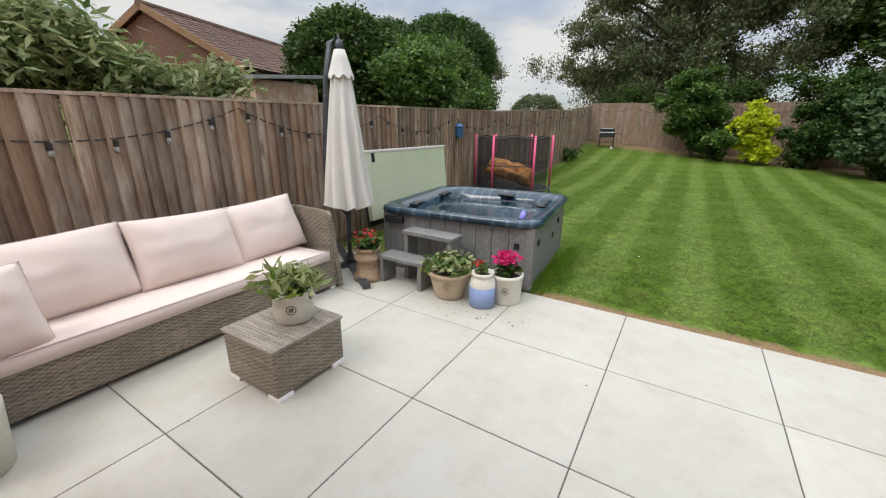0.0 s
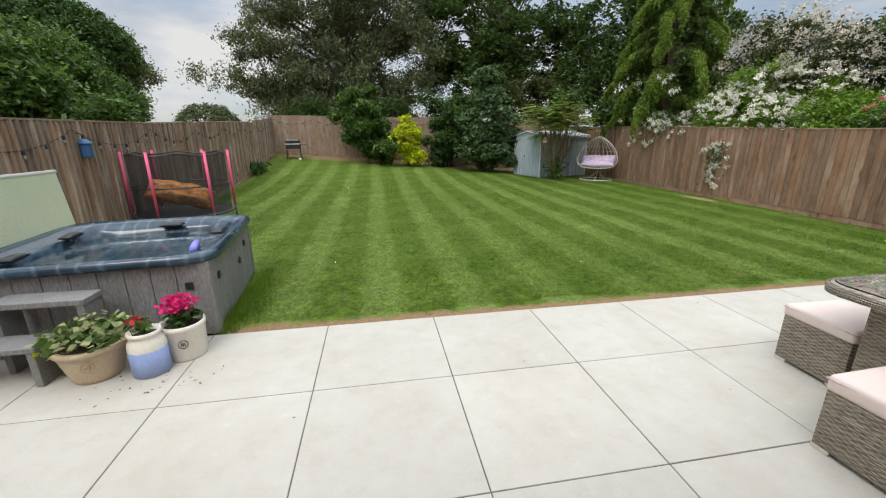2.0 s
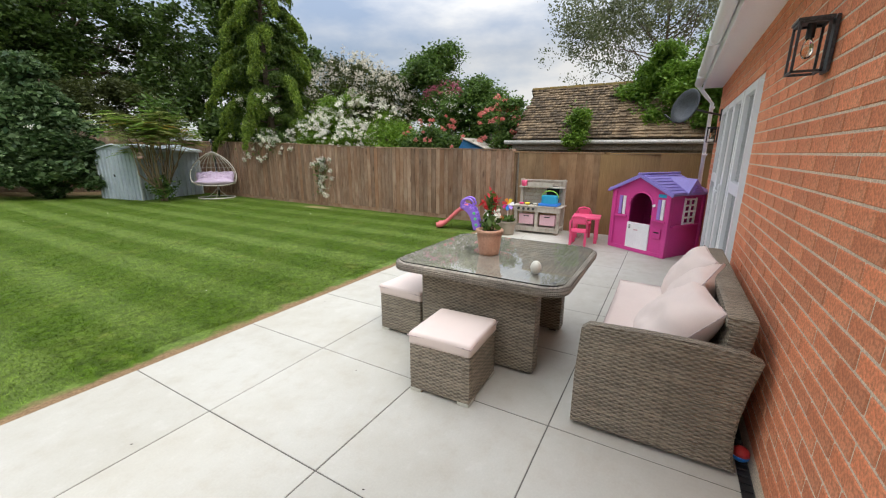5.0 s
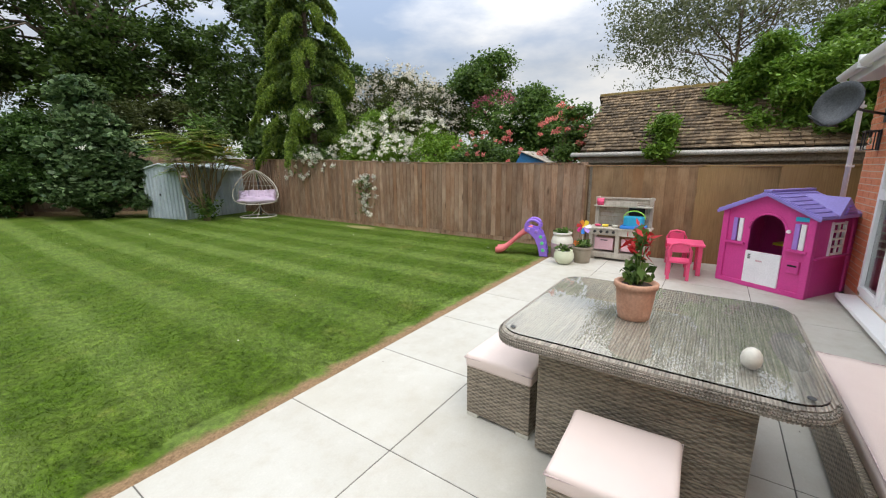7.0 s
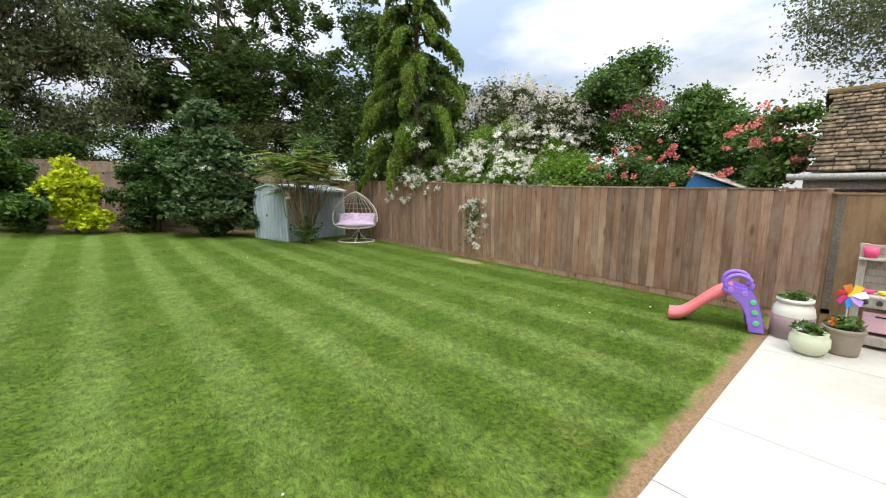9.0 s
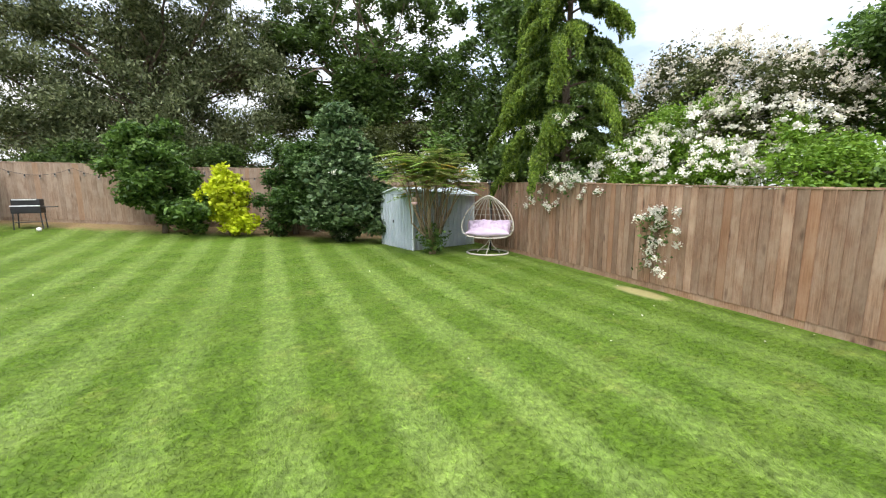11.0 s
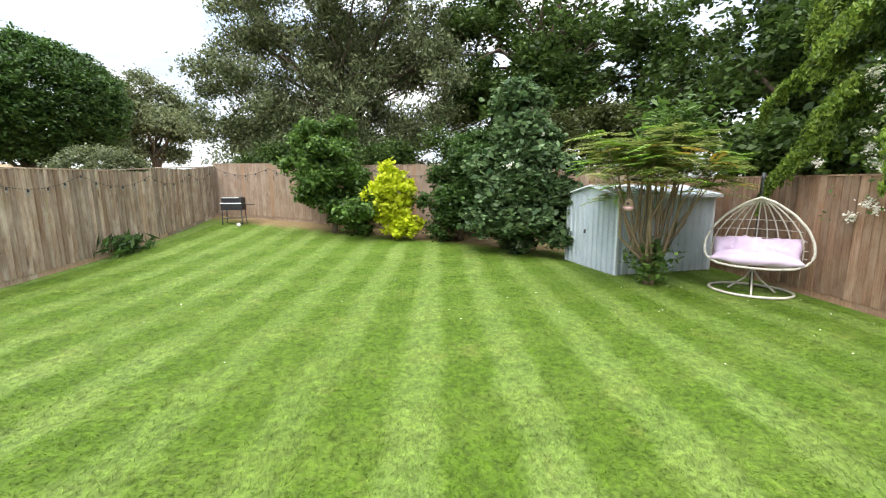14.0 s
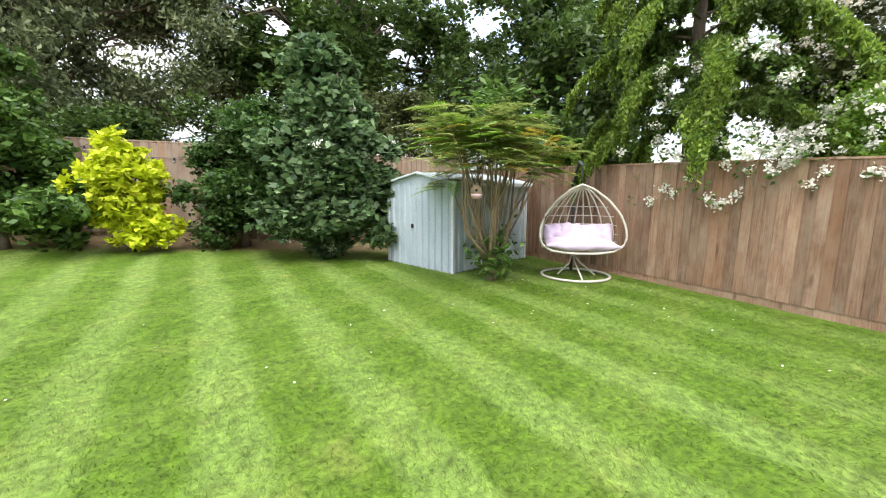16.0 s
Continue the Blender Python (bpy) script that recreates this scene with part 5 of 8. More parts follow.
planted("plant_pot", pose(-2.02, 1.42, 0.34), [(0.001, 0), (0.105, 0), (0.115, 0.02), (0.122, 0.1), (0.115, 0.17), (0.12, 0.19), (0.118, 0.2), (0.105, 0.2), (0.1, 0.16), (0.001, 0.155)], "sage_glaze", "sage-grey stone pot with a leafy hellebore on the coffee table", 0.1, 0.17,
        [("foliage", 50, (0, 0, 0.25), (0.2, 0.2, 0.08), 0.036, "leaf_bright", 0.4, 3.6), ("pale_foliage", 170, (0, 0, 0.27), (0.24, 0.24, 0.1), 0.034, "leaf_var", 0.2, 3.0)], 51,
        [("emblem", emblem(0.123, 0.11, -0.75, 0.028), "grey_metal", "dark stamped round emblem"), ("handle", tube([(0.115 * math.cos(2.2), 0.115 * math.sin(2.2), 0.15), (0.15 * math.cos(2.2), 0.15 * math.sin(2.2), 0.17), (0.115 * math.cos(2.2), 0.115 * math.sin(2.2), 0.19)], 0.012, 8), "sage_glaze", ""), ("handle", tube([(0.115 * math.cos(0.4), 0.115 * math.sin(0.4), 0.15), (0.15 * math.cos(0.4), 0.15 * math.sin(0.4), 0.17), (0.115 * math.cos(0.4), 0.115 * math.sin(0.4), 0.19)], 0.012, 8), "sage_glaze", "")])
planted("chimney_pot", pose(-2.67, 2.8, 0), [(0.001, 0), (0.15, 0), (0.15, 0.05), (0.125, 0.09), (0.115, 0.2), (0.14, 0.22), (0.14, 0.25), (0.115, 0.27), (0.11, 0.3), (0.13, 0.31), (0.13, 0.34), (0.11, 0.34), (0.105, 0.31), (0.001, 0.31)], "old_clay", "weathered clay chimney pot planted with red begonias", 0.105, 0.315,
        [("foliage", 130, (0, 0, 0.4), (0.17, 0.17, 0.1), 0.055, "leaf_mid", 0.3, 1.4), ("blossom", 90, (0, 0, 0.44), (0.16, 0.16, 0.08), 0.035, "red_petal", 0.2, 1.1)], 52)
planted("plant_pot", pose(-1.76, 2.9, 0), pot_profile(0.13, 0.19, 0.25), "tan_glaze", "wide tan glazed bowl with trailing yellow-green plant", 0.17, 0.225,
        [("foliage", 200, (0, 0, 0.31), (0.27, 0.25, 0.1), 0.042, "leaf_mid", 0.4, 1.5), ("pale_foliage", 300, (0, 0, 0.32), (0.29, 0.26, 0.11), 0.035, "leaf_var", 0.4, 1.5), ("blossom", 26, (-0.2, -0.06, 0.24), (0.1, 0.1, 0.06), 0.03, "leaf_gold", 0.2, 1.1)], 53, [("emblem", emblem(0.188, 0.15, -1.2, 0.035), "old_clay", "stamped round emblem")])
planted("ceramic_jar", pose(-1.42, 2.88, 0), [(0.001, 0), (0.105, 0), (0.112, 0.01), (0.112, 0.2), (0.105, 0.24), (0.09, 0.26), (0.088, 0.28), (0.098, 0.285), (0.098, 0.31), (0.085, 0.31), (0.08, 0.27), (0.001, 0.27)], "cream_glaze", "cream and periwinkle-blue ceramic churn jar", 0.08, 0.275,
        [("foliage", 26, (0, 0, 0.34), (0.1, 0.1, 0.06), 0.035, "leaf_mid", 0.3, 1.6), ("blossom", 10, (-0.03, 0, 0.38), (0.07, 0.07, 0.04), 0.03, "red_petal", 0.2, 1.1)], 54, [("band", lathe([(0.1, 0.004), (0.1135, 0.008), (0.1135, 0.185), (0.1, 0.19)], 36), "blue_glaze", "periwinkle-blue glaze band")])
planted("plant_pot", pose(-1.28, 3.08, 0), [(0.001, 0), (0.125, 0), (0.13, 0.01), (0.142, 0.23), (0.148, 0.235), (0.148, 0.265), (0.13, 0.265), (0.125, 0.22), (0.001, 0.22)], "cream_glaze", "cream pot with a bee motif and magenta geraniums", 0.125, 0.225,
        [("foliage", 110, (0, 0, 0.3), (0.14, 0.14, 0.08), 0.055, "leaf_dark", 0.3, 1.2), ("blossom", 150, (0.0, 0, 0.4), (0.14, 0.13, 0.08), 0.038, "magenta_petal", 0.2, 1.1)], 55, [("emblem", emblem(0.14, 0.14, -1.25, 0.03), "black_plastic", "small dark bee motif")])
planted("plant_pot", pose(-2.55, 0.06, 0), [(0.001, 0), (0.13, 0), (0.15, 0.01), (0.17, 0.26), (0.175, 0.32), (0.155, 0.32), (0.15, 0.28), (0.001, 0.28)], "sage_glaze", "tall pale grey pot with bright magenta flowers", 0.15, 0.285,
        [("foliage", 90, (0, 0, 0.36), (0.16, 0.16, 0.08), 0.055, "leaf_dark", 0.3, 1.2), ("blossom", 240, (0.0, 0, 0.44), (0.19, 0.19, 0.12), 0.045, "magenta_petal", 0.2, 1.1)], 56)
planted("plant_pot", pose(3.27, 1.42, 0.7245), pot_profile(0.078, 0.1, 0.2, 0.01, 0.012), "terracotta", "terracotta pot with a red-flowered plant on the dining table", 0.088, 0.18,
        [("foliage", 46, (0, 0, 0.25), (0.09, 0.09, 0.07), 0.045, "leaf_mid", 0.3, 1.6), ("upper_foliage", 26, (0.0, 0, 0.4), (0.05, 0.05, 0.14), 0.034, "leaf_mid", 0.2, 2.0), ("blossom", 44, (0.02, 0, 0.42), (0.08, 0.08, 0.12), 0.026, "red_petal", 0.0, 3.0)], 57)
solid("egg_candle", lathe([(0.001, 0), (0.025, 0.004), (0.042, 0.022), (0.048, 0.048), (0.043, 0.075), (0.028, 0.095), (0.012, 0.103), (0.001, 0.105)], 28), M["cream_glaze"], pose(2.93, 0.93, 0.7245) @ Matrix.Diagonal((0.78, 0.78, 0.85, 1)), "white egg-shaped ornament on the glass table", "ornament", smooth=True)
# pots by the lawn corner
planted("ceramic_jar", pose(7.55, 3.18, 0), [(0.001, 0), (0.17, 0), (0.18, 0.02), (0.18, 0.27), (0.165, 0.34), (0.14, 0.37), (0.14, 0.39), (0.155, 0.395), (0.155, 0.43), (0.135, 0.43), (0.13, 0.38), (0.001, 0.38)], "cream_glaze", "large cream churn jar with a mauve band", 0.13, 0.385,
        [("foliage", 120, (0, 0, 0.45), (0.16, 0.16, 0.06), 0.04, "leaf_mid", 0.4, 1.6)], 58, [("band", lathe([(0.16, 0.004), (0.182, 0.01), (0.182, 0.25), (0.16, 0.255)], 36), "mauve_glaze", "mauve-grey glaze band")])
planted("plant_pot", pose(7.1, 3.0, 0), [(0.001, 0), (0.08, 0), (0.12, 0.03), (0.155, 0.1), (0.15, 0.17), (0.13, 0.2), (0.135, 0.22), (0.12, 0.22), (0.11, 0.19), (0.001, 0.19)], "green_glaze", "round pale green-white bowl pot", 0.11, 0.195,
        [("foliage", 110, (0, 0, 0.25), (0.14, 0.14, 0.06), 0.035, "leaf_mid", 0.4, 1.8)], 59)
planted("plant_pot", pose(7.36, 2.79, 0), pot_profile(0.12, 0.15, 0.26, 0.008, 0.014), "taupe_pot", "taupe plastic planter with herbs and orange blooms", 0.135, 0.235,
        [("foliage", 200, (0, 0, 0.3), (0.15, 0.15, 0.07), 0.035, "leaf_mid", 0.3, 2.2), ("blossom", 18, (-0.08, 0.08, 0.32), (0.06, 0.06, 0.05), 0.035, "orange_petal", 0.2, 1.1)], 60)


def build_pinwheel():
    p = thing("pinwheel", pose(7.36, 2.79, 0.24), "rainbow garden pinwheel stuck in the planter", "pinwheel")
    part("stick", tube([(0, 0, 0), (0, 0, 0.32)], 0.006, 6), M["cream_glaze"], p)
    cols = ("toy_red", "toy_orange", "toy_yellow", "toy_white", "toy_lilac", "toy_blue", "toy_magenta")
    for i, c in enumerate(cols):
        a = 2 * math.pi * i / len(cols)
        bm = bmesh.new()
        pts = [(0, 0, 0), (0.11 * math.cos(a), 0.02, 0.11 * math.sin(a)), (0.12 * math.cos(a + 0.5), 0.05, 0.12 * math.sin(a + 0.5)), (0.07 * math.cos(a + 0.8), 0.035, 0.07 * math.sin(a + 0.8))]
        vs = [bm.verts.new(q) for q in pts]
        bm.faces.new(vs)
        bm.normal_update()
        r = bmesh.ops.solidify(bm, geom=list(bm.faces), thickness=0.002)
        part("vane", moved(bm, pose(-0.012, 0, 0.34, 0, 0, 115)), M[c], p)
    part("hub", moved(lathe([(0.001, 0), (0.012, 0), (0.012, 0.06), (0.001, 0.065)], 10), pose(-0.05, 0.0, 0.34, 0, 90, 0)), M["toy_yellow"], p)




build_pinwheel()

# ---- play corner ----


def wall_with_holes(w, h, th, holes, gable=0.0):
    """An upright panel in x, z (x from 0 to w), th thick along y, with arched or square holes (x0, x1, z0, z1, arch)."""
    bm = bmesh.new()
    xs = sorted({0.0, w, *[v for a in holes for v in a[:2]]})
    zs = sorted({0.0, h, *[v for a in holes for v in a[2:4]]})
    for i in range(len(xs) - 1):
        for j in range(len(zs) - 1):
            cx, cz = (xs[i] + xs[i + 1]) / 2, (zs[j] + zs[j + 1]) / 2
            if not any(a[0] < cx < a[1] and a[2] < cz < a[3] for a in holes):
                box(bm, (cx, 0, cz), (xs[i + 1] - xs[i], th, zs[j + 1] - zs[j]))
    for x0, x1, z0, z1, arch in holes:
        if arch:
            r, c = (x1 - x0) / 2, (x0 + x1) / 2
            n = 8
            for s in (-1, 1):
                prof = [(c + s * r, z1), (c + s * r, z1 - r)] + [(c + s * r * math.cos(radians(90 * k / n)), z1 - r + r * math.sin(radians(90 * k / n))) for k in range(1, n + 1)]
                lo = [bm.verts.new((x, -th / 2, z)) for x, z in prof]
                hi = [bm.verts.new((x, th / 2, z)) for x, z in prof]
                bm.faces.new(lo)
                bm.faces.new(hi[::-1])
                for k in range(len(prof)):
                    bm.faces.new((lo[k - 1], hi[k - 1], hi[k], lo[k]))
    if gable:
        prof = [(0, h), (w, h), (w / 2, h + gable)]
        lo = [bm.verts.new((x, -th / 2, z)) for x, z in prof]
        hi = [bm.verts.new((x, th / 2, z)) for x, z in prof]
        bm.faces.new(lo)
        bm.faces.new(hi[::-1])
        for k in range(3):
            bm.faces.new((lo[k - 1], hi[k - 1], hi[k], lo[k]))
    bmesh.ops.recalc_face_normals(bm, faces=bm.faces)
    return bm


def build_playhouse():
    # local: front along x from 0 to W at y 0, depth towards +y
    ang = math.degrees(math.atan2(0.18 - 0.95, 6.91 - 7.42))
    p = thing("playhouse", pose(7.42, 0.95, 0, 0, 0, ang), "pink plastic toy playhouse with purple roof and white half door", "playhouse")
    W, D, H, G = 0.93, 0.78, 0.96, 0.215
    part("front_wall", wall_with_holes(W, H, 0.03, [(0.30, 0.68, 0.46, 0.93, True), (0.30, 0.68, 0.03, 0.46, False), (0.09, 0.22, 0.56, 0.86, False), (0.76, 0.88, 0.56, 0.86, False)], G), M["house_pink"], p)
    part("side_wall", moved(wall_with_holes(D, H, 0.03, []), pose(0, 0.016, 0, 0, 0, 90)), M["house_pink"], p)
    part("side_wall", moved(wall_with_holes(D, H, 0.03, [(0.3, 0.58, 0.5, 0.86, False)]), pose(W, 0.016, 0, 0, 0, 90)), M["house_pink"], p)
    part("back_wall", moved(wall_with_holes(W, H, 0.03, [], G), pose(0, D, 0)), M["house_pink"], p)
    for x in (0.0, W):
        for y in (0.0, D):
            part("corner_post", boxed((x, y, H / 2), (0.075, 0.075, H), 0.02), M["house_pink"], p)
    part("half_door", boxed((0.49, -0.024, 0.25), (0.39, 0.022, 0.43), 0.01), M["toy_white"], p, "white plastic half door")
    for k in range(3):
        part("door_mark", boxed((0.345, -0.037, 0.37 + 0.022 * k), (0.03, 0.006, 0.014), 0.002), M["grey_metal"], p)
    part("door_badge", boxed((0.46, -0.037, 0.35), (0.07, 0.005, 0.02), 0.002), M["baby_pink"], p)
    part("door_knob", moved(lathe([(0.001, 0), (0.024, 0), (0.02, 0.025), (0.001, 0.03)], 14), pose(0.715, -0.02, 0.76, 90, 0, 0)), M["toy_white"], p, "white knob")
    part("arch_trim", tube([(0.49 + 0.2 * math.cos(a), -0.018, 0.74 + 0.2 * math.sin(a)) for a in (math.pi * k / 16 for k in range(17))], 0.013, 6), M["house_pink"], p, smooth=True)
    part("name_plate", boxed((0.84, -0.026, 0.915), (0.15, 0.012, 0.05), 0.006), M["toy_cyan"], p, "pale blue plate")
    part("letter_box", boxed((0.81, -0.026, 0.35), (0.13, 0.03, 0.15), 0.014), M["house_pink"], p)
    part("letter_slot", boxed((0.81, -0.043, 0.37), (0.09, 0.006, 0.02), 0.002), M["dark_slot"], p)
    for x0, x1 in ((0.09, 0.22), (0.76, 0.88)):
        for k, xx in enumerate((x0 + 0.03, x1 - 0.03)):
            part("shutter", boxed((xx, -0.012, 0.71), (0.05, 0.022, 0.3), 0.006), M["toy_white" if k else "toy_lilac"], p)
        part("ledge", boxed(((x0 + x1) / 2, -0.03, 0.54), (x1 - x0 + 0.09, 0.05, 0.03), 0.01), M["house_pink"], p)
    part("ledge", boxed((W + 0.03, D / 2, 0.47), (0.05, D - 0.1, 0.03), 0.01), M["house_pink"], p)
    grille = part("window_frame", boxed((W + 0.02, 0.326, 0.68), (0.03, 0.028, 0.4), 0.006), M["toy_white"], p, "white plastic window frame")
    part("window_frame", boxed((W + 0.02, 0.586, 0.68), (0.03, 0.028, 0.4), 0.006), M["toy_white"], p)
    part("mullion", boxed((W + 0.022, 0.456, 0.68), (0.02, 0.024, 0.37), 0.004), M["toy_white"], grille)
    for zz in (0.5, 0.59, 0.68, 0.77, 0.86):
        part("glazing_bar", boxed((W + 0.022, 0.456, zz), (0.022, 0.24, 0.024), 0.004), M["toy_white"], grille)
    part("skirting", boxed((W / 2, -0.022, 0.03), (W + 0.04, 0.03, 0.06), 0.01), M["house_pink"], p)
    sl = math.atan2(G, W / 2)
    L = (W / 2 + 0.09) / math.cos(sl)
    for s in (1, -1):
        rot = Matrix.Rotation(s * sl, 3, "Y")
        r = part("roof_side", boxed((W / 2 + s * (L / 2) * math.cos(sl), D / 2 - 0.02, H + G + 0.02 - (L / 2) * math.sin(sl)), (L, D + 0.12, 0.03), 0.008, rot), M["roof_purple"], p)
        for i in range(7):
            f = (i + 0.5) / 7
            part("roof_course", boxed((W / 2 + s * L * f * math.cos(sl), D / 2 - 0.02, H + G + 0.04 - L * f * math.sin(sl)), (L / 7 - 0.008, D + 0.1, 0.012), 0.004, Matrix.Rotation(s * (sl - 0.07), 3, "Y"), 1), M["roof_purple"], r)
        part("bargeboard", boxed((W / 2 + s * (L / 2) * math.cos(sl), -0.075, H + G + 0.005 - (L / 2) * math.sin(sl)), (L, 0.025, 0.035), 0.008, rot), M["roof_purple"], p)
    part("ridge_cap", boxed((W / 2, D / 2 - 0.02, H + G + 0.045), (0.09, D + 0.13, 0.025), 0.01), M["roof_purple"], p)
    # little gabled dormer over the side window
    bm = bmesh.new()
    v = [bm.verts.new(q) for q in ((W + 0.1, 0.22, H - 0.03), (W + 0.1, 0.66, H - 0.03), (W + 0.08, 0.44, H + 0.2), (W / 2 + 0.06, 0.44, H + 0.22))]
    for f in ((0, 1, 2), (0, 2, 3), (1, 3, 2), (0, 3, 1)):
        bm.faces.new([v[i] for i in f])
    d = part("dormer", bm, M["roof_purple"], p)
    for i in range(4):
        part("louvre", boxed((W + 0.1, 0.44, H + 0.015 + i * 0.03), (0.022, 0.22 - i * 0.05, 0.014), 0.003), M["slide_purple"], d)
    # things inside
    part("inner_shelf", boxed((0.5, 0.6, 0.5), (0.4, 0.2, 0.03), 0.006), M["toy_yellow"], p, "yellow shelf inside")
    part("inner_panel", boxed((0.4, 0.72, 0.7), (0.06, 0.02, 0.4), 0.004), M["toy_yellow"], p)


build_playhouse()
M["grey_wood"] = wood_boards("bleached_softwood", (0.36, 0.32, 0.26), (0.46, 0.42, 0.35), (0.52, 0.49, 0.43), 0.1)


def build_kitchen():
    # local: front faces -x, width along y from 0 (house side) to 0.88
    k = thing("play_kitchen", pose(7.69, 1.9, 0), "bleached wooden outdoor play kitchen with pink drawers", "play kitchen")
    w, d = 0.88, 0.38
    for y in (0.03, 0.44, w - 0.03):
        part("leg", boxed((0.03, y, 0.27), (0.06, 0.06, 0.46), 0.004), M["grey_wood"], k)
    for y in (0.03, w - 0.03):
        part("leg", boxed((d - 0.03, y, 0.53), (0.06, 0.06, 0.98), 0.004), M["grey_wood"], k)
    part("plinth", boxed((0.025, w / 2, 0.085), (0.045, w, 0.09), 0.004), M["grey_wood"], k)
    for y in (0.07, w - 0.07):
        part("foot", boxed((0.1, y, 0.018), (0.14, 0.06, 0.036), 0.004), M["grey_wood"], k)
    part("bottom_shelf", boxed((d / 2 + 0.02, w / 2, 0.125), (d - 0.05, w - 0.02, 0.02), 0.003), M["grey_wood"], k)
    part("front_panel", boxed((0.0, w / 2, 0.475), (0.025, w + 0.02, 0.11), 0.004), M["grey_wood"], k)
    part("worktop", boxed((d / 2, w / 2, 0.525), (d + 0.05, w + 0.05, 0.024), 0.005), M["grey_wood"], k)
    for i in range(6):
        part("back_plank", boxed((d - 0.012, w / 2, 0.575 + i * 0.075), (0.018, w - 0.08, 0.07), 0.003), M["grey_wood"], k)
    part("chalkboard", boxed((d - 0.03, 0.24, 0.74), (0.012, 0.24, 0.3), 0.004), M["dark_slot"], k, "dark board panel")
    part("top_shelf", boxed((d - 0.08, w / 2, 0.87), (0.16, w, 0.02), 0.003), M["grey_wood"], k)
    part("shelf_lip", boxed((d - 0.155, 0.46, 0.915), (0.018, 0.48, 0.08), 0.003), M["grey_wood"], k)
    part("top_rail", boxed((d - 0.02, w / 2, 0.995), (0.035, w + 0.02, 0.03), 0.004), M["grey_wood"], k)
    for i in range(4):
        part("knob", moved(lathe([(0.001, 0), (0.024, 0), (0.022, 0.03), (0.001, 0.034)], 14), pose(-0.01, 0.5 + i * 0.095, 0.475, 0, -90, 0)), M["black_plastic"], k, "black knob")
    for y in (0.235, 0.645):
        dr = part("drawer", boxed((0.06, y, 0.27), (0.06, 0.29, 0.2), 0.012), M["baby_pink"], k, "pink plastic drawer")
        part("drawer_slot", boxed((0.029, y, 0.33), (0.006, 0.11, 0.016), 0.002), M["dark_slot"], dr)
        part("drawer_body", boxed((0.2, y, 0.26), (0.24, 0.27, 0.16), 0.006), M["baby_pink"], dr)
    b = pose(7.69, 1.9, 0.538)
    basin = thing("toy_basin", b @ pose(0.16, 0.24, 0), "blue plastic toy sink with lime handle", "toy")
    part("tray", boxed((0, 0, 0.025), (0.3, 0.36, 0.045), 0.014), M["toy_blue"], basin)
    part("basin", rounded_slab(0.22, 0.3, 0.08, 0.046, 0.19, 6, 0.012), M["toy_cyan"], basin)
    part("handle", tube([(0, -0.16 * math.cos(a), 0.15 + 0.13 * math.sin(a)) for a in (math.pi * i / 12 for i in range(13))], 0.009, 8), M["toy_lime"], basin, "lime green handle", True)
    cup = solid("pink_cup", lathe([(0.001, 0), (0.05, 0), (0.058, 0.11), (0.05, 0.11), (0.043, 0.01), (0.001, 0.012)], 20), M["toy_pink"], pose(7.69, 1.9, 0.882) @ pose(0.29, 0.8, 0), "pink plastic cup on the play kitchen shelf", "cup", smooth=True)
    for y, key, nm in ((0.78, "toy_pink", "pink"), (0.66, "toy_yellow", "yellow"), (0.5, "cream_glaze", "pale"), (0.42, "old_clay", "brown")):
        solid("toy_bowl", lathe([(0.001, 0), (0.035, 0.002), (0.055, 0.035), (0.05, 0.036), (0.03, 0.01), (0.001, 0.008)], 18), M[key], pose(7.69, 1.9, 0.538) @ pose(0.12, y, 0), "small " + nm + " toy bowl on the play kitchen", "toy bowl", "toy dishes", smooth=True)
    for y in (0.78, 0.6):
        solid("hob_ring", lathe([(0.001, 0), (0.065, 0), (0.065, 0.006), (0.001, 0.007)], 20), M["black_plastic"], pose(7.69, 1.9, 0.537) @ pose(0.28, y, 0), "round black toy hob ring", "toy hob", "hob rings")


build_kitchen()


def build_play_table():
    t = thing("toy_table", pose(7.56, 1.4, 0, 0, 0, 6), "small bright pink plastic children's table", "table", "pink play set")
    part("tabletop", boxed((0, 0, 0.43), (0.46, 0.46, 0.035), 0.014), M["toy_pink"], t)
    for x in (-0.18, 0.18):
        for y in (-0.18, 0.18):
            part("leg", boxed((x, y, 0.208), (0.055, 0.055, 0.415), 0.012), M["toy_pink"], t)
    for y in (-0.2, 0.2):
        part("apron", boxed((0, y, 0.37), (0.32, 0.02, 0.09), 0.006), M["toy_pink"], t)
    c = thing("toy_chair", pose(7.13, 1.44, 0, 0, 0, 188), "small bright pink plastic children's chair", "chair", "pink play set")
    part("seat", boxed((0, 0, 0.25), (0.28, 0.28, 0.028), 0.012), M["toy_pink"], c)
    for x in (-0.115, 0.115):
        for y in (-0.115, 0.115):
            part("leg", boxed((x, y, 0.12), (0.04, 0.04, 0.24), 0.01), M["toy_pink"], c)
    bm = tube([(0.13, -0.13, 0.25), (0.145, -0.13, 0.42), (0.15, -0.09, 0.5), (0.155, 0, 0.52), (0.15, 0.09, 0.5), (0.145, 0.13, 0.42), (0.13, 0.13, 0.25)], 0.017, 8)
    part("back_frame", bm, M["toy_pink"], c, smooth=True)
    part("back_panel", boxed((0.15, 0, 0.44), (0.018, 0.2, 0.1), 0.008), M["toy_pink"], c)
    for y in (-0.135, 0.135):
        part("armrest", tube([(0.14, y, 0.38), (0.0, y, 0.385), (-0.11, y, 0.36), (-0.12, y, 0.25)], 0.014, 8), M["toy_pink"], c, smooth=True)
    copy_thing(c, pose(7.96, 1.52, 0, 0, 0, 10))


build_play_table()


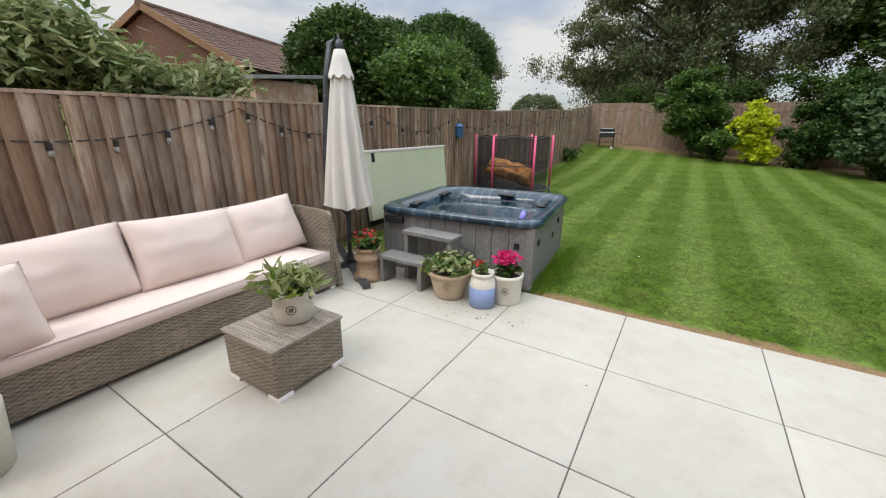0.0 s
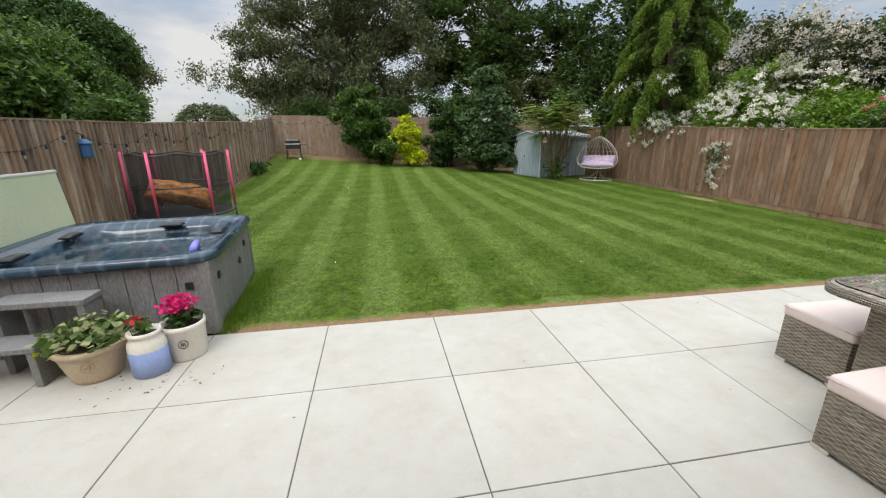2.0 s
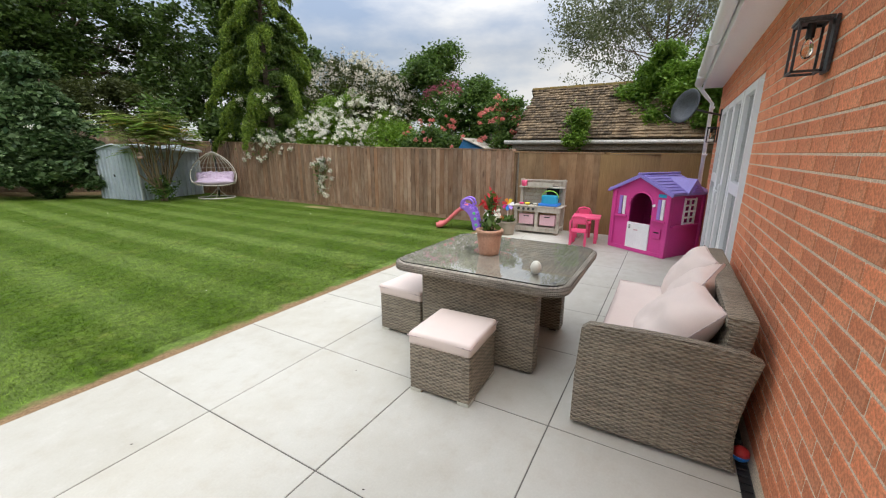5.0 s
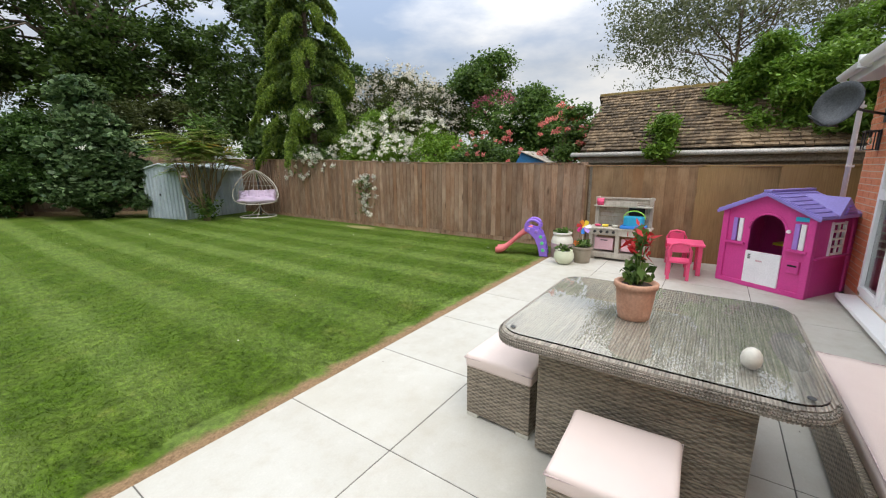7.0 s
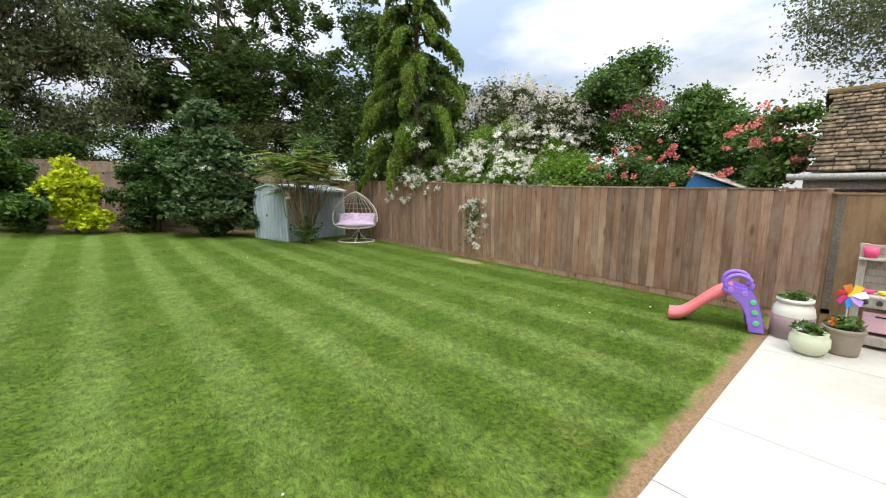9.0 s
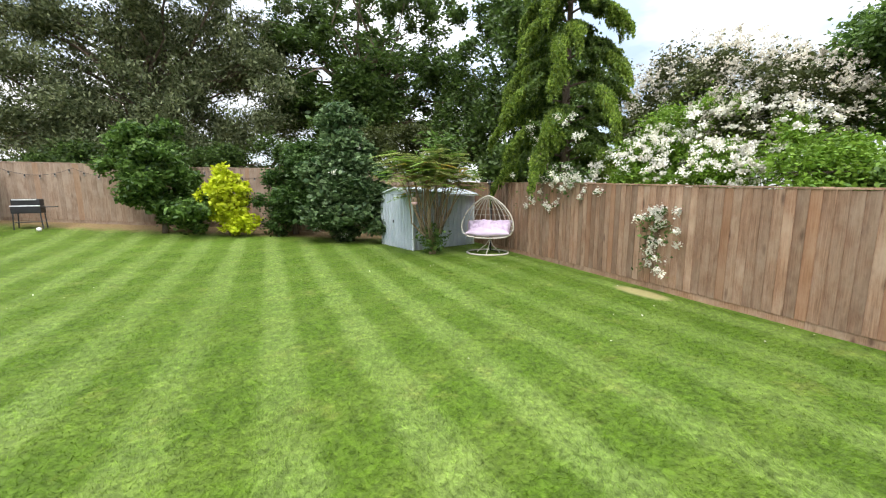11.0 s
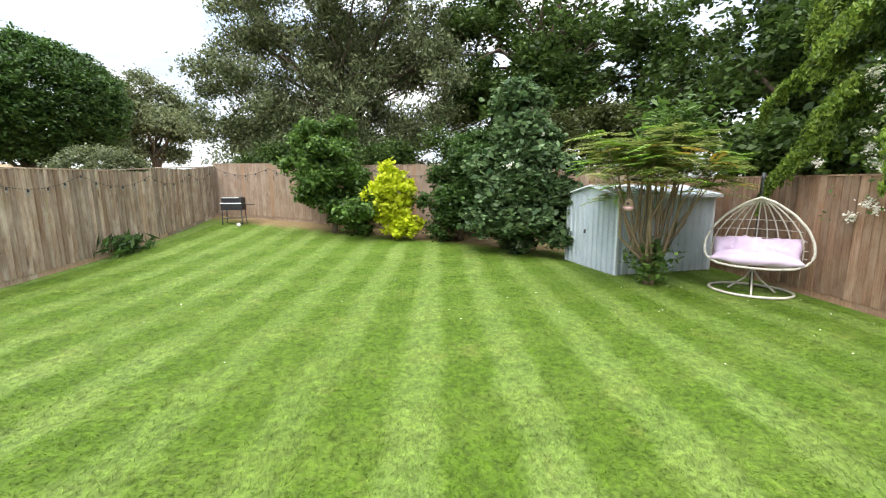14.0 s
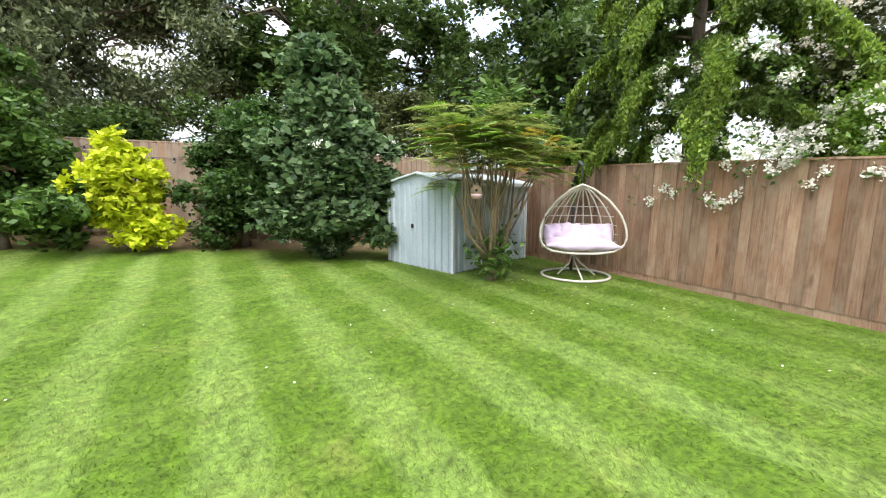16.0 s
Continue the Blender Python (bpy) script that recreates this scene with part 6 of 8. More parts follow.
def build_slide():
    # local x runs down the chute; steps on the -x side
    s = thing("toddler_slide", pose(7.5, 3.66, 0, 0, 0, 106), "small purple and coral plastic toddler slide on the grass", "slide")
    bm = bmesh.new()
    n, rows = 18, []
    for i in range(n + 1):
        f = i / n
        x = 0.05 + 0.62 * f
        z = 0.06 + 0.38 * (0.5 + 0.5 * math.cos(math.pi * min(1.0, f * 1.12))) ** 0.85
        rows.append([bm.verts.new((x, y, z + dz)) for y, dz in ((-0.13, 0.055), (-0.105, 0.055), (-0.085, 0.0), (0.085, 0.0), (0.105, 0.055), (0.13, 0.055), (0.13, -0.045), (-0.13, -0.045))])
    for a, b in zip(rows, rows[1:]):
        for k in range(8):
            bm.faces.new((a[k], a[(k + 1) % 8], b[(k + 1) % 8], b[k]))
    bm.faces.new(rows[0][::-1])
    bm.faces.new(rows[-1])
    bmesh.ops.recalc_face_normals(bm, faces=bm.faces)
    part("chute", bm, M["slide_coral"], s, "coral pink chute", True)
    for y in (-0.145, 0.145):
        bm = bmesh.new()
        prof = [(-0.25, 0.0), (-0.11, 0.0), (-0.075, 0.16), (-0.02, 0.3), (0.07, 0.39), (0.15, 0.43), (0.17, 0.48), (0.13, 0.52), (0.05, 0.5), (-0.06, 0.47), (-0.13, 0.42), (-0.18, 0.3), (-0.22, 0.14)]
        lo = [bm.verts.new((x, y - 0.018, z)) for x, z in prof]
        hi = [bm.verts.new((x, y + 0.018, z)) for x, z in prof]
        bm.faces.new(lo)
        bm.faces.new(hi[::-1])
        for k in range(len(prof)):
            bm.faces.new((lo[k - 1], hi[k - 1], hi[k], lo[k]))
        bmesh.ops.recalc_face_normals(bm, faces=bm.faces)
        bmesh.ops.bevel(bm, geom=list(bm.edges), offset=0.008, segments=2, affect="EDGES")
        part("side", bm, M["slide_purple"], s, "purple side frame")
        part("handle", tube([(0.02 + 0.12 * math.cos(a), y, 0.52 + 0.105 * math.sin(a)) for a in (math.radians(-25 + 230 * k / 18) for k in range(19))], 0.024, 8), M["slide_purple"], s, "hooped purple grab handle", True)
        for x, z in ((-0.12, 0.34), (-0.145, 0.23), (-0.165, 0.11)):
            part("peg", moved(lathe([(0.001, 0), (0.03, 0), (0.026, 0.014), (0.001, 0.016)], 12), pose(x, y + math.copysign(0.018, y), z, -90 if y > 0 else 90, 0, 0)), M["toy_green"], s, "green step peg")
        for x, z in ((-0.04, 0.43), (0.09, 0.46)):
            part("disc", moved(lathe([(0.001, 0), (0.03, 0), (0.026, 0.01), (0.001, 0.012)], 14), pose(x, y + math.copysign(0.018, y), z, -90 if y > 0 else 90, 0, 0)), M["toy_lilac"], s)
    for x, z in ((-0.12, 0.32), (-0.155, 0.2), (-0.18, 0.08)):
        part("step", boxed((x, 0, z), (0.085, 0.26, 0.03), 0.008), M["slide_purple"], s)
    part("platform", boxed((0.0, 0, 0.42), (0.16, 0.26, 0.03), 0.008), M["slide_purple"], s)


build_slide()

# ---- fixtures on the house ----
M["bulb_glass"] = glass_material("amber_glass", (1.0, 0.9, 0.75))


def build_wall_lantern(x, z, label):
    t = thing("wall_lantern", pose(x, WALL_Y + 0.005, z) @ Matrix.Diagonal((0.68, 0.68, 0.68, 1)), label, "lantern", "wall lanterns")
    part("backplate", boxed((0, 0.01, 0.15), (0.13, 0.02, 0.32), 0.004), M["grey_metal"], t)
    bm = bmesh.new()
    for sx in (-0.075, 0.075):
        for y in (0.045, 0.185):
            box(bm, (sx, y, 0.14), (0.014, 0.014, 0.28))
    for z2 in (0.0, 0.28):
        for y in (0.045, 0.185):
            box(bm, (0, y, z2), (0.164, 0.014, 0.014))
        for sx in (-0.075, 0.075):
            box(bm, (sx, 0.115, z2), (0.014, 0.14, 0.014))
    part("frame", bm, M["grey_metal"], t)
    part("cap", boxed((0, 0.115, 0.296), (0.18, 0.17, 0.018), 0.004), M["grey_metal"], t)
    part("socket", lathe([(0.001, 0.2), (0.022, 0.2), (0.022, 0.285), (0.001, 0.285)], 14, (0, 0.115, 0)), M["black_plastic"], t)
    part("bulb", lathe([(0.001, 0.08), (0.018, 0.085), (0.032, 0.12), (0.028, 0.16), (0.014, 0.2), (0.001, 0.2)], 16, (0, 0.115, 0)), M["bulb_glass"], t, "clear filament bulb", True)
    return t


build_wall_lantern(2.78, 1.86, "dark metal box lantern with a clear bulb on brick")
build_wall_lantern(7.4, 1.68, "dark metal box lantern by the glazed doors")


def build_dish():
    t = thing("satellite_dish", pose(7.05, 0.12, 2.14), "dark grey satellite dish on a wall bracket", "satellite dish")
    prof = [(0.001, 0.0), (0.08, 0.006), (0.16, 0.026), (0.225, 0.055), (0.232, 0.05), (0.165, 0.016), (0.08, -0.006), (0.001, -0.012)]
    bm = lathe(prof, 32)
    moved(bm, Matrix.Diagonal((1.18, 1.0, 1.1, 1)))
    rot = Vector((-0.55, 0.78, 0.22)).to_track_quat("Z", "Y").to_matrix().to_4x4()
    part("reflector", moved(bm, rot), M["grey_metal"], t, smooth=True)
    part("arm", tube([(0.01, -0.03, 0), (0.1, -0.2, -0.06), (0.25, -0.41, -0.1)], 0.014, 8), M["grey_metal"], t, smooth=True)
    part("feed", tube([(0.02, 0.0, -0.21), (-0.08, 0.14, -0.2), (-0.17, 0.27, -0.1)], 0.011, 6), M["grey_metal"], t, smooth=True)
    part("mount", boxed((0.27, -0.41, -0.1), (0.09, 0.02, 0.16), 0.004), M["grey_metal"], t)


build_dish()


def build_drain():
    d = thing("drain_channel", pose(2.95, -0.27, 0), "black slotted drain channel along the brick wall", "drain")
    part("channel", boxed((0, 0, -0.012), (2.7, 0.055, 0.02), 0.003), M["black_plastic"], d)
    for i in range(54):
        part("bar", boxed((-1.325 + i * 0.05, 0, 0.003), (0.022, 0.05, 0.008), 0.002, seg=1), M["black_plastic"], d)
    b = thing("toy_ball", pose(2.62, -0.262, 0.01), "small blue and red toy ball by the wall", "ball")
    part("half", lathe([(0.001, 0.0), (0.022, 0.006), (0.036, 0.02), (0.04, 0.04)], 16), M["toy_blue"], b, "blue half", True)
    part("half", lathe([(0.04, 0.041), (0.036, 0.06), (0.022, 0.074), (0.001, 0.08)], 16), M["toy_red"], b, "red half", True)


build_drain()

# ---- along the left fence ----


def fence_x(y):
    return -3.68 + (y + 0.3) * (-0.87 / 20.7)


M["bulb_clear"] = surface("clear_bulb", (0.30, 0.28, 0.25), (0.42, 0.40, 0.36), 0.12)


def build_string_lights(anchors, label, sag=0.24, step=0.36):
    t = thing("string_lights", pose(0, 0, 0), label, "string lights", "festoon lights")
    pts, bulbs, acc = [], [], 0.0
    for a, b in zip(anchors, anchors[1:]):
        a, b = Vector(a), Vector(b)
        n = max(8, int((b - a).length / 0.09))
        for i in range(n):
            f = i / n
            pts.append(a.lerp(b, f) - Vector((0, 0, 4 * sag * f * (1 - f))))
    part("cable", tube(pts, 0.0055, 5), M["black_plastic"], t)
    for p, q in zip(pts, pts[1:]):
        acc += (q - p).length
        if acc >= step:
            acc = 0.0
            s = part("socket", lathe([(0.001, -0.055), (0.02, -0.055), (0.018, -0.01), (0.009, 0.0), (0.001, 0.004)], 8, tuple(q)), M["black_plastic"], t)
            part("bulb", lathe([(0.001, -0.105), (0.014, -0.1), (0.021, -0.08), (0.014, -0.056), (0.001, -0.055)], 8, tuple(q)), M["bulb_clear"], s, "small clear bulb", True)


build_string_lights([(fence_x(y) + 0.04, y, z) for y, z in ((-1.0 + 0.8, 1.6), (2.3, 1.64), (4.4, 1.62), (6.6, 1.66), (8.8, 1.7), (11, 1.74), (13.2, 1.86), (15.2, 1.94), (17.2, 2.0), (18.9, 2.12), (20.2, 2.34))], "black festoon lights draped along the board fence")
build_string_lights([(-4.5, 20.3, 2.4), (-2.6, 20.05, 2.34), (-0.8, 19.8, 2.3), (1.0, 19.6, 2.3), (3.4, 19.3, 2.3)], "black festoon lights draped along the end fence")


def build_fence_lantern():
    y = 6.72
    t = thing("hanging_lantern", pose(fence_x(y) + 0.09, y, 1.28), "small dark blue metal lantern hung on the fence", "lantern")
    part("body", lathe([(0.001, 0), (0.075, 0), (0.08, 0.02), (0.08, 0.17), (0.07, 0.19), (0.001, 0.19)], 12), M["lantern_blue"], t)
    part("cap", lathe([(0.095, 0.188), (0.09, 0.205), (0.04, 0.25), (0.001, 0.26)], 12), M["lantern_blue"], t)
    part("hook", tube([(0, 0, 0.25), (0, 0, 0.31), (-0.03, 0, 0.33), (-0.085, 0, 0.33)], 0.006, 6), M["black_plastic"], t)


build_fence_lantern()


def net_material():
    m, n, l, p = nodes_of("black_net")
    p.inputs["Base Color"].default_value = (0.02, 0.019, 0.019, 1)
    p.inputs["Roughness"].default_value = 0.9
    tr = n.new("ShaderNodeBsdfTransparent")
    mx = n.new("ShaderNodeMixShader")
    mx.inputs["Fac"].default_value = 0.45
    l.new(tr.outputs["BSDF"], mx.inputs[1])
    l.new(p.outputs["BSDF"], mx.inputs[2])
    l.new(mx.outputs["Shader"], n["Material Output"].inputs["Surface"])
    return m


M["net"] = net_material()
M["patchwork"] = surface("orange_brown_print", (0.75, 0.30, 0.05), (0.10, 0.05, 0.03), 0.7, 7, 60, 0.1)


def build_trampoline():
    t = thing("trampoline", pose(-3.2, 7.8, 0), "small trampoline with black net and pink padded poles", "trampoline")
    R = 0.74
    circ = [(R * math.cos(2 * math.pi * k / 36), R * math.sin(2 * math.pi * k / 36)) for k in range(36)]
    part("frame", tube([(x, y, 0.27) for x, y in circ], 0.02, 8, closed=True), M["grey_metal"], t, smooth=True)
    part("mat", lathe([(0.001, 0.25), (R - 0.12, 0.25), (R - 0.12, 0.256), (0.001, 0.256)], 36), M["net_black"], t)
    part("edge_pad", lathe([(R - 0.13, 0.262), (R + 0.02, 0.262), (R + 0.03, 0.28), (R - 0.13, 0.285)], 36), M["net_black"], t)
    bm = bmesh.new()
    lo = [bm.verts.new((x * 0.97, y * 0.97, 0.27)) for x, y in circ]
    hi = [bm.verts.new((x * 0.97, y * 0.97, 1.31 - 0.05 * abs(math.sin(k * math.pi / 6 + 0.4)))) for k, (x, y) in enumerate(circ)]
    for k in range(36):
        bm.faces.new((lo[k - 1], lo[k], hi[k], hi[k - 1]))
    nt = part("net", bm, M["net"], t, "black mesh safety net", True)
    for z in (0.76, 1.31):
        part("net_hem", tube([(x * 0.975, y * 0.975, z - (0.05 * abs(math.sin(k * math.pi / 6 + 0.4)) if z > 1 else 0)) for k, (x, y) in enumerate(circ)], 0.012, 6, closed=True), M["net_black"], t)
    for k in range(6):
        a = math.pi / 3 * k - 0.65
        x, y = (R + 0.035) * math.cos(a), (R + 0.035) * math.sin(a)
        part("pole", tube([(x, y, 0.32), (x, y, 1.33)], 0.022, 10), M["pole_pink"], t, "pink foam-padded pole", True)
        part("leg", tube([(x, y, 0.3), (x * 1.02, y * 1.02, 0.0)], 0.018, 8), M["grey_metal"], t, smooth=True)
    bm = pillow(1.0, 0.4, 0.3, 14, 0.08, 3, 3.0, 0.1)
    solid("play_cushion", bm, M["patchwork"], pose(-3.2, 7.7, 0.6) @ pose(0, 0, 0, 40, 16, 15), "orange-brown patterned soft toy cushion on the trampoline", "cushion", smooth=True)


build_trampoline()


def build_barbecue():
    z = ground_h(-3.5, 19.3)
    b = thing("barbecue", pose(-3.45, 19.35, z, 0, 0, 4), "black charcoal barbecue trolley in the fence corner", "barbecue")
    part("firebox", boxed((0, 0, 0.55), (0.62, 0.36, 0.2), 0.02), M["black_plastic"], b)
    part("lid", boxed((0, 0.02, 0.75), (0.6, 0.34, 0.2), 0.05), M["black_plastic"], b)
    part("trim", boxed((0, -0.19, 0.66), (0.63, 0.012, 0.03), 0.003), M["upvc"], b)
    part("trim", boxed((0, -0.19, 0.83), (0.5, 0.012, 0.02), 0.003), M["upvc"], b)
    for x in (-0.28, 0.28):
        for y in (-0.15, 0.15):
            part("leg", tube([(x, y, 0.46), (x * 1.08, y, 0.0)], 0.016, 8), M["grey_metal"], b)
    part("side_shelf", boxed((0.46, 0, 0.62), (0.28, 0.3, 0.02), 0.004), M["black_plastic"], b)
    part("bottom_rack", boxed((0, 0, 0.2), (0.56, 0.3, 0.016), 0.003), M["grey_metal"], b)
    solid("ball", lathe([(0.06 * math.sin(math.pi * k / 10) + 0.0005, 0.06 - 0.06 * math.cos(math.pi * k / 10)) for k in range(11)], 16), M["toy_white"], pose(-3.15, 19.0, ground_h(-3.15, 19.0)), "small white ball on the grass", "ball", smooth=True)


build_barbecue()
fp = np.random.default_rng(77)
pl = thing("strap_leaf_plant", pose(-4.15, 16.0, ground_h(-4.15, 16.0)), "clump of dark strappy leaves at the fence foot", "plant")
foliage("leaves", np.stack([fp.normal(0, 0.12, 160), fp.normal(0, 0.3, 160), fp.uniform(0.05, 0.4, 160)], 1), 0.07, M["leaf_dark"], pl, 78, 0.0, 5.0)

# ---- shed, chair and small tree in the far corner ----
M["tin"] = surface("blue_grey_corrugated_tin", (0.36, 0.42, 0.47), (0.46, 0.52, 0.56), 0.4, 2, 40, 0.1, 0.0, fine=0.1)
M["tin_pale"] = surface("pale_tin_trim", (0.55, 0.60, 0.62), (0.62, 0.66, 0.68), 0.5, 3, 40, 0.1, fine=0.1)


def corrugated(w, h, amp=0.03, pitch=0.16):
    """An upright sheet in x, z with square-shouldered ribs."""
    bm = bmesh.new()
    prof = []
    x = 0.0
    while x < w - 0.001:
        for f, o in ((0.0, 0), (0.5, 0), (0.6, amp), (0.9, amp)):
            if x + f * pitch <= w:
                prof.append((x + f * pitch, o))
        x += pitch
    prof.append((w, 0))
    lo = [bm.verts.new((x, y, 0)) for x, y in prof]
    hi = [bm.verts.new((x, y, h)) for x, y in prof]
    for i in range(len(prof) - 1):
        bm.faces.new((lo[i], lo[i + 1], hi[i + 1], hi[i]))
    bm.normal_update()
    bmesh.ops.solidify(bm, geom=list(bm.faces), thickness=0.004)
    return bm


def build_shed():
    x0, y0, w, d, h = 6.33, 14.45, 2.2, 1.7, 1.52
    s = thing("garden_shed", pose(x0, y0, ground_h(x0, y0), 0, 0, 14), "blue-grey corrugated metal garden shed", "shed")
    part("front_wall", corrugated(w, h), M["tin"], s)
    part("side_wall", moved(corrugated(d, h), pose(0, 0, 0, 0, 0, 90)), M["tin"], s)
    part("side_wall", moved(corrugated(d, h), pose(w, 0, 0, 0, 0, 90)), M["tin"], s)
    part("back_wall", moved(corrugated(w, h), pose(0, d, 0)), M["tin"], s)
    for x, y in ((0, 0), (w, 0), (0, d), (w, d)):
        part("corner_trim", boxed((x, y, h / 2), (0.05, 0.05, h), 0.005), M["tin_pale"], s)
    for x in (-0.01, w + 0.01):
        bm = bmesh.new()
        prof = [(0, h), (d, h), (d / 2, h + 0.17)]
        lo = [bm.verts.new((x - 0.004, y, z)) for y, z in prof]
        hi = [bm.verts.new((x + 0.004, y, z)) for y, z in prof]
        bm.faces.new(lo)
        bm.faces.new(hi[::-1])
        for k in range(3):
            bm.faces.new((lo[k - 1], hi[k - 1], hi[k], lo[k]))
        part("gable", bm, M["tin"], s)
    sl = math.atan2(0.17, d / 2)
    for sgn in (1, -1):
        L = (d / 2 + 0.1) / math.cos(sl)
        cy = d / 2 - sgn * (d / 2 + 0.1) / 2
        cz = h + 0.185 - 0.5 * L * math.sin(sl)
        r = part("roof", boxed((w / 2, cy, cz), (w + 0.16, L, 0.02), 0.004, Matrix.Rotation(sgn * sl, 3, "X")), M["tin_pale"], s)
        for i in range(12):
            part("rib", boxed((-0.04 + i * (w + 0.08) / 11, cy, cz + 0.018), (0.035, L, 0.016), 0.003, Matrix.Rotation(sgn * sl, 3, "X")), M["tin_pale"], r)
    part("eave_trim", boxed((w / 2, -0.11, h - 0.02), (w + 0.18, 0.02, 0.06), 0.004), M["tin_pale"], s)
    part("door_slot", boxed((-0.016, 1.1, h / 2), (0.012, 0.03, h - 0.1), 0.002), M["dark_slot"], s)
    part("lock", boxed((-0.024, 1.0, 0.75), (0.02, 0.05, 0.08), 0.004), M["black_plastic"], s)


build_shed()
M["rattan_white"] = surface("pale_grey_cane", (0.50, 0.47, 0.40), (0.58, 0.55, 0.48), 0.6)
M["lilac_cloth"] = surface("pale_lilac_cushion", (0.58, 0.46, 0.61), (0.65, 0.53, 0.67), 0.9, 5, 200, 0.1, fine=0.06)


def build_egg_chair():
    # local: faces -y
    c = thing("egg_chair", pose(7.95, 13.2, ground_h(7.95, 13.2), 0, 0, -38), "pale cane hanging egg chair with lilac cushion on a ring stand", "chair")
    W, Z0, Z1 = 0.66, 0.43, 1.5

    def outline(t):
        # tear-drop: flat bottom, pointed top
        s = abs(t * 2 - 1)
        ks = (0, 0.1, 0.24, 0.36, 0.47, 0.57, 0.68, 0.79, 0.9, 1.0)
        x = float(np.interp(s, ks, (0, 0.27, 0.6, 0.85, 0.97, 1.0, 0.93, 0.72, 0.38, 0)))
        z = float(np.interp(s, ks, (1, 0.93, 0.77, 0.58, 0.4, 0.25, 0.12, 0.04, 0.005, 0)))
        return (x if t < 0.5 else -x) * W, Z0 + (Z1 - Z0) * z

    rim = [(outline(k / 48)[0], -0.28 + 0.22 * ((outline(k / 48)[1] - Z0) / (Z1 - Z0)) ** 1.5, outline(k / 48)[1]) for k in range(48)]
    part("rim", tube(rim, 0.018, 8, closed=True), M["rattan_white"], c, smooth=True)
    apex = Vector((0, 0.0, Z1))
    for k in range(9):
        f = (k - 4) / 4.4
        pts = []
        for s in np.linspace(0, 1, 9):
            z = Z1 - (Z1 - Z0 - 0.05) * s
            e = math.sin(min(1.0, s * 1.25) * math.pi / 2) ** 0.8
            pts.append((f * W * 0.95 * e, -0.05 + 0.42 * e * math.sqrt(max(0.02, 1 - f * f)), z))
        pts.append((f * W * 0.7, 0.1, Z0))
        part("rib", tube(pts, 0.011, 6), M["rattan_white"], c, smooth=True)
    for s in (0.35, 0.5, 0.64, 0.78, 0.9):
        z = Z1 - (Z1 - Z0 - 0.05) * s
        e = math.sin(min(1.0, s * 1.25) * math.pi / 2) ** 0.8
        part("hoop", tube([(f * W * 0.95 * e, -0.05 + 0.42 * e * math.sqrt(max(0.02, 1 - f * f)), z) for f in np.linspace(-0.98, 0.98, 17)], 0.006, 5), M["rattan_white"], c, smooth=True)
    bm = pillow(1.12, 0.62, 0.2, 20, 0.05, 9, 2.4, 0.2)
    part("seat_cushion", moved(bm, pose(0, 0.0, Z0 + 0.12)), M["lilac_cloth"], c, "plump pale lilac cushion", True)
    for i, x in enumerate((-0.36, -0.12, 0.12, 0.36)):
        part("back_pad", moved(pillow(0.4, 0.4, 0.26, 14, 0.05, 20 + i, 2.3, 0.12), pose(x, 0.16, Z0 + 0.24 + 0.02 * (i % 2), 50, 0, (i - 1.5) * -9)), M["lilac_cloth"], c, "tufted pale lilac back pad", True)
    part("base_ring", tube([(0.54 * math.cos(a) - 0.02, 0.05 + 0.5 * math.sin(a), 0.025) for a in (2 * math.pi * k / 40 for k in range(40))], 0.02, 8, closed=True), M["rattan_white"], c, smooth=True)
    part("post", tube([(0, 0.45, 0.02), (0, 0.5, 0.6), (0, 0.52, 1.2), (0, 0.42, 1.72), (0, 0.2, 1.86), (0, 0.03, 1.8)], 0.027, 10), M["grey_metal"], c, smooth=True)
    for x in (-0.3, 0.0, 0.3):
        part("brace", tube([(x, 0.05 - 0.44 * (abs(x) < 0.1), 0.03), (x * 0.3, 0.18, 0.2), (0, 0.42, 0.34)], 0.014, 6), M["rattan_white"], c, smooth=True)
    part("chain", tube([(0, 0.02, 1.5), (0, 0.03, 1.8)], 0.01, 6), M["grey_metal"], c)


build_egg_chair()


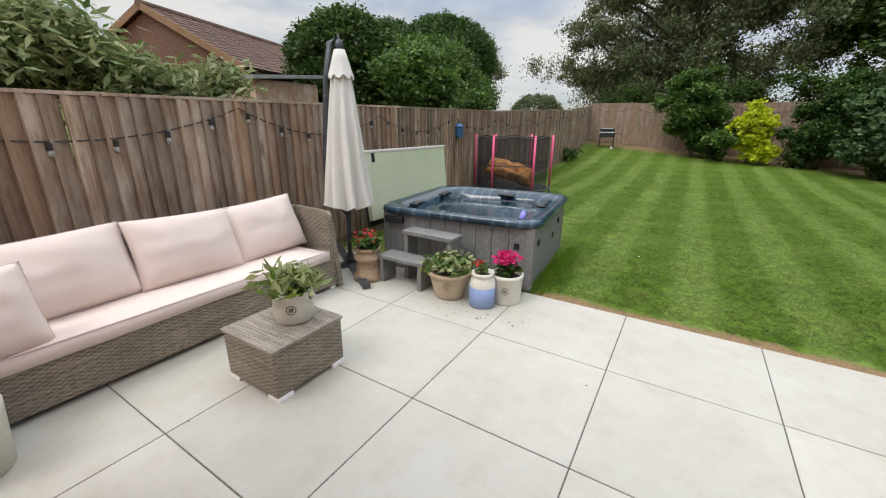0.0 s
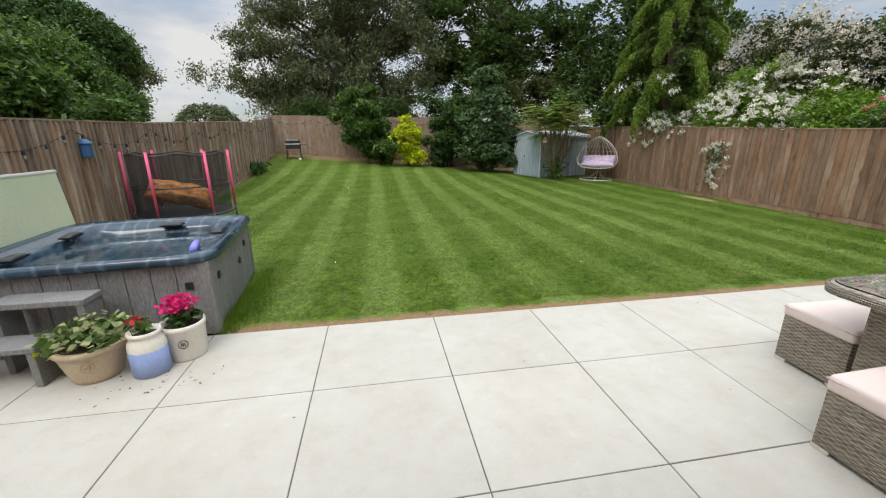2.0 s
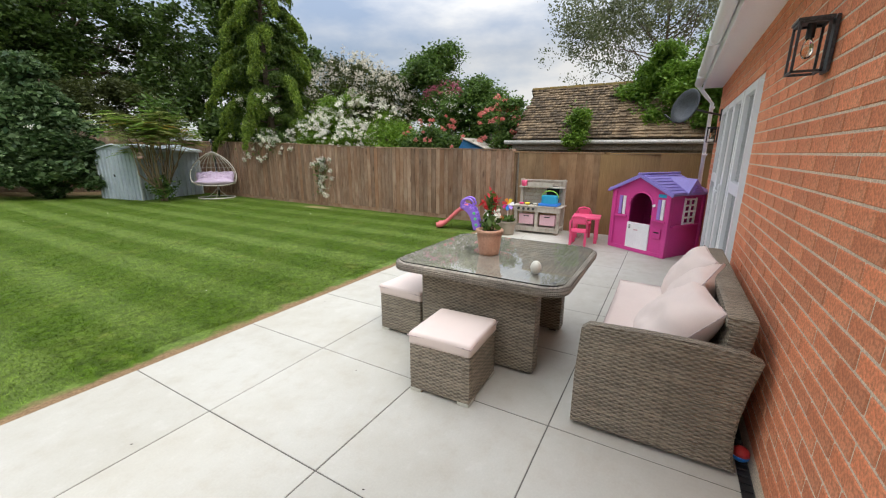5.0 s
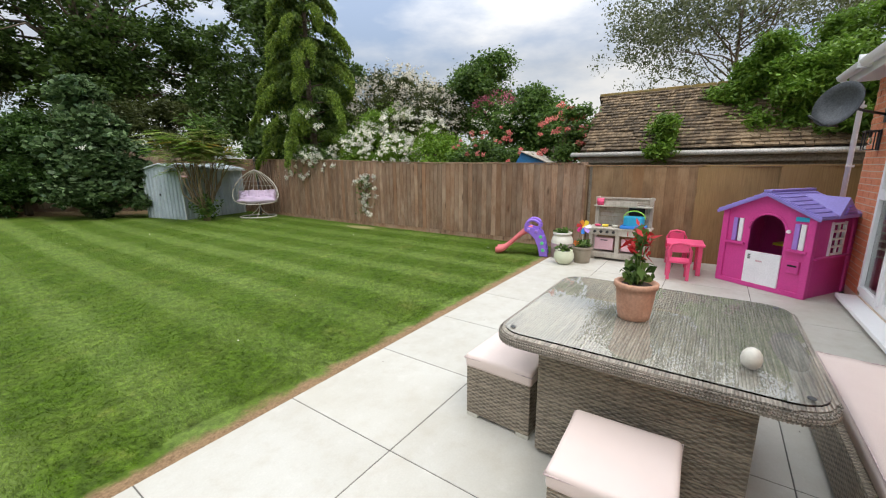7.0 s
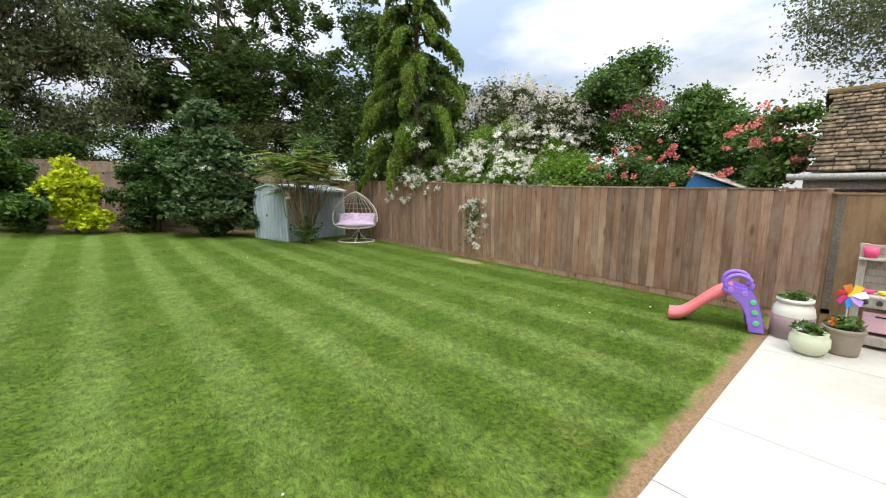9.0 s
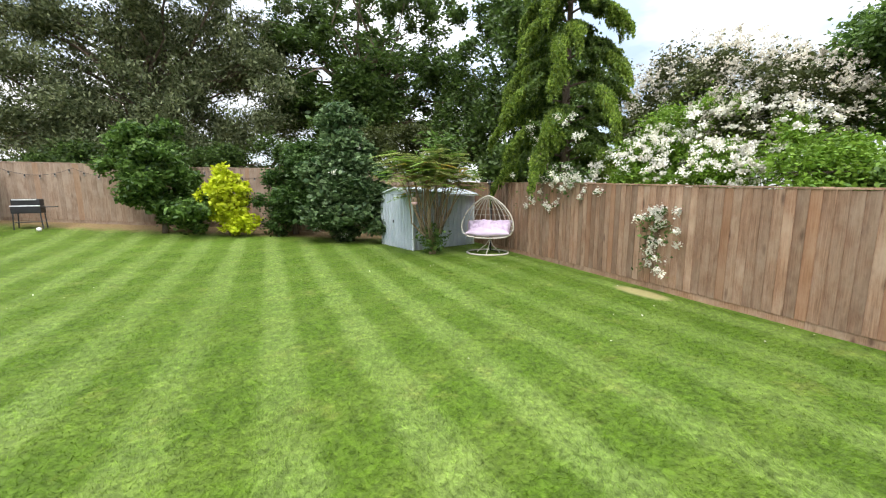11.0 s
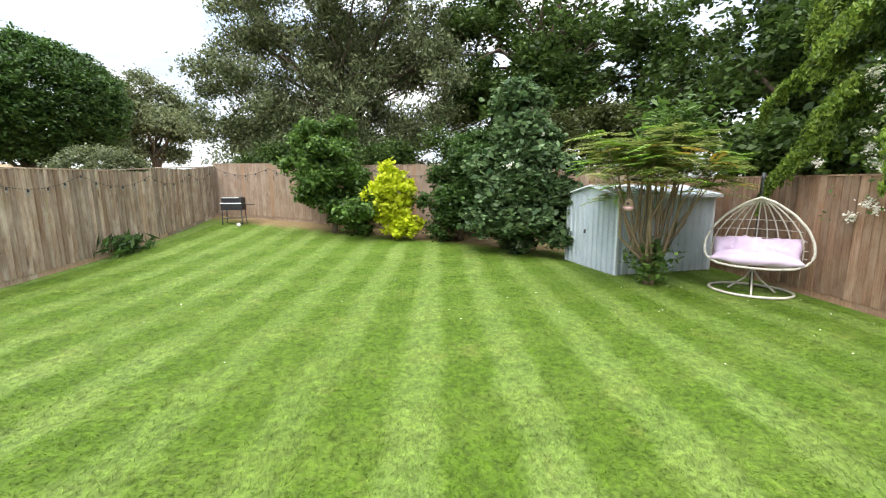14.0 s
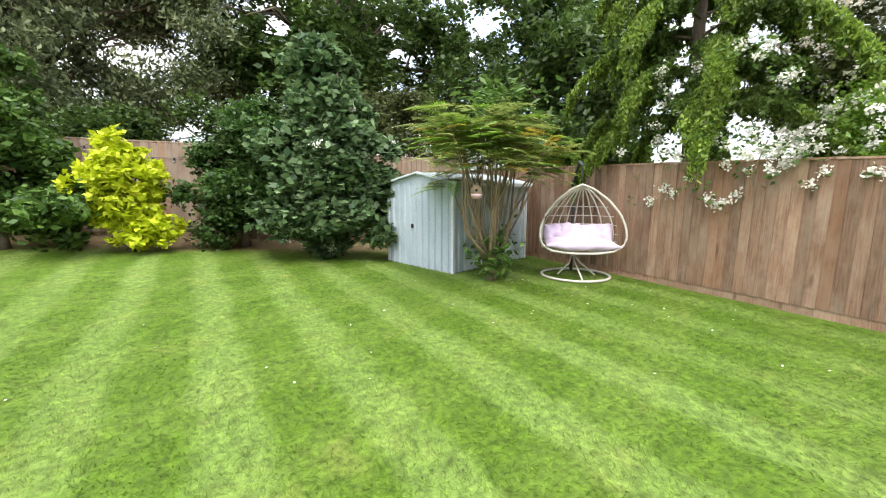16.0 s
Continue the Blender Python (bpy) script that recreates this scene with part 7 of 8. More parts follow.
def build_sumac():
    bx, by = 6.62, 13.8
    t = thing("sumac_tree", pose(bx, by, ground_h(bx, by)), "multi-stemmed small tree with feathery yellow-green leaves", "tree")
    rng = np.random.default_rng(91)
    bm = bmesh.new()
    tips = []
    tube([(0, 0, -0.05), (0.02, 0, 0.2), (0.0, 0.02, 0.5)], [0.1, 0.075, 0.06], 10, bm)
    for k in range(30):
        a = rng.uniform(0, 6.283)
        r = rng.uniform(0.3, 1.3)
        tip = (r * math.cos(a) * 0.88 - 0.08, r * math.sin(a) * 0.7, 1.76 + 0.66 * (1 - (r / 1.35) ** 2) + rng.normal(0, 0.15))
        tips.append(tip)
        m = (tip[0] * 0.5 + rng.normal(0, 0.08), tip[1] * 0.5 + rng.normal(0, 0.06), 0.95 + rng.normal(0, 0.16))
        tube([(rng.normal(0, 0.04), rng.normal(0, 0.04), 0.25), (m[0] * 0.55 + rng.normal(0, 0.04), m[1] * 0.55, 0.58), m, (tip[0] * 0.74 + rng.normal(0, 0.08), tip[1] * 0.74, tip[2] - 0.42), tip], [0.03, 0.026, 0.02, 0.013, 0.006], 6, bm)
    part("stem", bm, M["bark_pale"], t, smooth=True)
    green, pale, gold = [], [], []
    for k in range(620):
        c = np.array(tips[k % len(tips)]) + rng.normal(0, (0.15, 0.13, 0.13))
        d = rng.normal(size=3) * np.array((1, 1, 0.1)) + np.array((c[0], c[1], 0)) * 0.6
        d /= np.linalg.norm(d)
        side = np.cross(d, (0, 0, 1))
        L = rng.uniform(0.34, 0.56)
        dr = rng.uniform(0.05, 0.16)
        pick = rng.uniform()
        out = gold if pick < 0.14 and c[2] < 2.3 else pale if pick < 0.62 else green
        for s in np.linspace(0.1, 1, 12):
            q = c + d * s * L + np.array((0, 0, 0.05 * s - dr * s * s))
            w = 0.13 * math.sin(math.pi * min(0.94, 0.2 + 0.78 * s)) + 0.025
            for sg in (1, -1):
                v = side * sg * w + d * w * 0.45 + np.array((0, 0, -0.2 * w + rng.normal(0, 0.008)))
                n = d * 0.018
                out.extend((q, q + v * 0.4 + n, q + v, q + v * 0.4 - n))
    for nm, vv, mt in (("crown", green, "leaf_bright"), ("pale_crown", pale, "leaf_sumac"), ("golden_frond", gold, "leaf_amber")):
        ob = new(nm, raw_mesh(nm, np.array(vv), 4, M[mt]))
        ob.parent = t
        if nm == "golden_frond":
            tagged(ob, "turning golden fronds", kind="stuff")
    foliage("basal_leaves", np.array((0.0, -0.05, 0.42)) + rng.normal(0, (0.17, 0.17, 0.16), (420, 3)), 0.07, M["leaf_mid"], t, 94, 0.4)
    # leaves of the green tree right behind, added to this one
    foliage("crown_behind", np.array((0.55, 0.5, 2.75)) + rng.normal(0, (0.3, 0.3, 0.22), (600, 3)), 0.075, M["leaf_mid"], t, 95, 0.7, 2.4)
    b = thing("bird_house", pose(5.98, 13.35, 1.28), "round wooden bird house hung in the small tree", "bird house")
    part("body", lathe([(0.001, 0), (0.05, 0.01), (0.075, 0.06), (0.07, 0.13), (0.04, 0.18), (0.001, 0.2)], 18), M["bark_pale"], b, smooth=True)
    part("base_band", lathe([(0.05, 0.004), (0.079, 0.045), (0.079, 0.07), (0.05, 0.075)], 18), M["baby_pink"], b, smooth=True)
    part("entrance", moved(lathe([(0.001, 0), (0.02, 0), (0.02, 0.012), (0.001, 0.012)], 12), pose(-0.04, -0.056, 0.12, 90, 0, -35)), M["dark_slot"], b)
    part("hanger", tube([(0, 0, 0.19), (0.12, 0.1, 0.36), (0.3, 0.25, 0.5)], 0.004, 5), M["bark"], b)


build_sumac()

# ---- neighbouring roofs ----
M["brown_tile"] = surface("brown_concrete_tile", (0.10, 0.058, 0.042), (0.16, 0.095, 0.07), 0.9, 2, 30, 0.4)
M["felt"] = surface("grey_felt_roof", (0.20, 0.21, 0.21), (0.27, 0.28, 0.28), 0.9)
M["blue_paint"] = surface("blue_paint", (0.02, 0.16, 0.38), (0.04, 0.22, 0.45), 0.6)


def build_neighbour():
    h = thing("neighbour_house", pose(-12, 5.2, 0, 0, 0, math.degrees(math.atan2(-(-0.33), 0.94))), "brick bungalow with brown tiled gable roof", "house")
    hw, L, ez, rz = 2.7, 9.0, 2.75, 4.2
    bm = bmesh.new()
    pr = [(-hw + 0.2, 0), (hw - 0.2, 0), (hw - 0.2, ez), (0, rz - 0.1), (-hw + 0.2, ez)]
    A = [bm.verts.new((x, 0.15, z)) for x, z in pr]
    B = [bm.verts.new((x, L, z)) for x, z in pr]
    bm.faces.new(A)
    bm.faces.new(B[::-1])
    for i in range(5):
        bm.faces.new((A[i - 1], B[i - 1], B[i], A[i]))
    bmesh.ops.recalc_face_normals(bm, faces=bm.faces)
    part("wall", bm, M["brick2"], h)
    sl = math.atan2(rz - ez, hw)
    rows = 15
    for sgn in (1, -1):
        bm = bmesh.new()
        for i in range(rows):
            f = (i + 0.5) / rows
            for j in range(24):
                y = (j + 0.5) * L / 24
                box(bm, (sgn * hw * f, y, rz - (rz - ez) * f + 0.03 + 0.008 * (j % 2)), (hw / rows / math.cos(sl) + 0.03, L / 24 - 0.02, 0.025), 0.0, Matrix.Rotation(sgn * (sl - 0.08), 3, "Y"))
        tagged(part("roof", bm, M["brown_tile"], h), kind="stuff")
    part("ridge", tube([(0, 0, rz + 0.03), (0, L, rz + 0.03)], 0.09, 8), M["brown_tile"], h)
    for sgn in (1, -1):
        bm = boxed((sgn * hw / 2, 0.02, (rz + ez) / 2 - 0.02), (hw / math.cos(sl), 0.03, 0.16), 0.004, Matrix.Rotation(sgn * sl, 3, "Y"))
        part("bargeboard", bm, M["brown_board"], h)
    s = thing("neighbour_shed", pose(-7.0, 4.9, 0), "small timber shed with grey felt roof beyond the fence", "shed")
    part("wall", boxed((0, 0, 1.1), (1.3, 1.3, 2.2), 0.01), M["fence_l"], s)
    part("roof", boxed((0.0, 0, 2.28), (1.5, 1.5, 0.06), 0.01, Matrix.Rotation(radians(5), 3, "X")), M["felt"], s)
    for x in (-0.4, 0.0, 0.4):
        part("batten", boxed((x, -0.66, 1.0), (0.06, 0.02, 1.9), 0.004), M["fence_l"], s)
    p = thing("small_playhouse", pose(9.55, 4.5, 0), "blue wooden playhouse with weathered slatted roof behind the fence", "playhouse")
    part("wall", boxed((0, 0, 0.8), (0.7, 0.66, 1.6), 0.01), M["blue_paint"], p)
    bm = bmesh.new()
    v = [bm.verts.new(q) for q in ((-0.35, -0.33, 1.6), (-0.35, 0.33, 1.6), (-0.35, 0.2, 1.82), (0.35, -0.33, 1.6), (0.35, 0.33, 1.6), (0.35, 0.2, 1.82))]
    for f in ((0, 1, 2), (3, 5, 4), (0, 2, 5, 3), (1, 4, 5, 2)):
        bm.faces.new([v[i] for i in f])
    part("gable", bm, M["blue_paint"], p)
    for i in range(8):
        f = (i + 0.5) / 8
        part("roof_slat", boxed((0, 0.22 - 0.66 * f, 1.86 - 0.26 * f), (0.9, 0.085, 0.014), 0.003, Matrix.Rotation(radians(20), 3, "X")), M["grey_wood"], p)


build_neighbour()

# ---- trees and shrubs ----


def flower_clusters(parent, blobs, clusters, per, spread, size, key, seed, name="blossom", shell=0.85):
    rng = np.random.default_rng(seed)
    base = np.array(parent.matrix_world.translation)
    loc = [(np.array(c) - base, r, w) for c, r, w in blobs]
    return foliage(name, crown_points(loc, clusters, per, spread, rng, shell, 0.2), size, M[key], parent, seed + 1, 0.2, 1.1)


# neighbours beyond the far fence
tree("silver_tree", (-1.4, 24.5, 0.5), 5.5, 0.30, [((-1.4, 24.5, 6.0), (4.2, 3.3, 3.6), 3), ((-4.9, 24.3, 5.0), (2.9, 2.5, 2.8), 1.6), ((2.4, 24.3, 5.2), (2.6, 2.4, 3.2), 1.6), ((-1.0, 24.5, 9.4), (4.4, 3.4, 2.8), 1.7), ((-1.6, 23.9, 3.3), (4.6, 1.9, 1.2), 0.9), ((-3.6, 24.5, 8.6), (3.3, 2.8, 2.6), 1.5), ((1.8, 24.4, 8.4), (2.6, 2.6, 2.6), 1.0)], 1300, 110, 0.28, 0.066, "leaf_silver", "large grey-green tree with airy hanging leaves beyond the fence", seed=11, flat=0.1, droop=0.6, long=2.6, shell=0.3, extra_limbs=60, rough=0.6, lump=6)
tree("dark_tree", (7.6, 24.5, 0.2), 7.0, 0.34, [((7.0, 24.3, 7.9), (4.2, 3.4, 3.8), 3), ((4.9, 23.5, 6.4), (2.2, 2.1, 2.3), 1.2), ((10.9, 24.0, 6.6), (3.8, 3.2, 3.4), 2.2), ((8.4, 23.0, 4.2), (4.4, 1.9, 1.6), 1.2), ((8, 24.5, 11), (4.6, 3.6, 3.0), 1.6)], 800, 84, 0.22, 0.12, "leaf_deep", "tall dark broadleaf tree beyond the fence", seed=12, shell=0.35, extra_limbs=50, rough=0.6, flat=0.6, lump=12)
tree("dark_tree", (14.0, 19.5, 0), 4.5, 0.28, [((13.2, 19.5, 5.6), (3.7, 3.2, 4.0), 2.6), ((12.6, 17.0, 4.0), (1.9, 2.0, 2.3), 1.3), ((13.2, 21.8, 7.4), (3.3, 2.8, 3.7), 1.8), ((11.9, 16.4, 2.5), (2.0, 1.6, 1.3), 0.8)], 860, 80, 0.24, 0.12, "leaf_deep", "dark broadleaf tree behind the cedar", seed=13, shell=0.4)
tree("olive_tree", (8.2, 20.4, 0.1), 2.6, 0.16, [((8.2, 20.2, 3.0), (2.4, 1.3, 1.0), 2), ((6.2, 20.2, 2.8), (1.2, 1.1, 0.9), 1)], 420, 60, 0.22, 0.075, "leaf_olive", "brownish-green tree behind the shed", seed=14, flat=0.6)
tree("hedge_shrub", (0.9, 21.3, 0.5), 1.6, 0.12, [((-3.2, 21.6, 2.5), (1.6, 0.6, 0.55), 1), ((0.6, 21.4, 2.6), (1.8, 0.6, 0.6), 1), ((4.0, 21.2, 2.7), (1.8, 0.6, 0.7), 1)], 500, 60, 0.2, 0.075, "leaf_deep", "dark hedge behind the end fence", "hedge", seed=15)
# shrubs inside the far fence
tree("laurel_shrub", (-0.15, 18.7, 0.45), 1.2, 0.07, [((-0.2, 18.7, 2.2), (0.98, 0.9, 1.3), 3), ((-0.55, 18.6, 3.05), (0.55, 0.5, 0.5), 0.7), ((0.35, 18.4, 1.25), (0.85, 0.7, 0.7), 1)], 520, 60, 0.10, 0.085, "leaf_mid", "tall glossy green laurel shrub by the fence", "shrub", 21, flat=0.3, shell=0.55, rough=0.45)
tree("golden_shrub", (1.65, 18.1, 0.35), 0.7, 0.05, [((1.62, 18.1, 1.45), (0.55, 0.45, 0.8), 2), ((1.95, 17.95, 0.7), (0.42, 0.4, 0.3), 0.5)], 280, 34, 0.07, 0.085, "leaf_gold", "bright golden-yellow leaved shrub at the lawn's end", "shrub", 22, shell=0.5, rough=0.5, lump=0)
tree("dark_shrub", (3.55, 18.3, 0.3), 1.0, 0.08, [((3.4, 18.3, 1.5), (0.95, 0.8, 1.05), 2), ((4.0, 18.0, 2.2), (0.75, 0.7, 0.75), 1)], 480, 70, 0.11, 0.065, "leaf_dark", "dark green shrub at the lawn's end", "shrub", 23, shell=0.5, rough=0.5)
elder = tree("elder_shrub", (5.1, 16.9, 0.15), 1.4, 0.1, [((4.95, 16.9, 1.7), (1.15, 0.95, 1.45), 3), ((5.1, 17.0, 3.2), (0.7, 0.7, 0.95), 1.2), ((5.5, 16.5, 0.95), (0.7, 0.65, 0.75), 1)], 640, 56, 0.12, 0.105, "leaf_elder", "tall dense elder shrub beside the shed", "shrub", 24, flat=0.6, shell=0.5, droop=0.25, rough=0.5)
flower_clusters(elder, [((4.95, 16.7, 1.7), (1.35, 1.15, 1.55), 1)], 9, 40, 0.05, 0.03, "white_petal", 240, shell=0.95)
# beyond the left fence
tree("variegated_shrub", (-4.9, 1.2, 0), 1.4, 0.06, [((-4.75, 0.7, 1.98), (0.5, 0.75, 0.45), 2), ((-4.5, 1.65, 1.78), (0.35, 0.6, 0.2), 0.8), ((-4.8, -0.3, 2.25), (0.6, 0.8, 0.7), 1.4), ((-4.35, 2.0, 1.75), (0.35, 0.7, 0.16), 0.5)], 520, 70, 0.12, 0.036, "leaf_edged", "cream-variegated shrub leaning over the fence", "shrub", 31, long=3.4, flat=0.3, shell=0.4, rough=0.5)
tree("clipped_tree", (-7.0, 7.0, 0), 1.8, 0.14, [((-7.0, 7.0, 2.75), (1.15, 1.15, 1.05), 3), ((-7.0, 7.0, 2.0), (1.15, 1.15, 0.9), 1)], 1500, 60, 0.085, 0.05, "leaf_deep", "dense clipped round green tree", "tree", 32, shell=0.82, rough=0.12, lump=0)
tree("clipped_tree", (-7.6, 11.4, 0), 1.8, 0.14, [((-7.6, 11.2, 2.75), (1.5, 1.6, 1.2), 3), ((-7.2, 12.7, 2.3), (1.1, 1.1, 0.9), 1)], 1300, 60, 0.11, 0.05, "leaf_mid", "dense round green tree with shaggy top", "tree", 33, shell=0.85, rough=0.16, lump=0)
tree("apple_tree", (-5.2, 7.2, 0), 1.5, 0.08, [((-5.2, 7.3, 2.15), (0.6, 1.3, 0.6), 2), ((-5.0, 8.9, 1.95), (0.4, 0.8, 0.3), 0.7)], 230, 44, 0.13, 0.065, "leaf_mid", "loose light green fruit tree over the fence", "tree", 34, shell=0.3, rough=0.6)
tree("clipped_ball", (-6.4, 18.2, 0.3), 1.0, 0.1, [((-6.4, 18.2, 1.95), (1.1, 1.1, 0.85), 1)], 420, 50, 0.08, 0.045, "leaf_silver", "grey-green clipped ball shrub beyond the fence", "shrub", 35, shell=0.9, rough=0.06, lump=0)
tree("leafy_tree", (-16.9, 26.9, 0), 3.6, 0.28, [((-16.9, 26.9, 5.9), (3.7, 3.6, 2.8), 3), ((-20.3, 24.9, 5.6), (3.5, 3.5, 2.9), 1.5)], 2800, 60, 0.18, 0.1, "leaf_dark", "broad dense green tree beyond the board fence", "tree", 36, shell=0.85, rough=0.12, lump=0)
tree("pale_tree", (-26.5, 48.0, 0), 6.0, 0.35, [((-26.5, 48.0, 8.6), (4.4, 4.0, 4.8), 1)], 520, 70, 0.45, 0.17, "leaf_silver", "pale green tree far beyond the fence", "tree", 38, shell=0.4)
tree("far_hedge", (-9.0, 26.0, 0.3), 1.4, 0.1, [((-9.0, 27.0, 1.3), (3.6, 1.2, 1.1), 1)], 300, 50, 0.22, 0.09, "leaf_mid", "low green hedge far beyond the fence", "hedge", 37)
# beyond the right fence
WR = [((9.9, 9.7, 1.9), (0.75, 1.7, 0.7), 2), ((10.3, 9.0, 2.5), (0.8, 1.6, 0.6), 1.2), ((10.0, 7.2, 1.7), (0.5, 1.0, 0.45), 0.7), ((9.55, 7.0, 1.6), (0.4, 0.9, 0.35), 0.5)]
wrose = tree("white_rose_bush", (10.2, 9.4, 0), 1.3, 0.07, WR, 760, 60, 0.13, 0.045, "leaf_bright", "rambling rose bush covered in white flowers", "rose bush", 41, shell=0.5, rough=0.4)
flower_clusters(wrose, [((9.75, 9.75, 1.95), (0.75, 1.75, 0.75), 2), ((10.15, 9.0, 2.55), (0.8, 1.6, 0.6), 0.9)], 430, 40, 0.038, 0.038, "white_petal", 411, shell=0.85)
CR = [((11.6, 10.4, 3.2), (1.0, 1.8, 1.4), 2), ((11.3, 8.7, 2.9), (0.9, 1.2, 1.0), 1)]
crose = tree("cream_rose_tree", (11.8, 10.0, 0), 2.0, 0.1, CR, 700, 60, 0.17, 0.05, "leaf_olive", "tall tree overgrown with small cream roses", "tree", 42, shell=0.45, rough=0.5)
flower_clusters(crose, [((11.4, 10.3, 3.25), (1.05, 1.85, 1.45), 2), ((11.1, 8.7, 2.95), (0.95, 1.25, 1.05), 1)], 1500, 18, 0.045, 0.038, "cream_petal", 421, shell=0.92)
HR = [((12.0, 7.2, 3.5), (0.9, 0.95, 1.3), 1.3), ((11.8, 5.9, 2.7), (0.9, 1.1, 1.0), 1.2), ((11.6, 4.6, 2.2), (0.8, 0.9, 0.7), 0.7)]
hrose = tree("hawthorn_tree", (12.0, 6.8, 0), 2.0, 0.1, HR, 900, 60, 0.15, 0.055, "leaf_mid", "green tree with sprays of dark pink blossom", "tree", 43, shell=0.45, rough=0.5)
flower_clusters(hrose, [((11.6, 6.6, 3.2), (0.6, 0.6, 0.35), 1)], 70, 34, 0.07, 0.045, "mauve_petal", 431)
flower_clusters(hrose, [((11.3, 6.2, 2.8), (0.7, 0.9, 0.4), 1)], 70, 20, 0.06, 0.03, "white_petal", 433, "pale_blossom")
PR = [((9.7, 5.7, 1.65), (0.45, 1.1, 0.6), 2), ((9.8, 4.6, 1.5), (0.4, 0.6, 0.45), 0.6)]
prose = tree("coral_rose_bush", (9.7, 5.6, 0), 1.1, 0.05, PR, 280, 48, 0.11, 0.045, "leaf_mid", "rose bush with coral-pink blooms", "rose bush", 44, shell=0.4, rough=0.5)
flower_clusters(prose, [((9.55, 5.6, 1.75), (0.45, 1.15, 0.6), 1)], 70, 36, 0.028, 0.034, "pink_petal", 441)
PR2 = [((9.7, 3.95, 1.95), (0.3, 0.4, 0.55), 1), ((9.65, 3.75, 2.5), (0.15, 0.2, 0.3), 0.3)]
prose2 = tree("climbing_rose", (9.75, 4.0, 0), 1.4, 0.04, PR2, 110, 40, 0.09, 0.045, "leaf_mid", "tall climbing rose with coral-red blooms", "rose bush", 45, shell=0.2, rough=0.7)
flower_clusters(prose2, [((9.6, 3.95, 2.15), (0.35, 0.5, 0.65), 1)], 40, 40, 0.032, 0.038, "pink_petal", 451)
WS = [((10.1, 0.3, 2.8), (0.85, 1.0, 0.65), 2.4), ((10.15, 1.0, 2.9), (0.4, 0.45, 0.3), 0.5), ((10.3, -0.5, 3.4), (0.5, 0.5, 0.45), 0.7), ((9.6, -0.55, 2.45), (0.6, 0.7, 0.6), 1.2), ((9.5, 0.35, 2.2), (0.3, 0.35, 0.25), 0.3), ((9.12, 1.95, 2.15), (0.12, 0.2, 0.16), 0.12), ((8.98, 2.0, 1.75), (0.1, 0.14, 0.1), 0.07)]
tree("wisteria", (9.0, -0.9, 0), 2.0, 0.05, WS, 1000, 90, 0.085, 0.036, "leaf_wisteria", "bright green wisteria sprawling over the stone roof", "climber", 46, long=2.6, flat=0.5, droop=0.4, shell=0.4, rough=0.3, extra_limbs=4, lump=16)
tree("birch_tree", (20.0, 1.0, 0), 7.0, 0.085, [((20, 1.2, 7.4), (3.0, 3.2, 2.8), 2), ((19.0, 3.6, 6.6), (1.8, 2.0, 1.8), 1), ((20, -2, 7.0), (2.2, 2.4, 2.2), 1)], 760, 36, 0.24, 0.066, "leaf_birch", "airy silver birch far behind the outbuilding", "tree", 47, flat=0.1, droop=0.4, shell=0.2, extra_limbs=26, rough=0.9, lump=0)


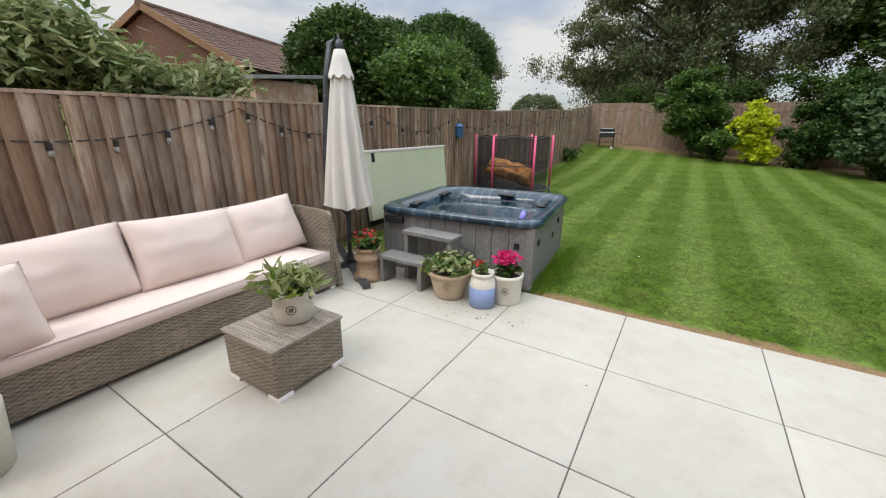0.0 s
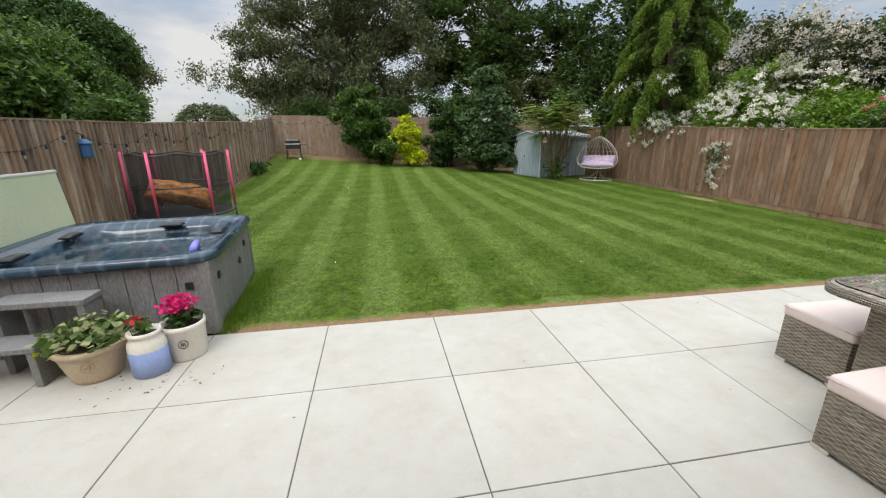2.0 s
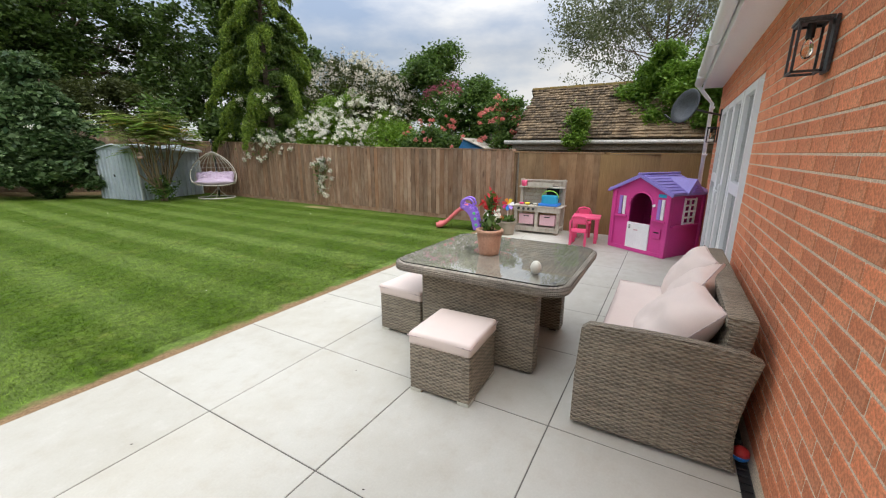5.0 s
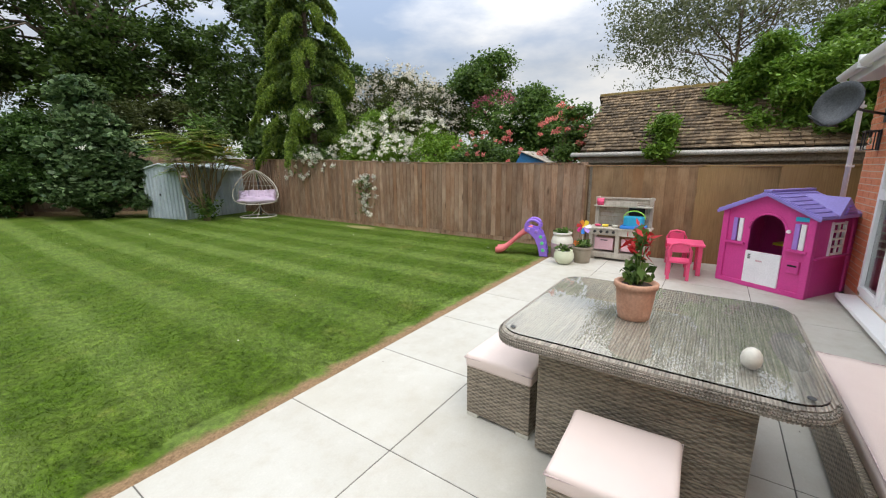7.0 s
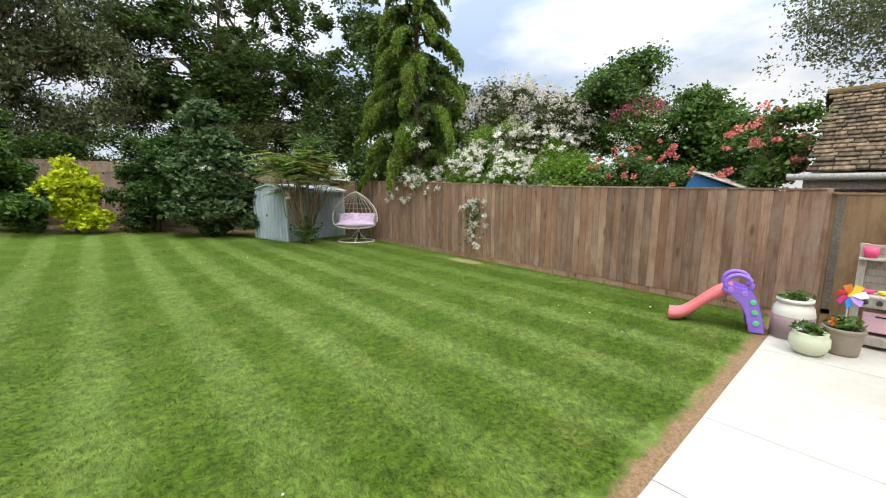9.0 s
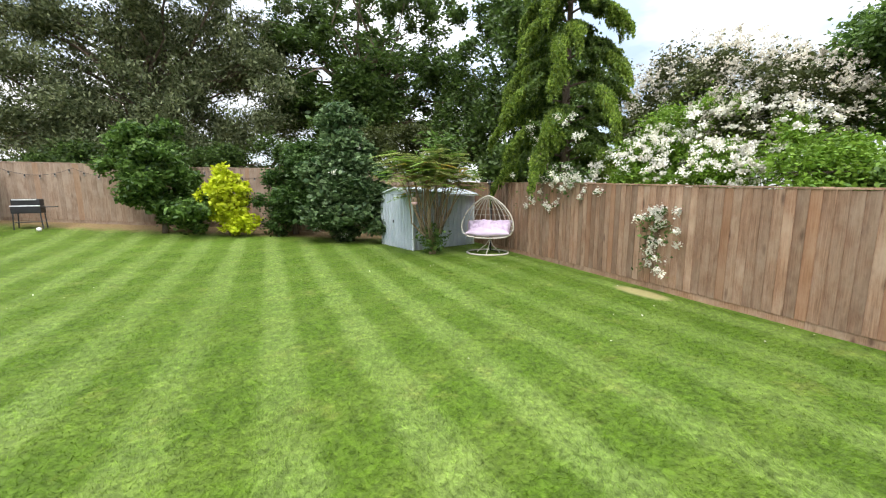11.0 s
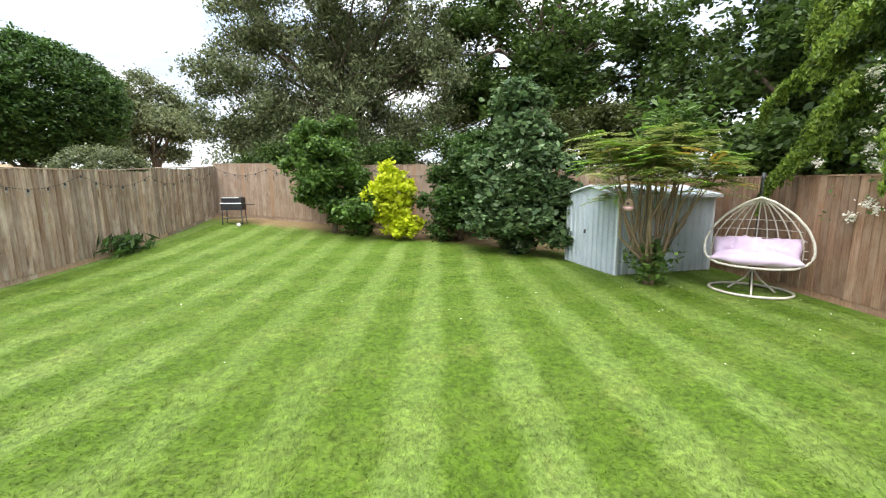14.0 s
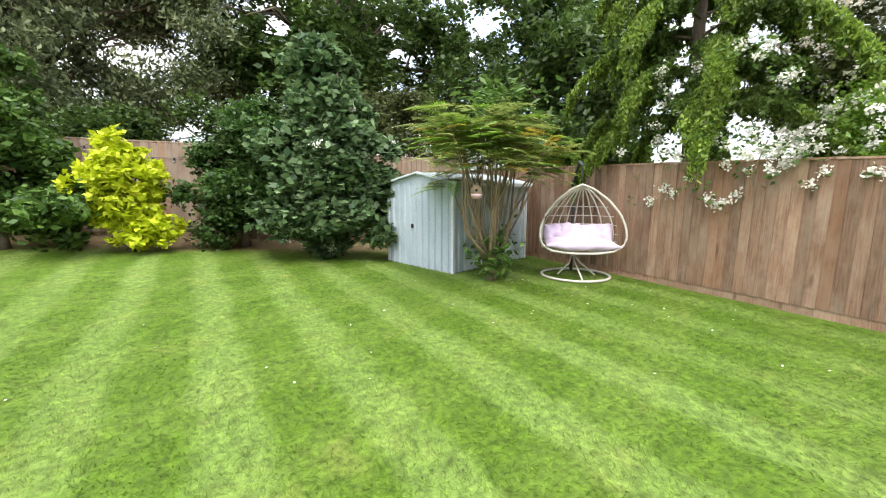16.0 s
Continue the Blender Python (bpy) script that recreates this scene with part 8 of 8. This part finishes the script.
def build_cedar():
    bx, by = 9.75, 12.5
    t = thing("cedar_tree", pose(bx, by, 0), "weeping cedar with drooping bright green branches over the fence", "tree")
    rng = np.random.default_rng(61)
    part("trunk", tube([(0, 0, -0.1), (0.03, 0, 1.5), (0, 0.05, 4), (0.05, 0, 9.5)], [0.17, 0.14, 0.09, 0.02], 10), M["bark"], t, smooth=True)
    bm = bmesh.new()
    tip, inner = [], []
    for i in range(58):
        f = ((i + rng.uniform(0, 1)) / 58) ** 1.15
        z0 = 2.3 + 7.0 * f
        a = i * 2.4 + rng.uniform(-0.35, 0.35)
        L = (0.45 + 2.3 * (1 - f) ** 0.9) * rng.uniform(0.7, 1.05)
        d = np.array((math.cos(a), math.sin(a), 0.0))
        side = np.array((-d[1], d[0], 0.0))
        bend = rng.uniform(-0.25, 0.25)

        def at(s):
            return np.array((0, 0, z0)) + d * L * s * (1 - 0.1 * s) + side * L * bend * s * s + np.array((0, 0, L * (0.34 * s - 0.72 * s ** 2.4)))

        ss = np.linspace(0, 1, 12)
        tube([tuple(at(s)) for s in ss], [0.026 * (1 - 0.85 * s) + 0.003 for s in ss], 5, bm)
        for j in range(int(21 * L + 12)):
            s = rng.uniform(0.12, 1.0) ** 0.8
            for sg in (1, -1):
                # a side spray runs out from the bough, then hangs
                out = rng.uniform(0.12, 0.46) * (1.08 - s * 0.8)
                hang = rng.uniform(0.12, 0.42) * (0.55 + 0.45 * s)
                k = 54
                u = rng.uniform(0, 1, (k, 1))
                q = at(s) + side * sg * out * u ** 0.8 + d * out * 0.5 * u - np.array((0, 0, 1)) * (hang * u ** 2.1)
                q = q + rng.normal(0, 0.013 + 0.012 * (1 - u), (k, 3))
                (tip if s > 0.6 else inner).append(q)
        for j in range(int(9 * L) + 3):
            # long tassels under the outer bough
            s = rng.uniform(0.5, 1.0)
            k = 64
            u = rng.uniform(0, 1, (k, 1))
            hang = rng.uniform(0.2, 0.55)
            tip.append(at(s) + side * rng.normal(0, 0.05) + d * 0.08 * u - np.array((0, 0, 1)) * hang * u + rng.normal(0, 0.018, (k, 3)) * (1.3 - u))
    part("bough", bm, M["bark"], t)
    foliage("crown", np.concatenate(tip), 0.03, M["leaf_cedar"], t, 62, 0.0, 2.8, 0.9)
    foliage("inner_crown", np.concatenate(inner), 0.034, M["leaf_cedar_shaded"], t, 63, 0.0, 2.6, 0.8)
    r = thing("climbing_rose", pose(9.0, 11.9, 0), "white rambling rose threaded through the cedar boughs", "rose")
    heads = np.stack([rng.uniform(-0.45, -0.1, 26), rng.uniform(-1.0, 0.7, 26), rng.uniform(1.62, 3.3, 26)], 1)
    part("stem", tube([(0, 0, 0), (-0.1, -0.1, 1.2), (-0.2, 0.1, 2.2), (-0.25, -0.05, 3.2)], 0.01, 5), M["bark_pale"], r)
    foliage("blossom", (heads[:, None, :] + rng.normal(0, 0.04, (26, 60, 3))).reshape(-1, 3), 0.034, M["white_petal"], r, 64, 0.2, 1.1)
    foliage("foliage", (heads[:, None, :] + rng.normal(0, 0.09, (26, 26, 3))).reshape(-1, 3), 0.045, M["leaf_mid"], r, 65)


build_cedar()


def build_fence_roses():
    for bx, by, z0, z1, k, sp, lab in ((8.49, 8.78, 0.25, 1.3, 60, 0.17, "sprig of white climbing rose on the fence"), (8.55, 11.1, 1.2, 2.0, 64, 0.7, "white rambling rose hanging over the fence top")):
        t = thing("climbing_rose", pose(bx, by, z0), lab, "rose")
        rng = np.random.default_rng(int(by * 10))
        c = np.stack([rng.normal(0, 0.06, k) - 0.06, rng.normal(0, sp, k), (z1 - z0) * (1 - rng.uniform(0, 1, k) ** 1.6)], 1)
        lf = (c[:, None, :] + rng.normal(0, 0.05, (k, 5, 3))).reshape(-1, 3)
        fl = (c[: k // 2, None, :] + rng.normal(0, 0.034, (k // 2, 44, 3))).reshape(-1, 3)
        part("stem", tube([(0, 0, 0.0), (-0.04, 0.05, (z1 - z0) * 0.5), (0.0, -0.05, z1 - z0)], 0.008, 5), M["bark_pale"], t)
        foliage("foliage", lf, 0.045, M["leaf_mid"], t, 71)
        foliage("blossom", fl, 0.034, M["white_petal"], t, 72, 0.2, 1.1)


build_fence_roses()

# ---- lawn blades, fallen petals, dirt on the slabs ----


def build_grass():
    rng = np.random.default_rng(5)
    k = 430000
    y = 3.5 + 13.0 * rng.beta(1.0, 1.5, k)
    x = np.where((y > 5.1) & (rng.uniform(0, 1, k) < 0.22), rng.uniform(-4.0, -1.1, k), rng.uniform(-1.1, 8.4, k))
    edge = np.array([3.47 + 0.2 * noise.noise(Vector((u * 3.0, 0.5, 0))) for u in np.linspace(-5, 9, 1400)])
    y = np.maximum(y, edge[np.clip(((x + 5) * 100).astype(int), 0, 1399)] + np.abs(rng.normal(0, 0.05, k)))
    keep = ((x - 8.16) / 0.22) ** 2 + ((y - 8.75) / 0.55) ** 2 > 1
    x, y = x[keep], y[keep]
    k = len(x)
    t = np.clip((y - 11) / 9, 0, 1.15)
    side = np.where(x < 2.3, 0.75 - 0.05 * (x + 4.5), 0.41 - (x - 2.3) * 0.095)
    z = np.maximum(0, side) * t * t - 0.01
    h = rng.uniform(0.006, 0.02, k)
    a = rng.uniform(0, 6.283, k)
    w = rng.uniform(0.002, 0.004, k)
    # blades lie with the mower: up the lawn on one pass, down on the next
    lean = np.sign(np.sin(7.14 * x - 18.5)) * 0.02
    c, s = np.cos(a) * w, np.sin(a) * w
    p0 = np.stack([x - c, y - s, z], 1)
    p1 = np.stack([x + c, y + s, z], 1)
    p2 = np.stack([x + rng.normal(0, 0.02, k), y + lean + rng.normal(0, 0.02, k), z + h], 1)
    ob = new("grass", raw_mesh("grass", np.stack([p0, p1, p2], 1).reshape(-1, 3), 3, M["blades"]))
    tagged(ob, "short mown green grass blades on the lawn", "grass", kind="stuff")
    n = 90
    px = np.where(rng.uniform(0, 1, n) < 0.6, rng.normal(7.0, 0.9, n), rng.uniform(-1, 8, n))
    py = np.where(rng.uniform(0, 1, n) < 0.6, rng.normal(12.4, 1.1, n), rng.uniform(4, 14, n))
    px = np.clip(px, -1, 8.3)
    pts = np.stack([px, np.clip(py, 3.8, 16), [ground_h(u, v) + 0.02 for u, v in zip(px, np.clip(py, 3.8, 16))]], 1)
    ob = new("fallen_petals", raw_mesh("fallen_petals", leaf_quads(pts, 0.02, rng, 0.9, 1.2), 4, M["white_petal"]))
    tagged(ob, "pale fallen petals scattered on the lawn", "petals", kind="stuff")
    # tufts along the tub side and fence feet
    n = 1500
    ty = rng.uniform(3.35, 4.9, n)
    tx = -1.2 + np.abs(rng.normal(0, 0.07, n))
    hh = rng.uniform(0.04, 0.12, n)
    p0 = np.stack([tx - 0.003, ty, np.full(n, -0.02)], 1)
    p1 = np.stack([tx + 0.003, ty + 0.002, np.full(n, -0.02)], 1)
    p2 = np.stack([tx + rng.normal(0.02, 0.03, n), ty + rng.normal(0, 0.03, n), hh], 1)
    ob = new("grass_tuft", raw_mesh("grass_tuft", np.stack([p0, p1, p2], 1).reshape(-1, 3), 3, M["leaf_bright"]))
    tagged(ob, "longer uncut grass along the hot tub", "grass", kind="stuff")
    n = 50
    dx = np.concatenate([rng.normal(-1.4, 0.25, 30), rng.uniform(-2.4, 6, 20)])
    dy = np.concatenate([rng.normal(2.72, 0.08, 30), rng.uniform(0.4, 3.2, 20)])
    pts = np.stack([dx, dy, np.full(n, 0.003)], 1)
    v = leaf_quads(pts, 0.011, rng, 0.97, 2.0)
    v[:, 2] = np.clip(v[:, 2], 0.0015, 0.005)
    ob = new("debris", raw_mesh("debris", v, 4, M["soil"]))
    tagged(ob, "crumbs of soil and leaf bits on the slabs", "debris", kind="stuff")


build_grass()

# ---- slabs and bricks ----


def build_slabs():
    xs = [-3.75] + [-1.2 + TILE * i for i in range(-2, 11)] + [8.32]
    ys = [-0.25 + TILE * j for j in range(4)] + [3.345]
    sizes = {}
    for i in range(len(xs) - 1):
        for j in range(len(ys) - 1):
            w, d = xs[i + 1] - xs[i] - GAP, ys[j + 1] - ys[j] - GAP
            key = (round(w, 3), round(d, 3))
            if key not in sizes:
                sizes[key] = finish("slab", boxed((0, 0, -0.01), (w, d, 0.02), 0.002, seg=1), M["paving"])
            o = new("slab", sizes[key])
            o.parent = patio
            o.matrix_basis = pose((xs[i] + xs[i + 1]) / 2, (ys[j] + ys[j + 1]) / 2, random.Random(i * 9 + j).uniform(-0.0006, 0.0006))
    side = finish("slab", boxed((0, 0, -0.01), (TILE - GAP, TILE - GAP, 0.02), 0.002, seg=1), M["paving"])
    for j in range(2):
        o = new("slab", side)
        o.parent = patio
        o.matrix_basis = pose(-2.85, -0.7 - TILE * j, 0.0)


build_slabs()


def build_bricks():
    full = finish("brick", boxed((0, 0, 0), (BW, 0.05, BH), 0.003, seg=1), M["brick"])
    rng = random.Random(8)
    near, rest = [], []
    for row in range(34):
        z = 0.1 + row * (BH + JT) + BH / 2
        if z > 2.47:
            break
        x = -2.29 - (BW + JT) / 2 * (row % 2)
        while x < 7.85:
            a, b = x, x + BW
            for lo, hi, z0, z1 in ((0.2, 1.555, 0, 2.1), (4.3, 7.05, 0, 2.14)):
                if z0 < z < z1:
                    if a < hi and b > lo:
                        if a < lo < b:
                            b = lo
                        elif a < hi < b:
                            a = hi
                        else:
                            b = a
            a, b = max(a, -2.3), min(b, 7.85)
            if b - a > 0.03:
                (near if 1.5 < a < 3.75 else rest).append((a, b, z))
            x += BW + JT
    for a, b, z in near[:300]:
        o = new("brick", full)
        o.parent = wall_house
        o.matrix_basis = Matrix.LocRotScale(((a + b) / 2, WALL_Y - 0.0225 + rng.uniform(-0.0012, 0.0012), z), None, ((b - a) / BW, 1, 1))
    verts = []
    for a, b, z in rest + near[300:]:
        y1, z0, z1 = WALL_Y + 0.0025 + rng.uniform(-0.001, 0.001), z - BH / 2, z + BH / 2
        y0 = WALL_Y - 0.03
        for q in (((a, y1, z0), (a, y1, z1), (b, y1, z1), (b, y1, z0)), ((a, y0, z1), (b, y0, z1), (b, y1, z1), (a, y1, z1)), ((a, y0, z0), (a, y1, z0), (b, y1, z0), (b, y0, z0)), ((a, y0, z0), (a, y0, z1), (a, y1, z1), (a, y1, z0)), ((b, y0, z0), (b, y1, z0), (b, y1, z1), (b, y0, z1))):
            verts.extend(q)
    o = new("bricks", raw_mesh("bricks", verts, 4, M["brick"]))
    o.parent = wall_house
    tagged(o, kind="stuff")


build_bricks()
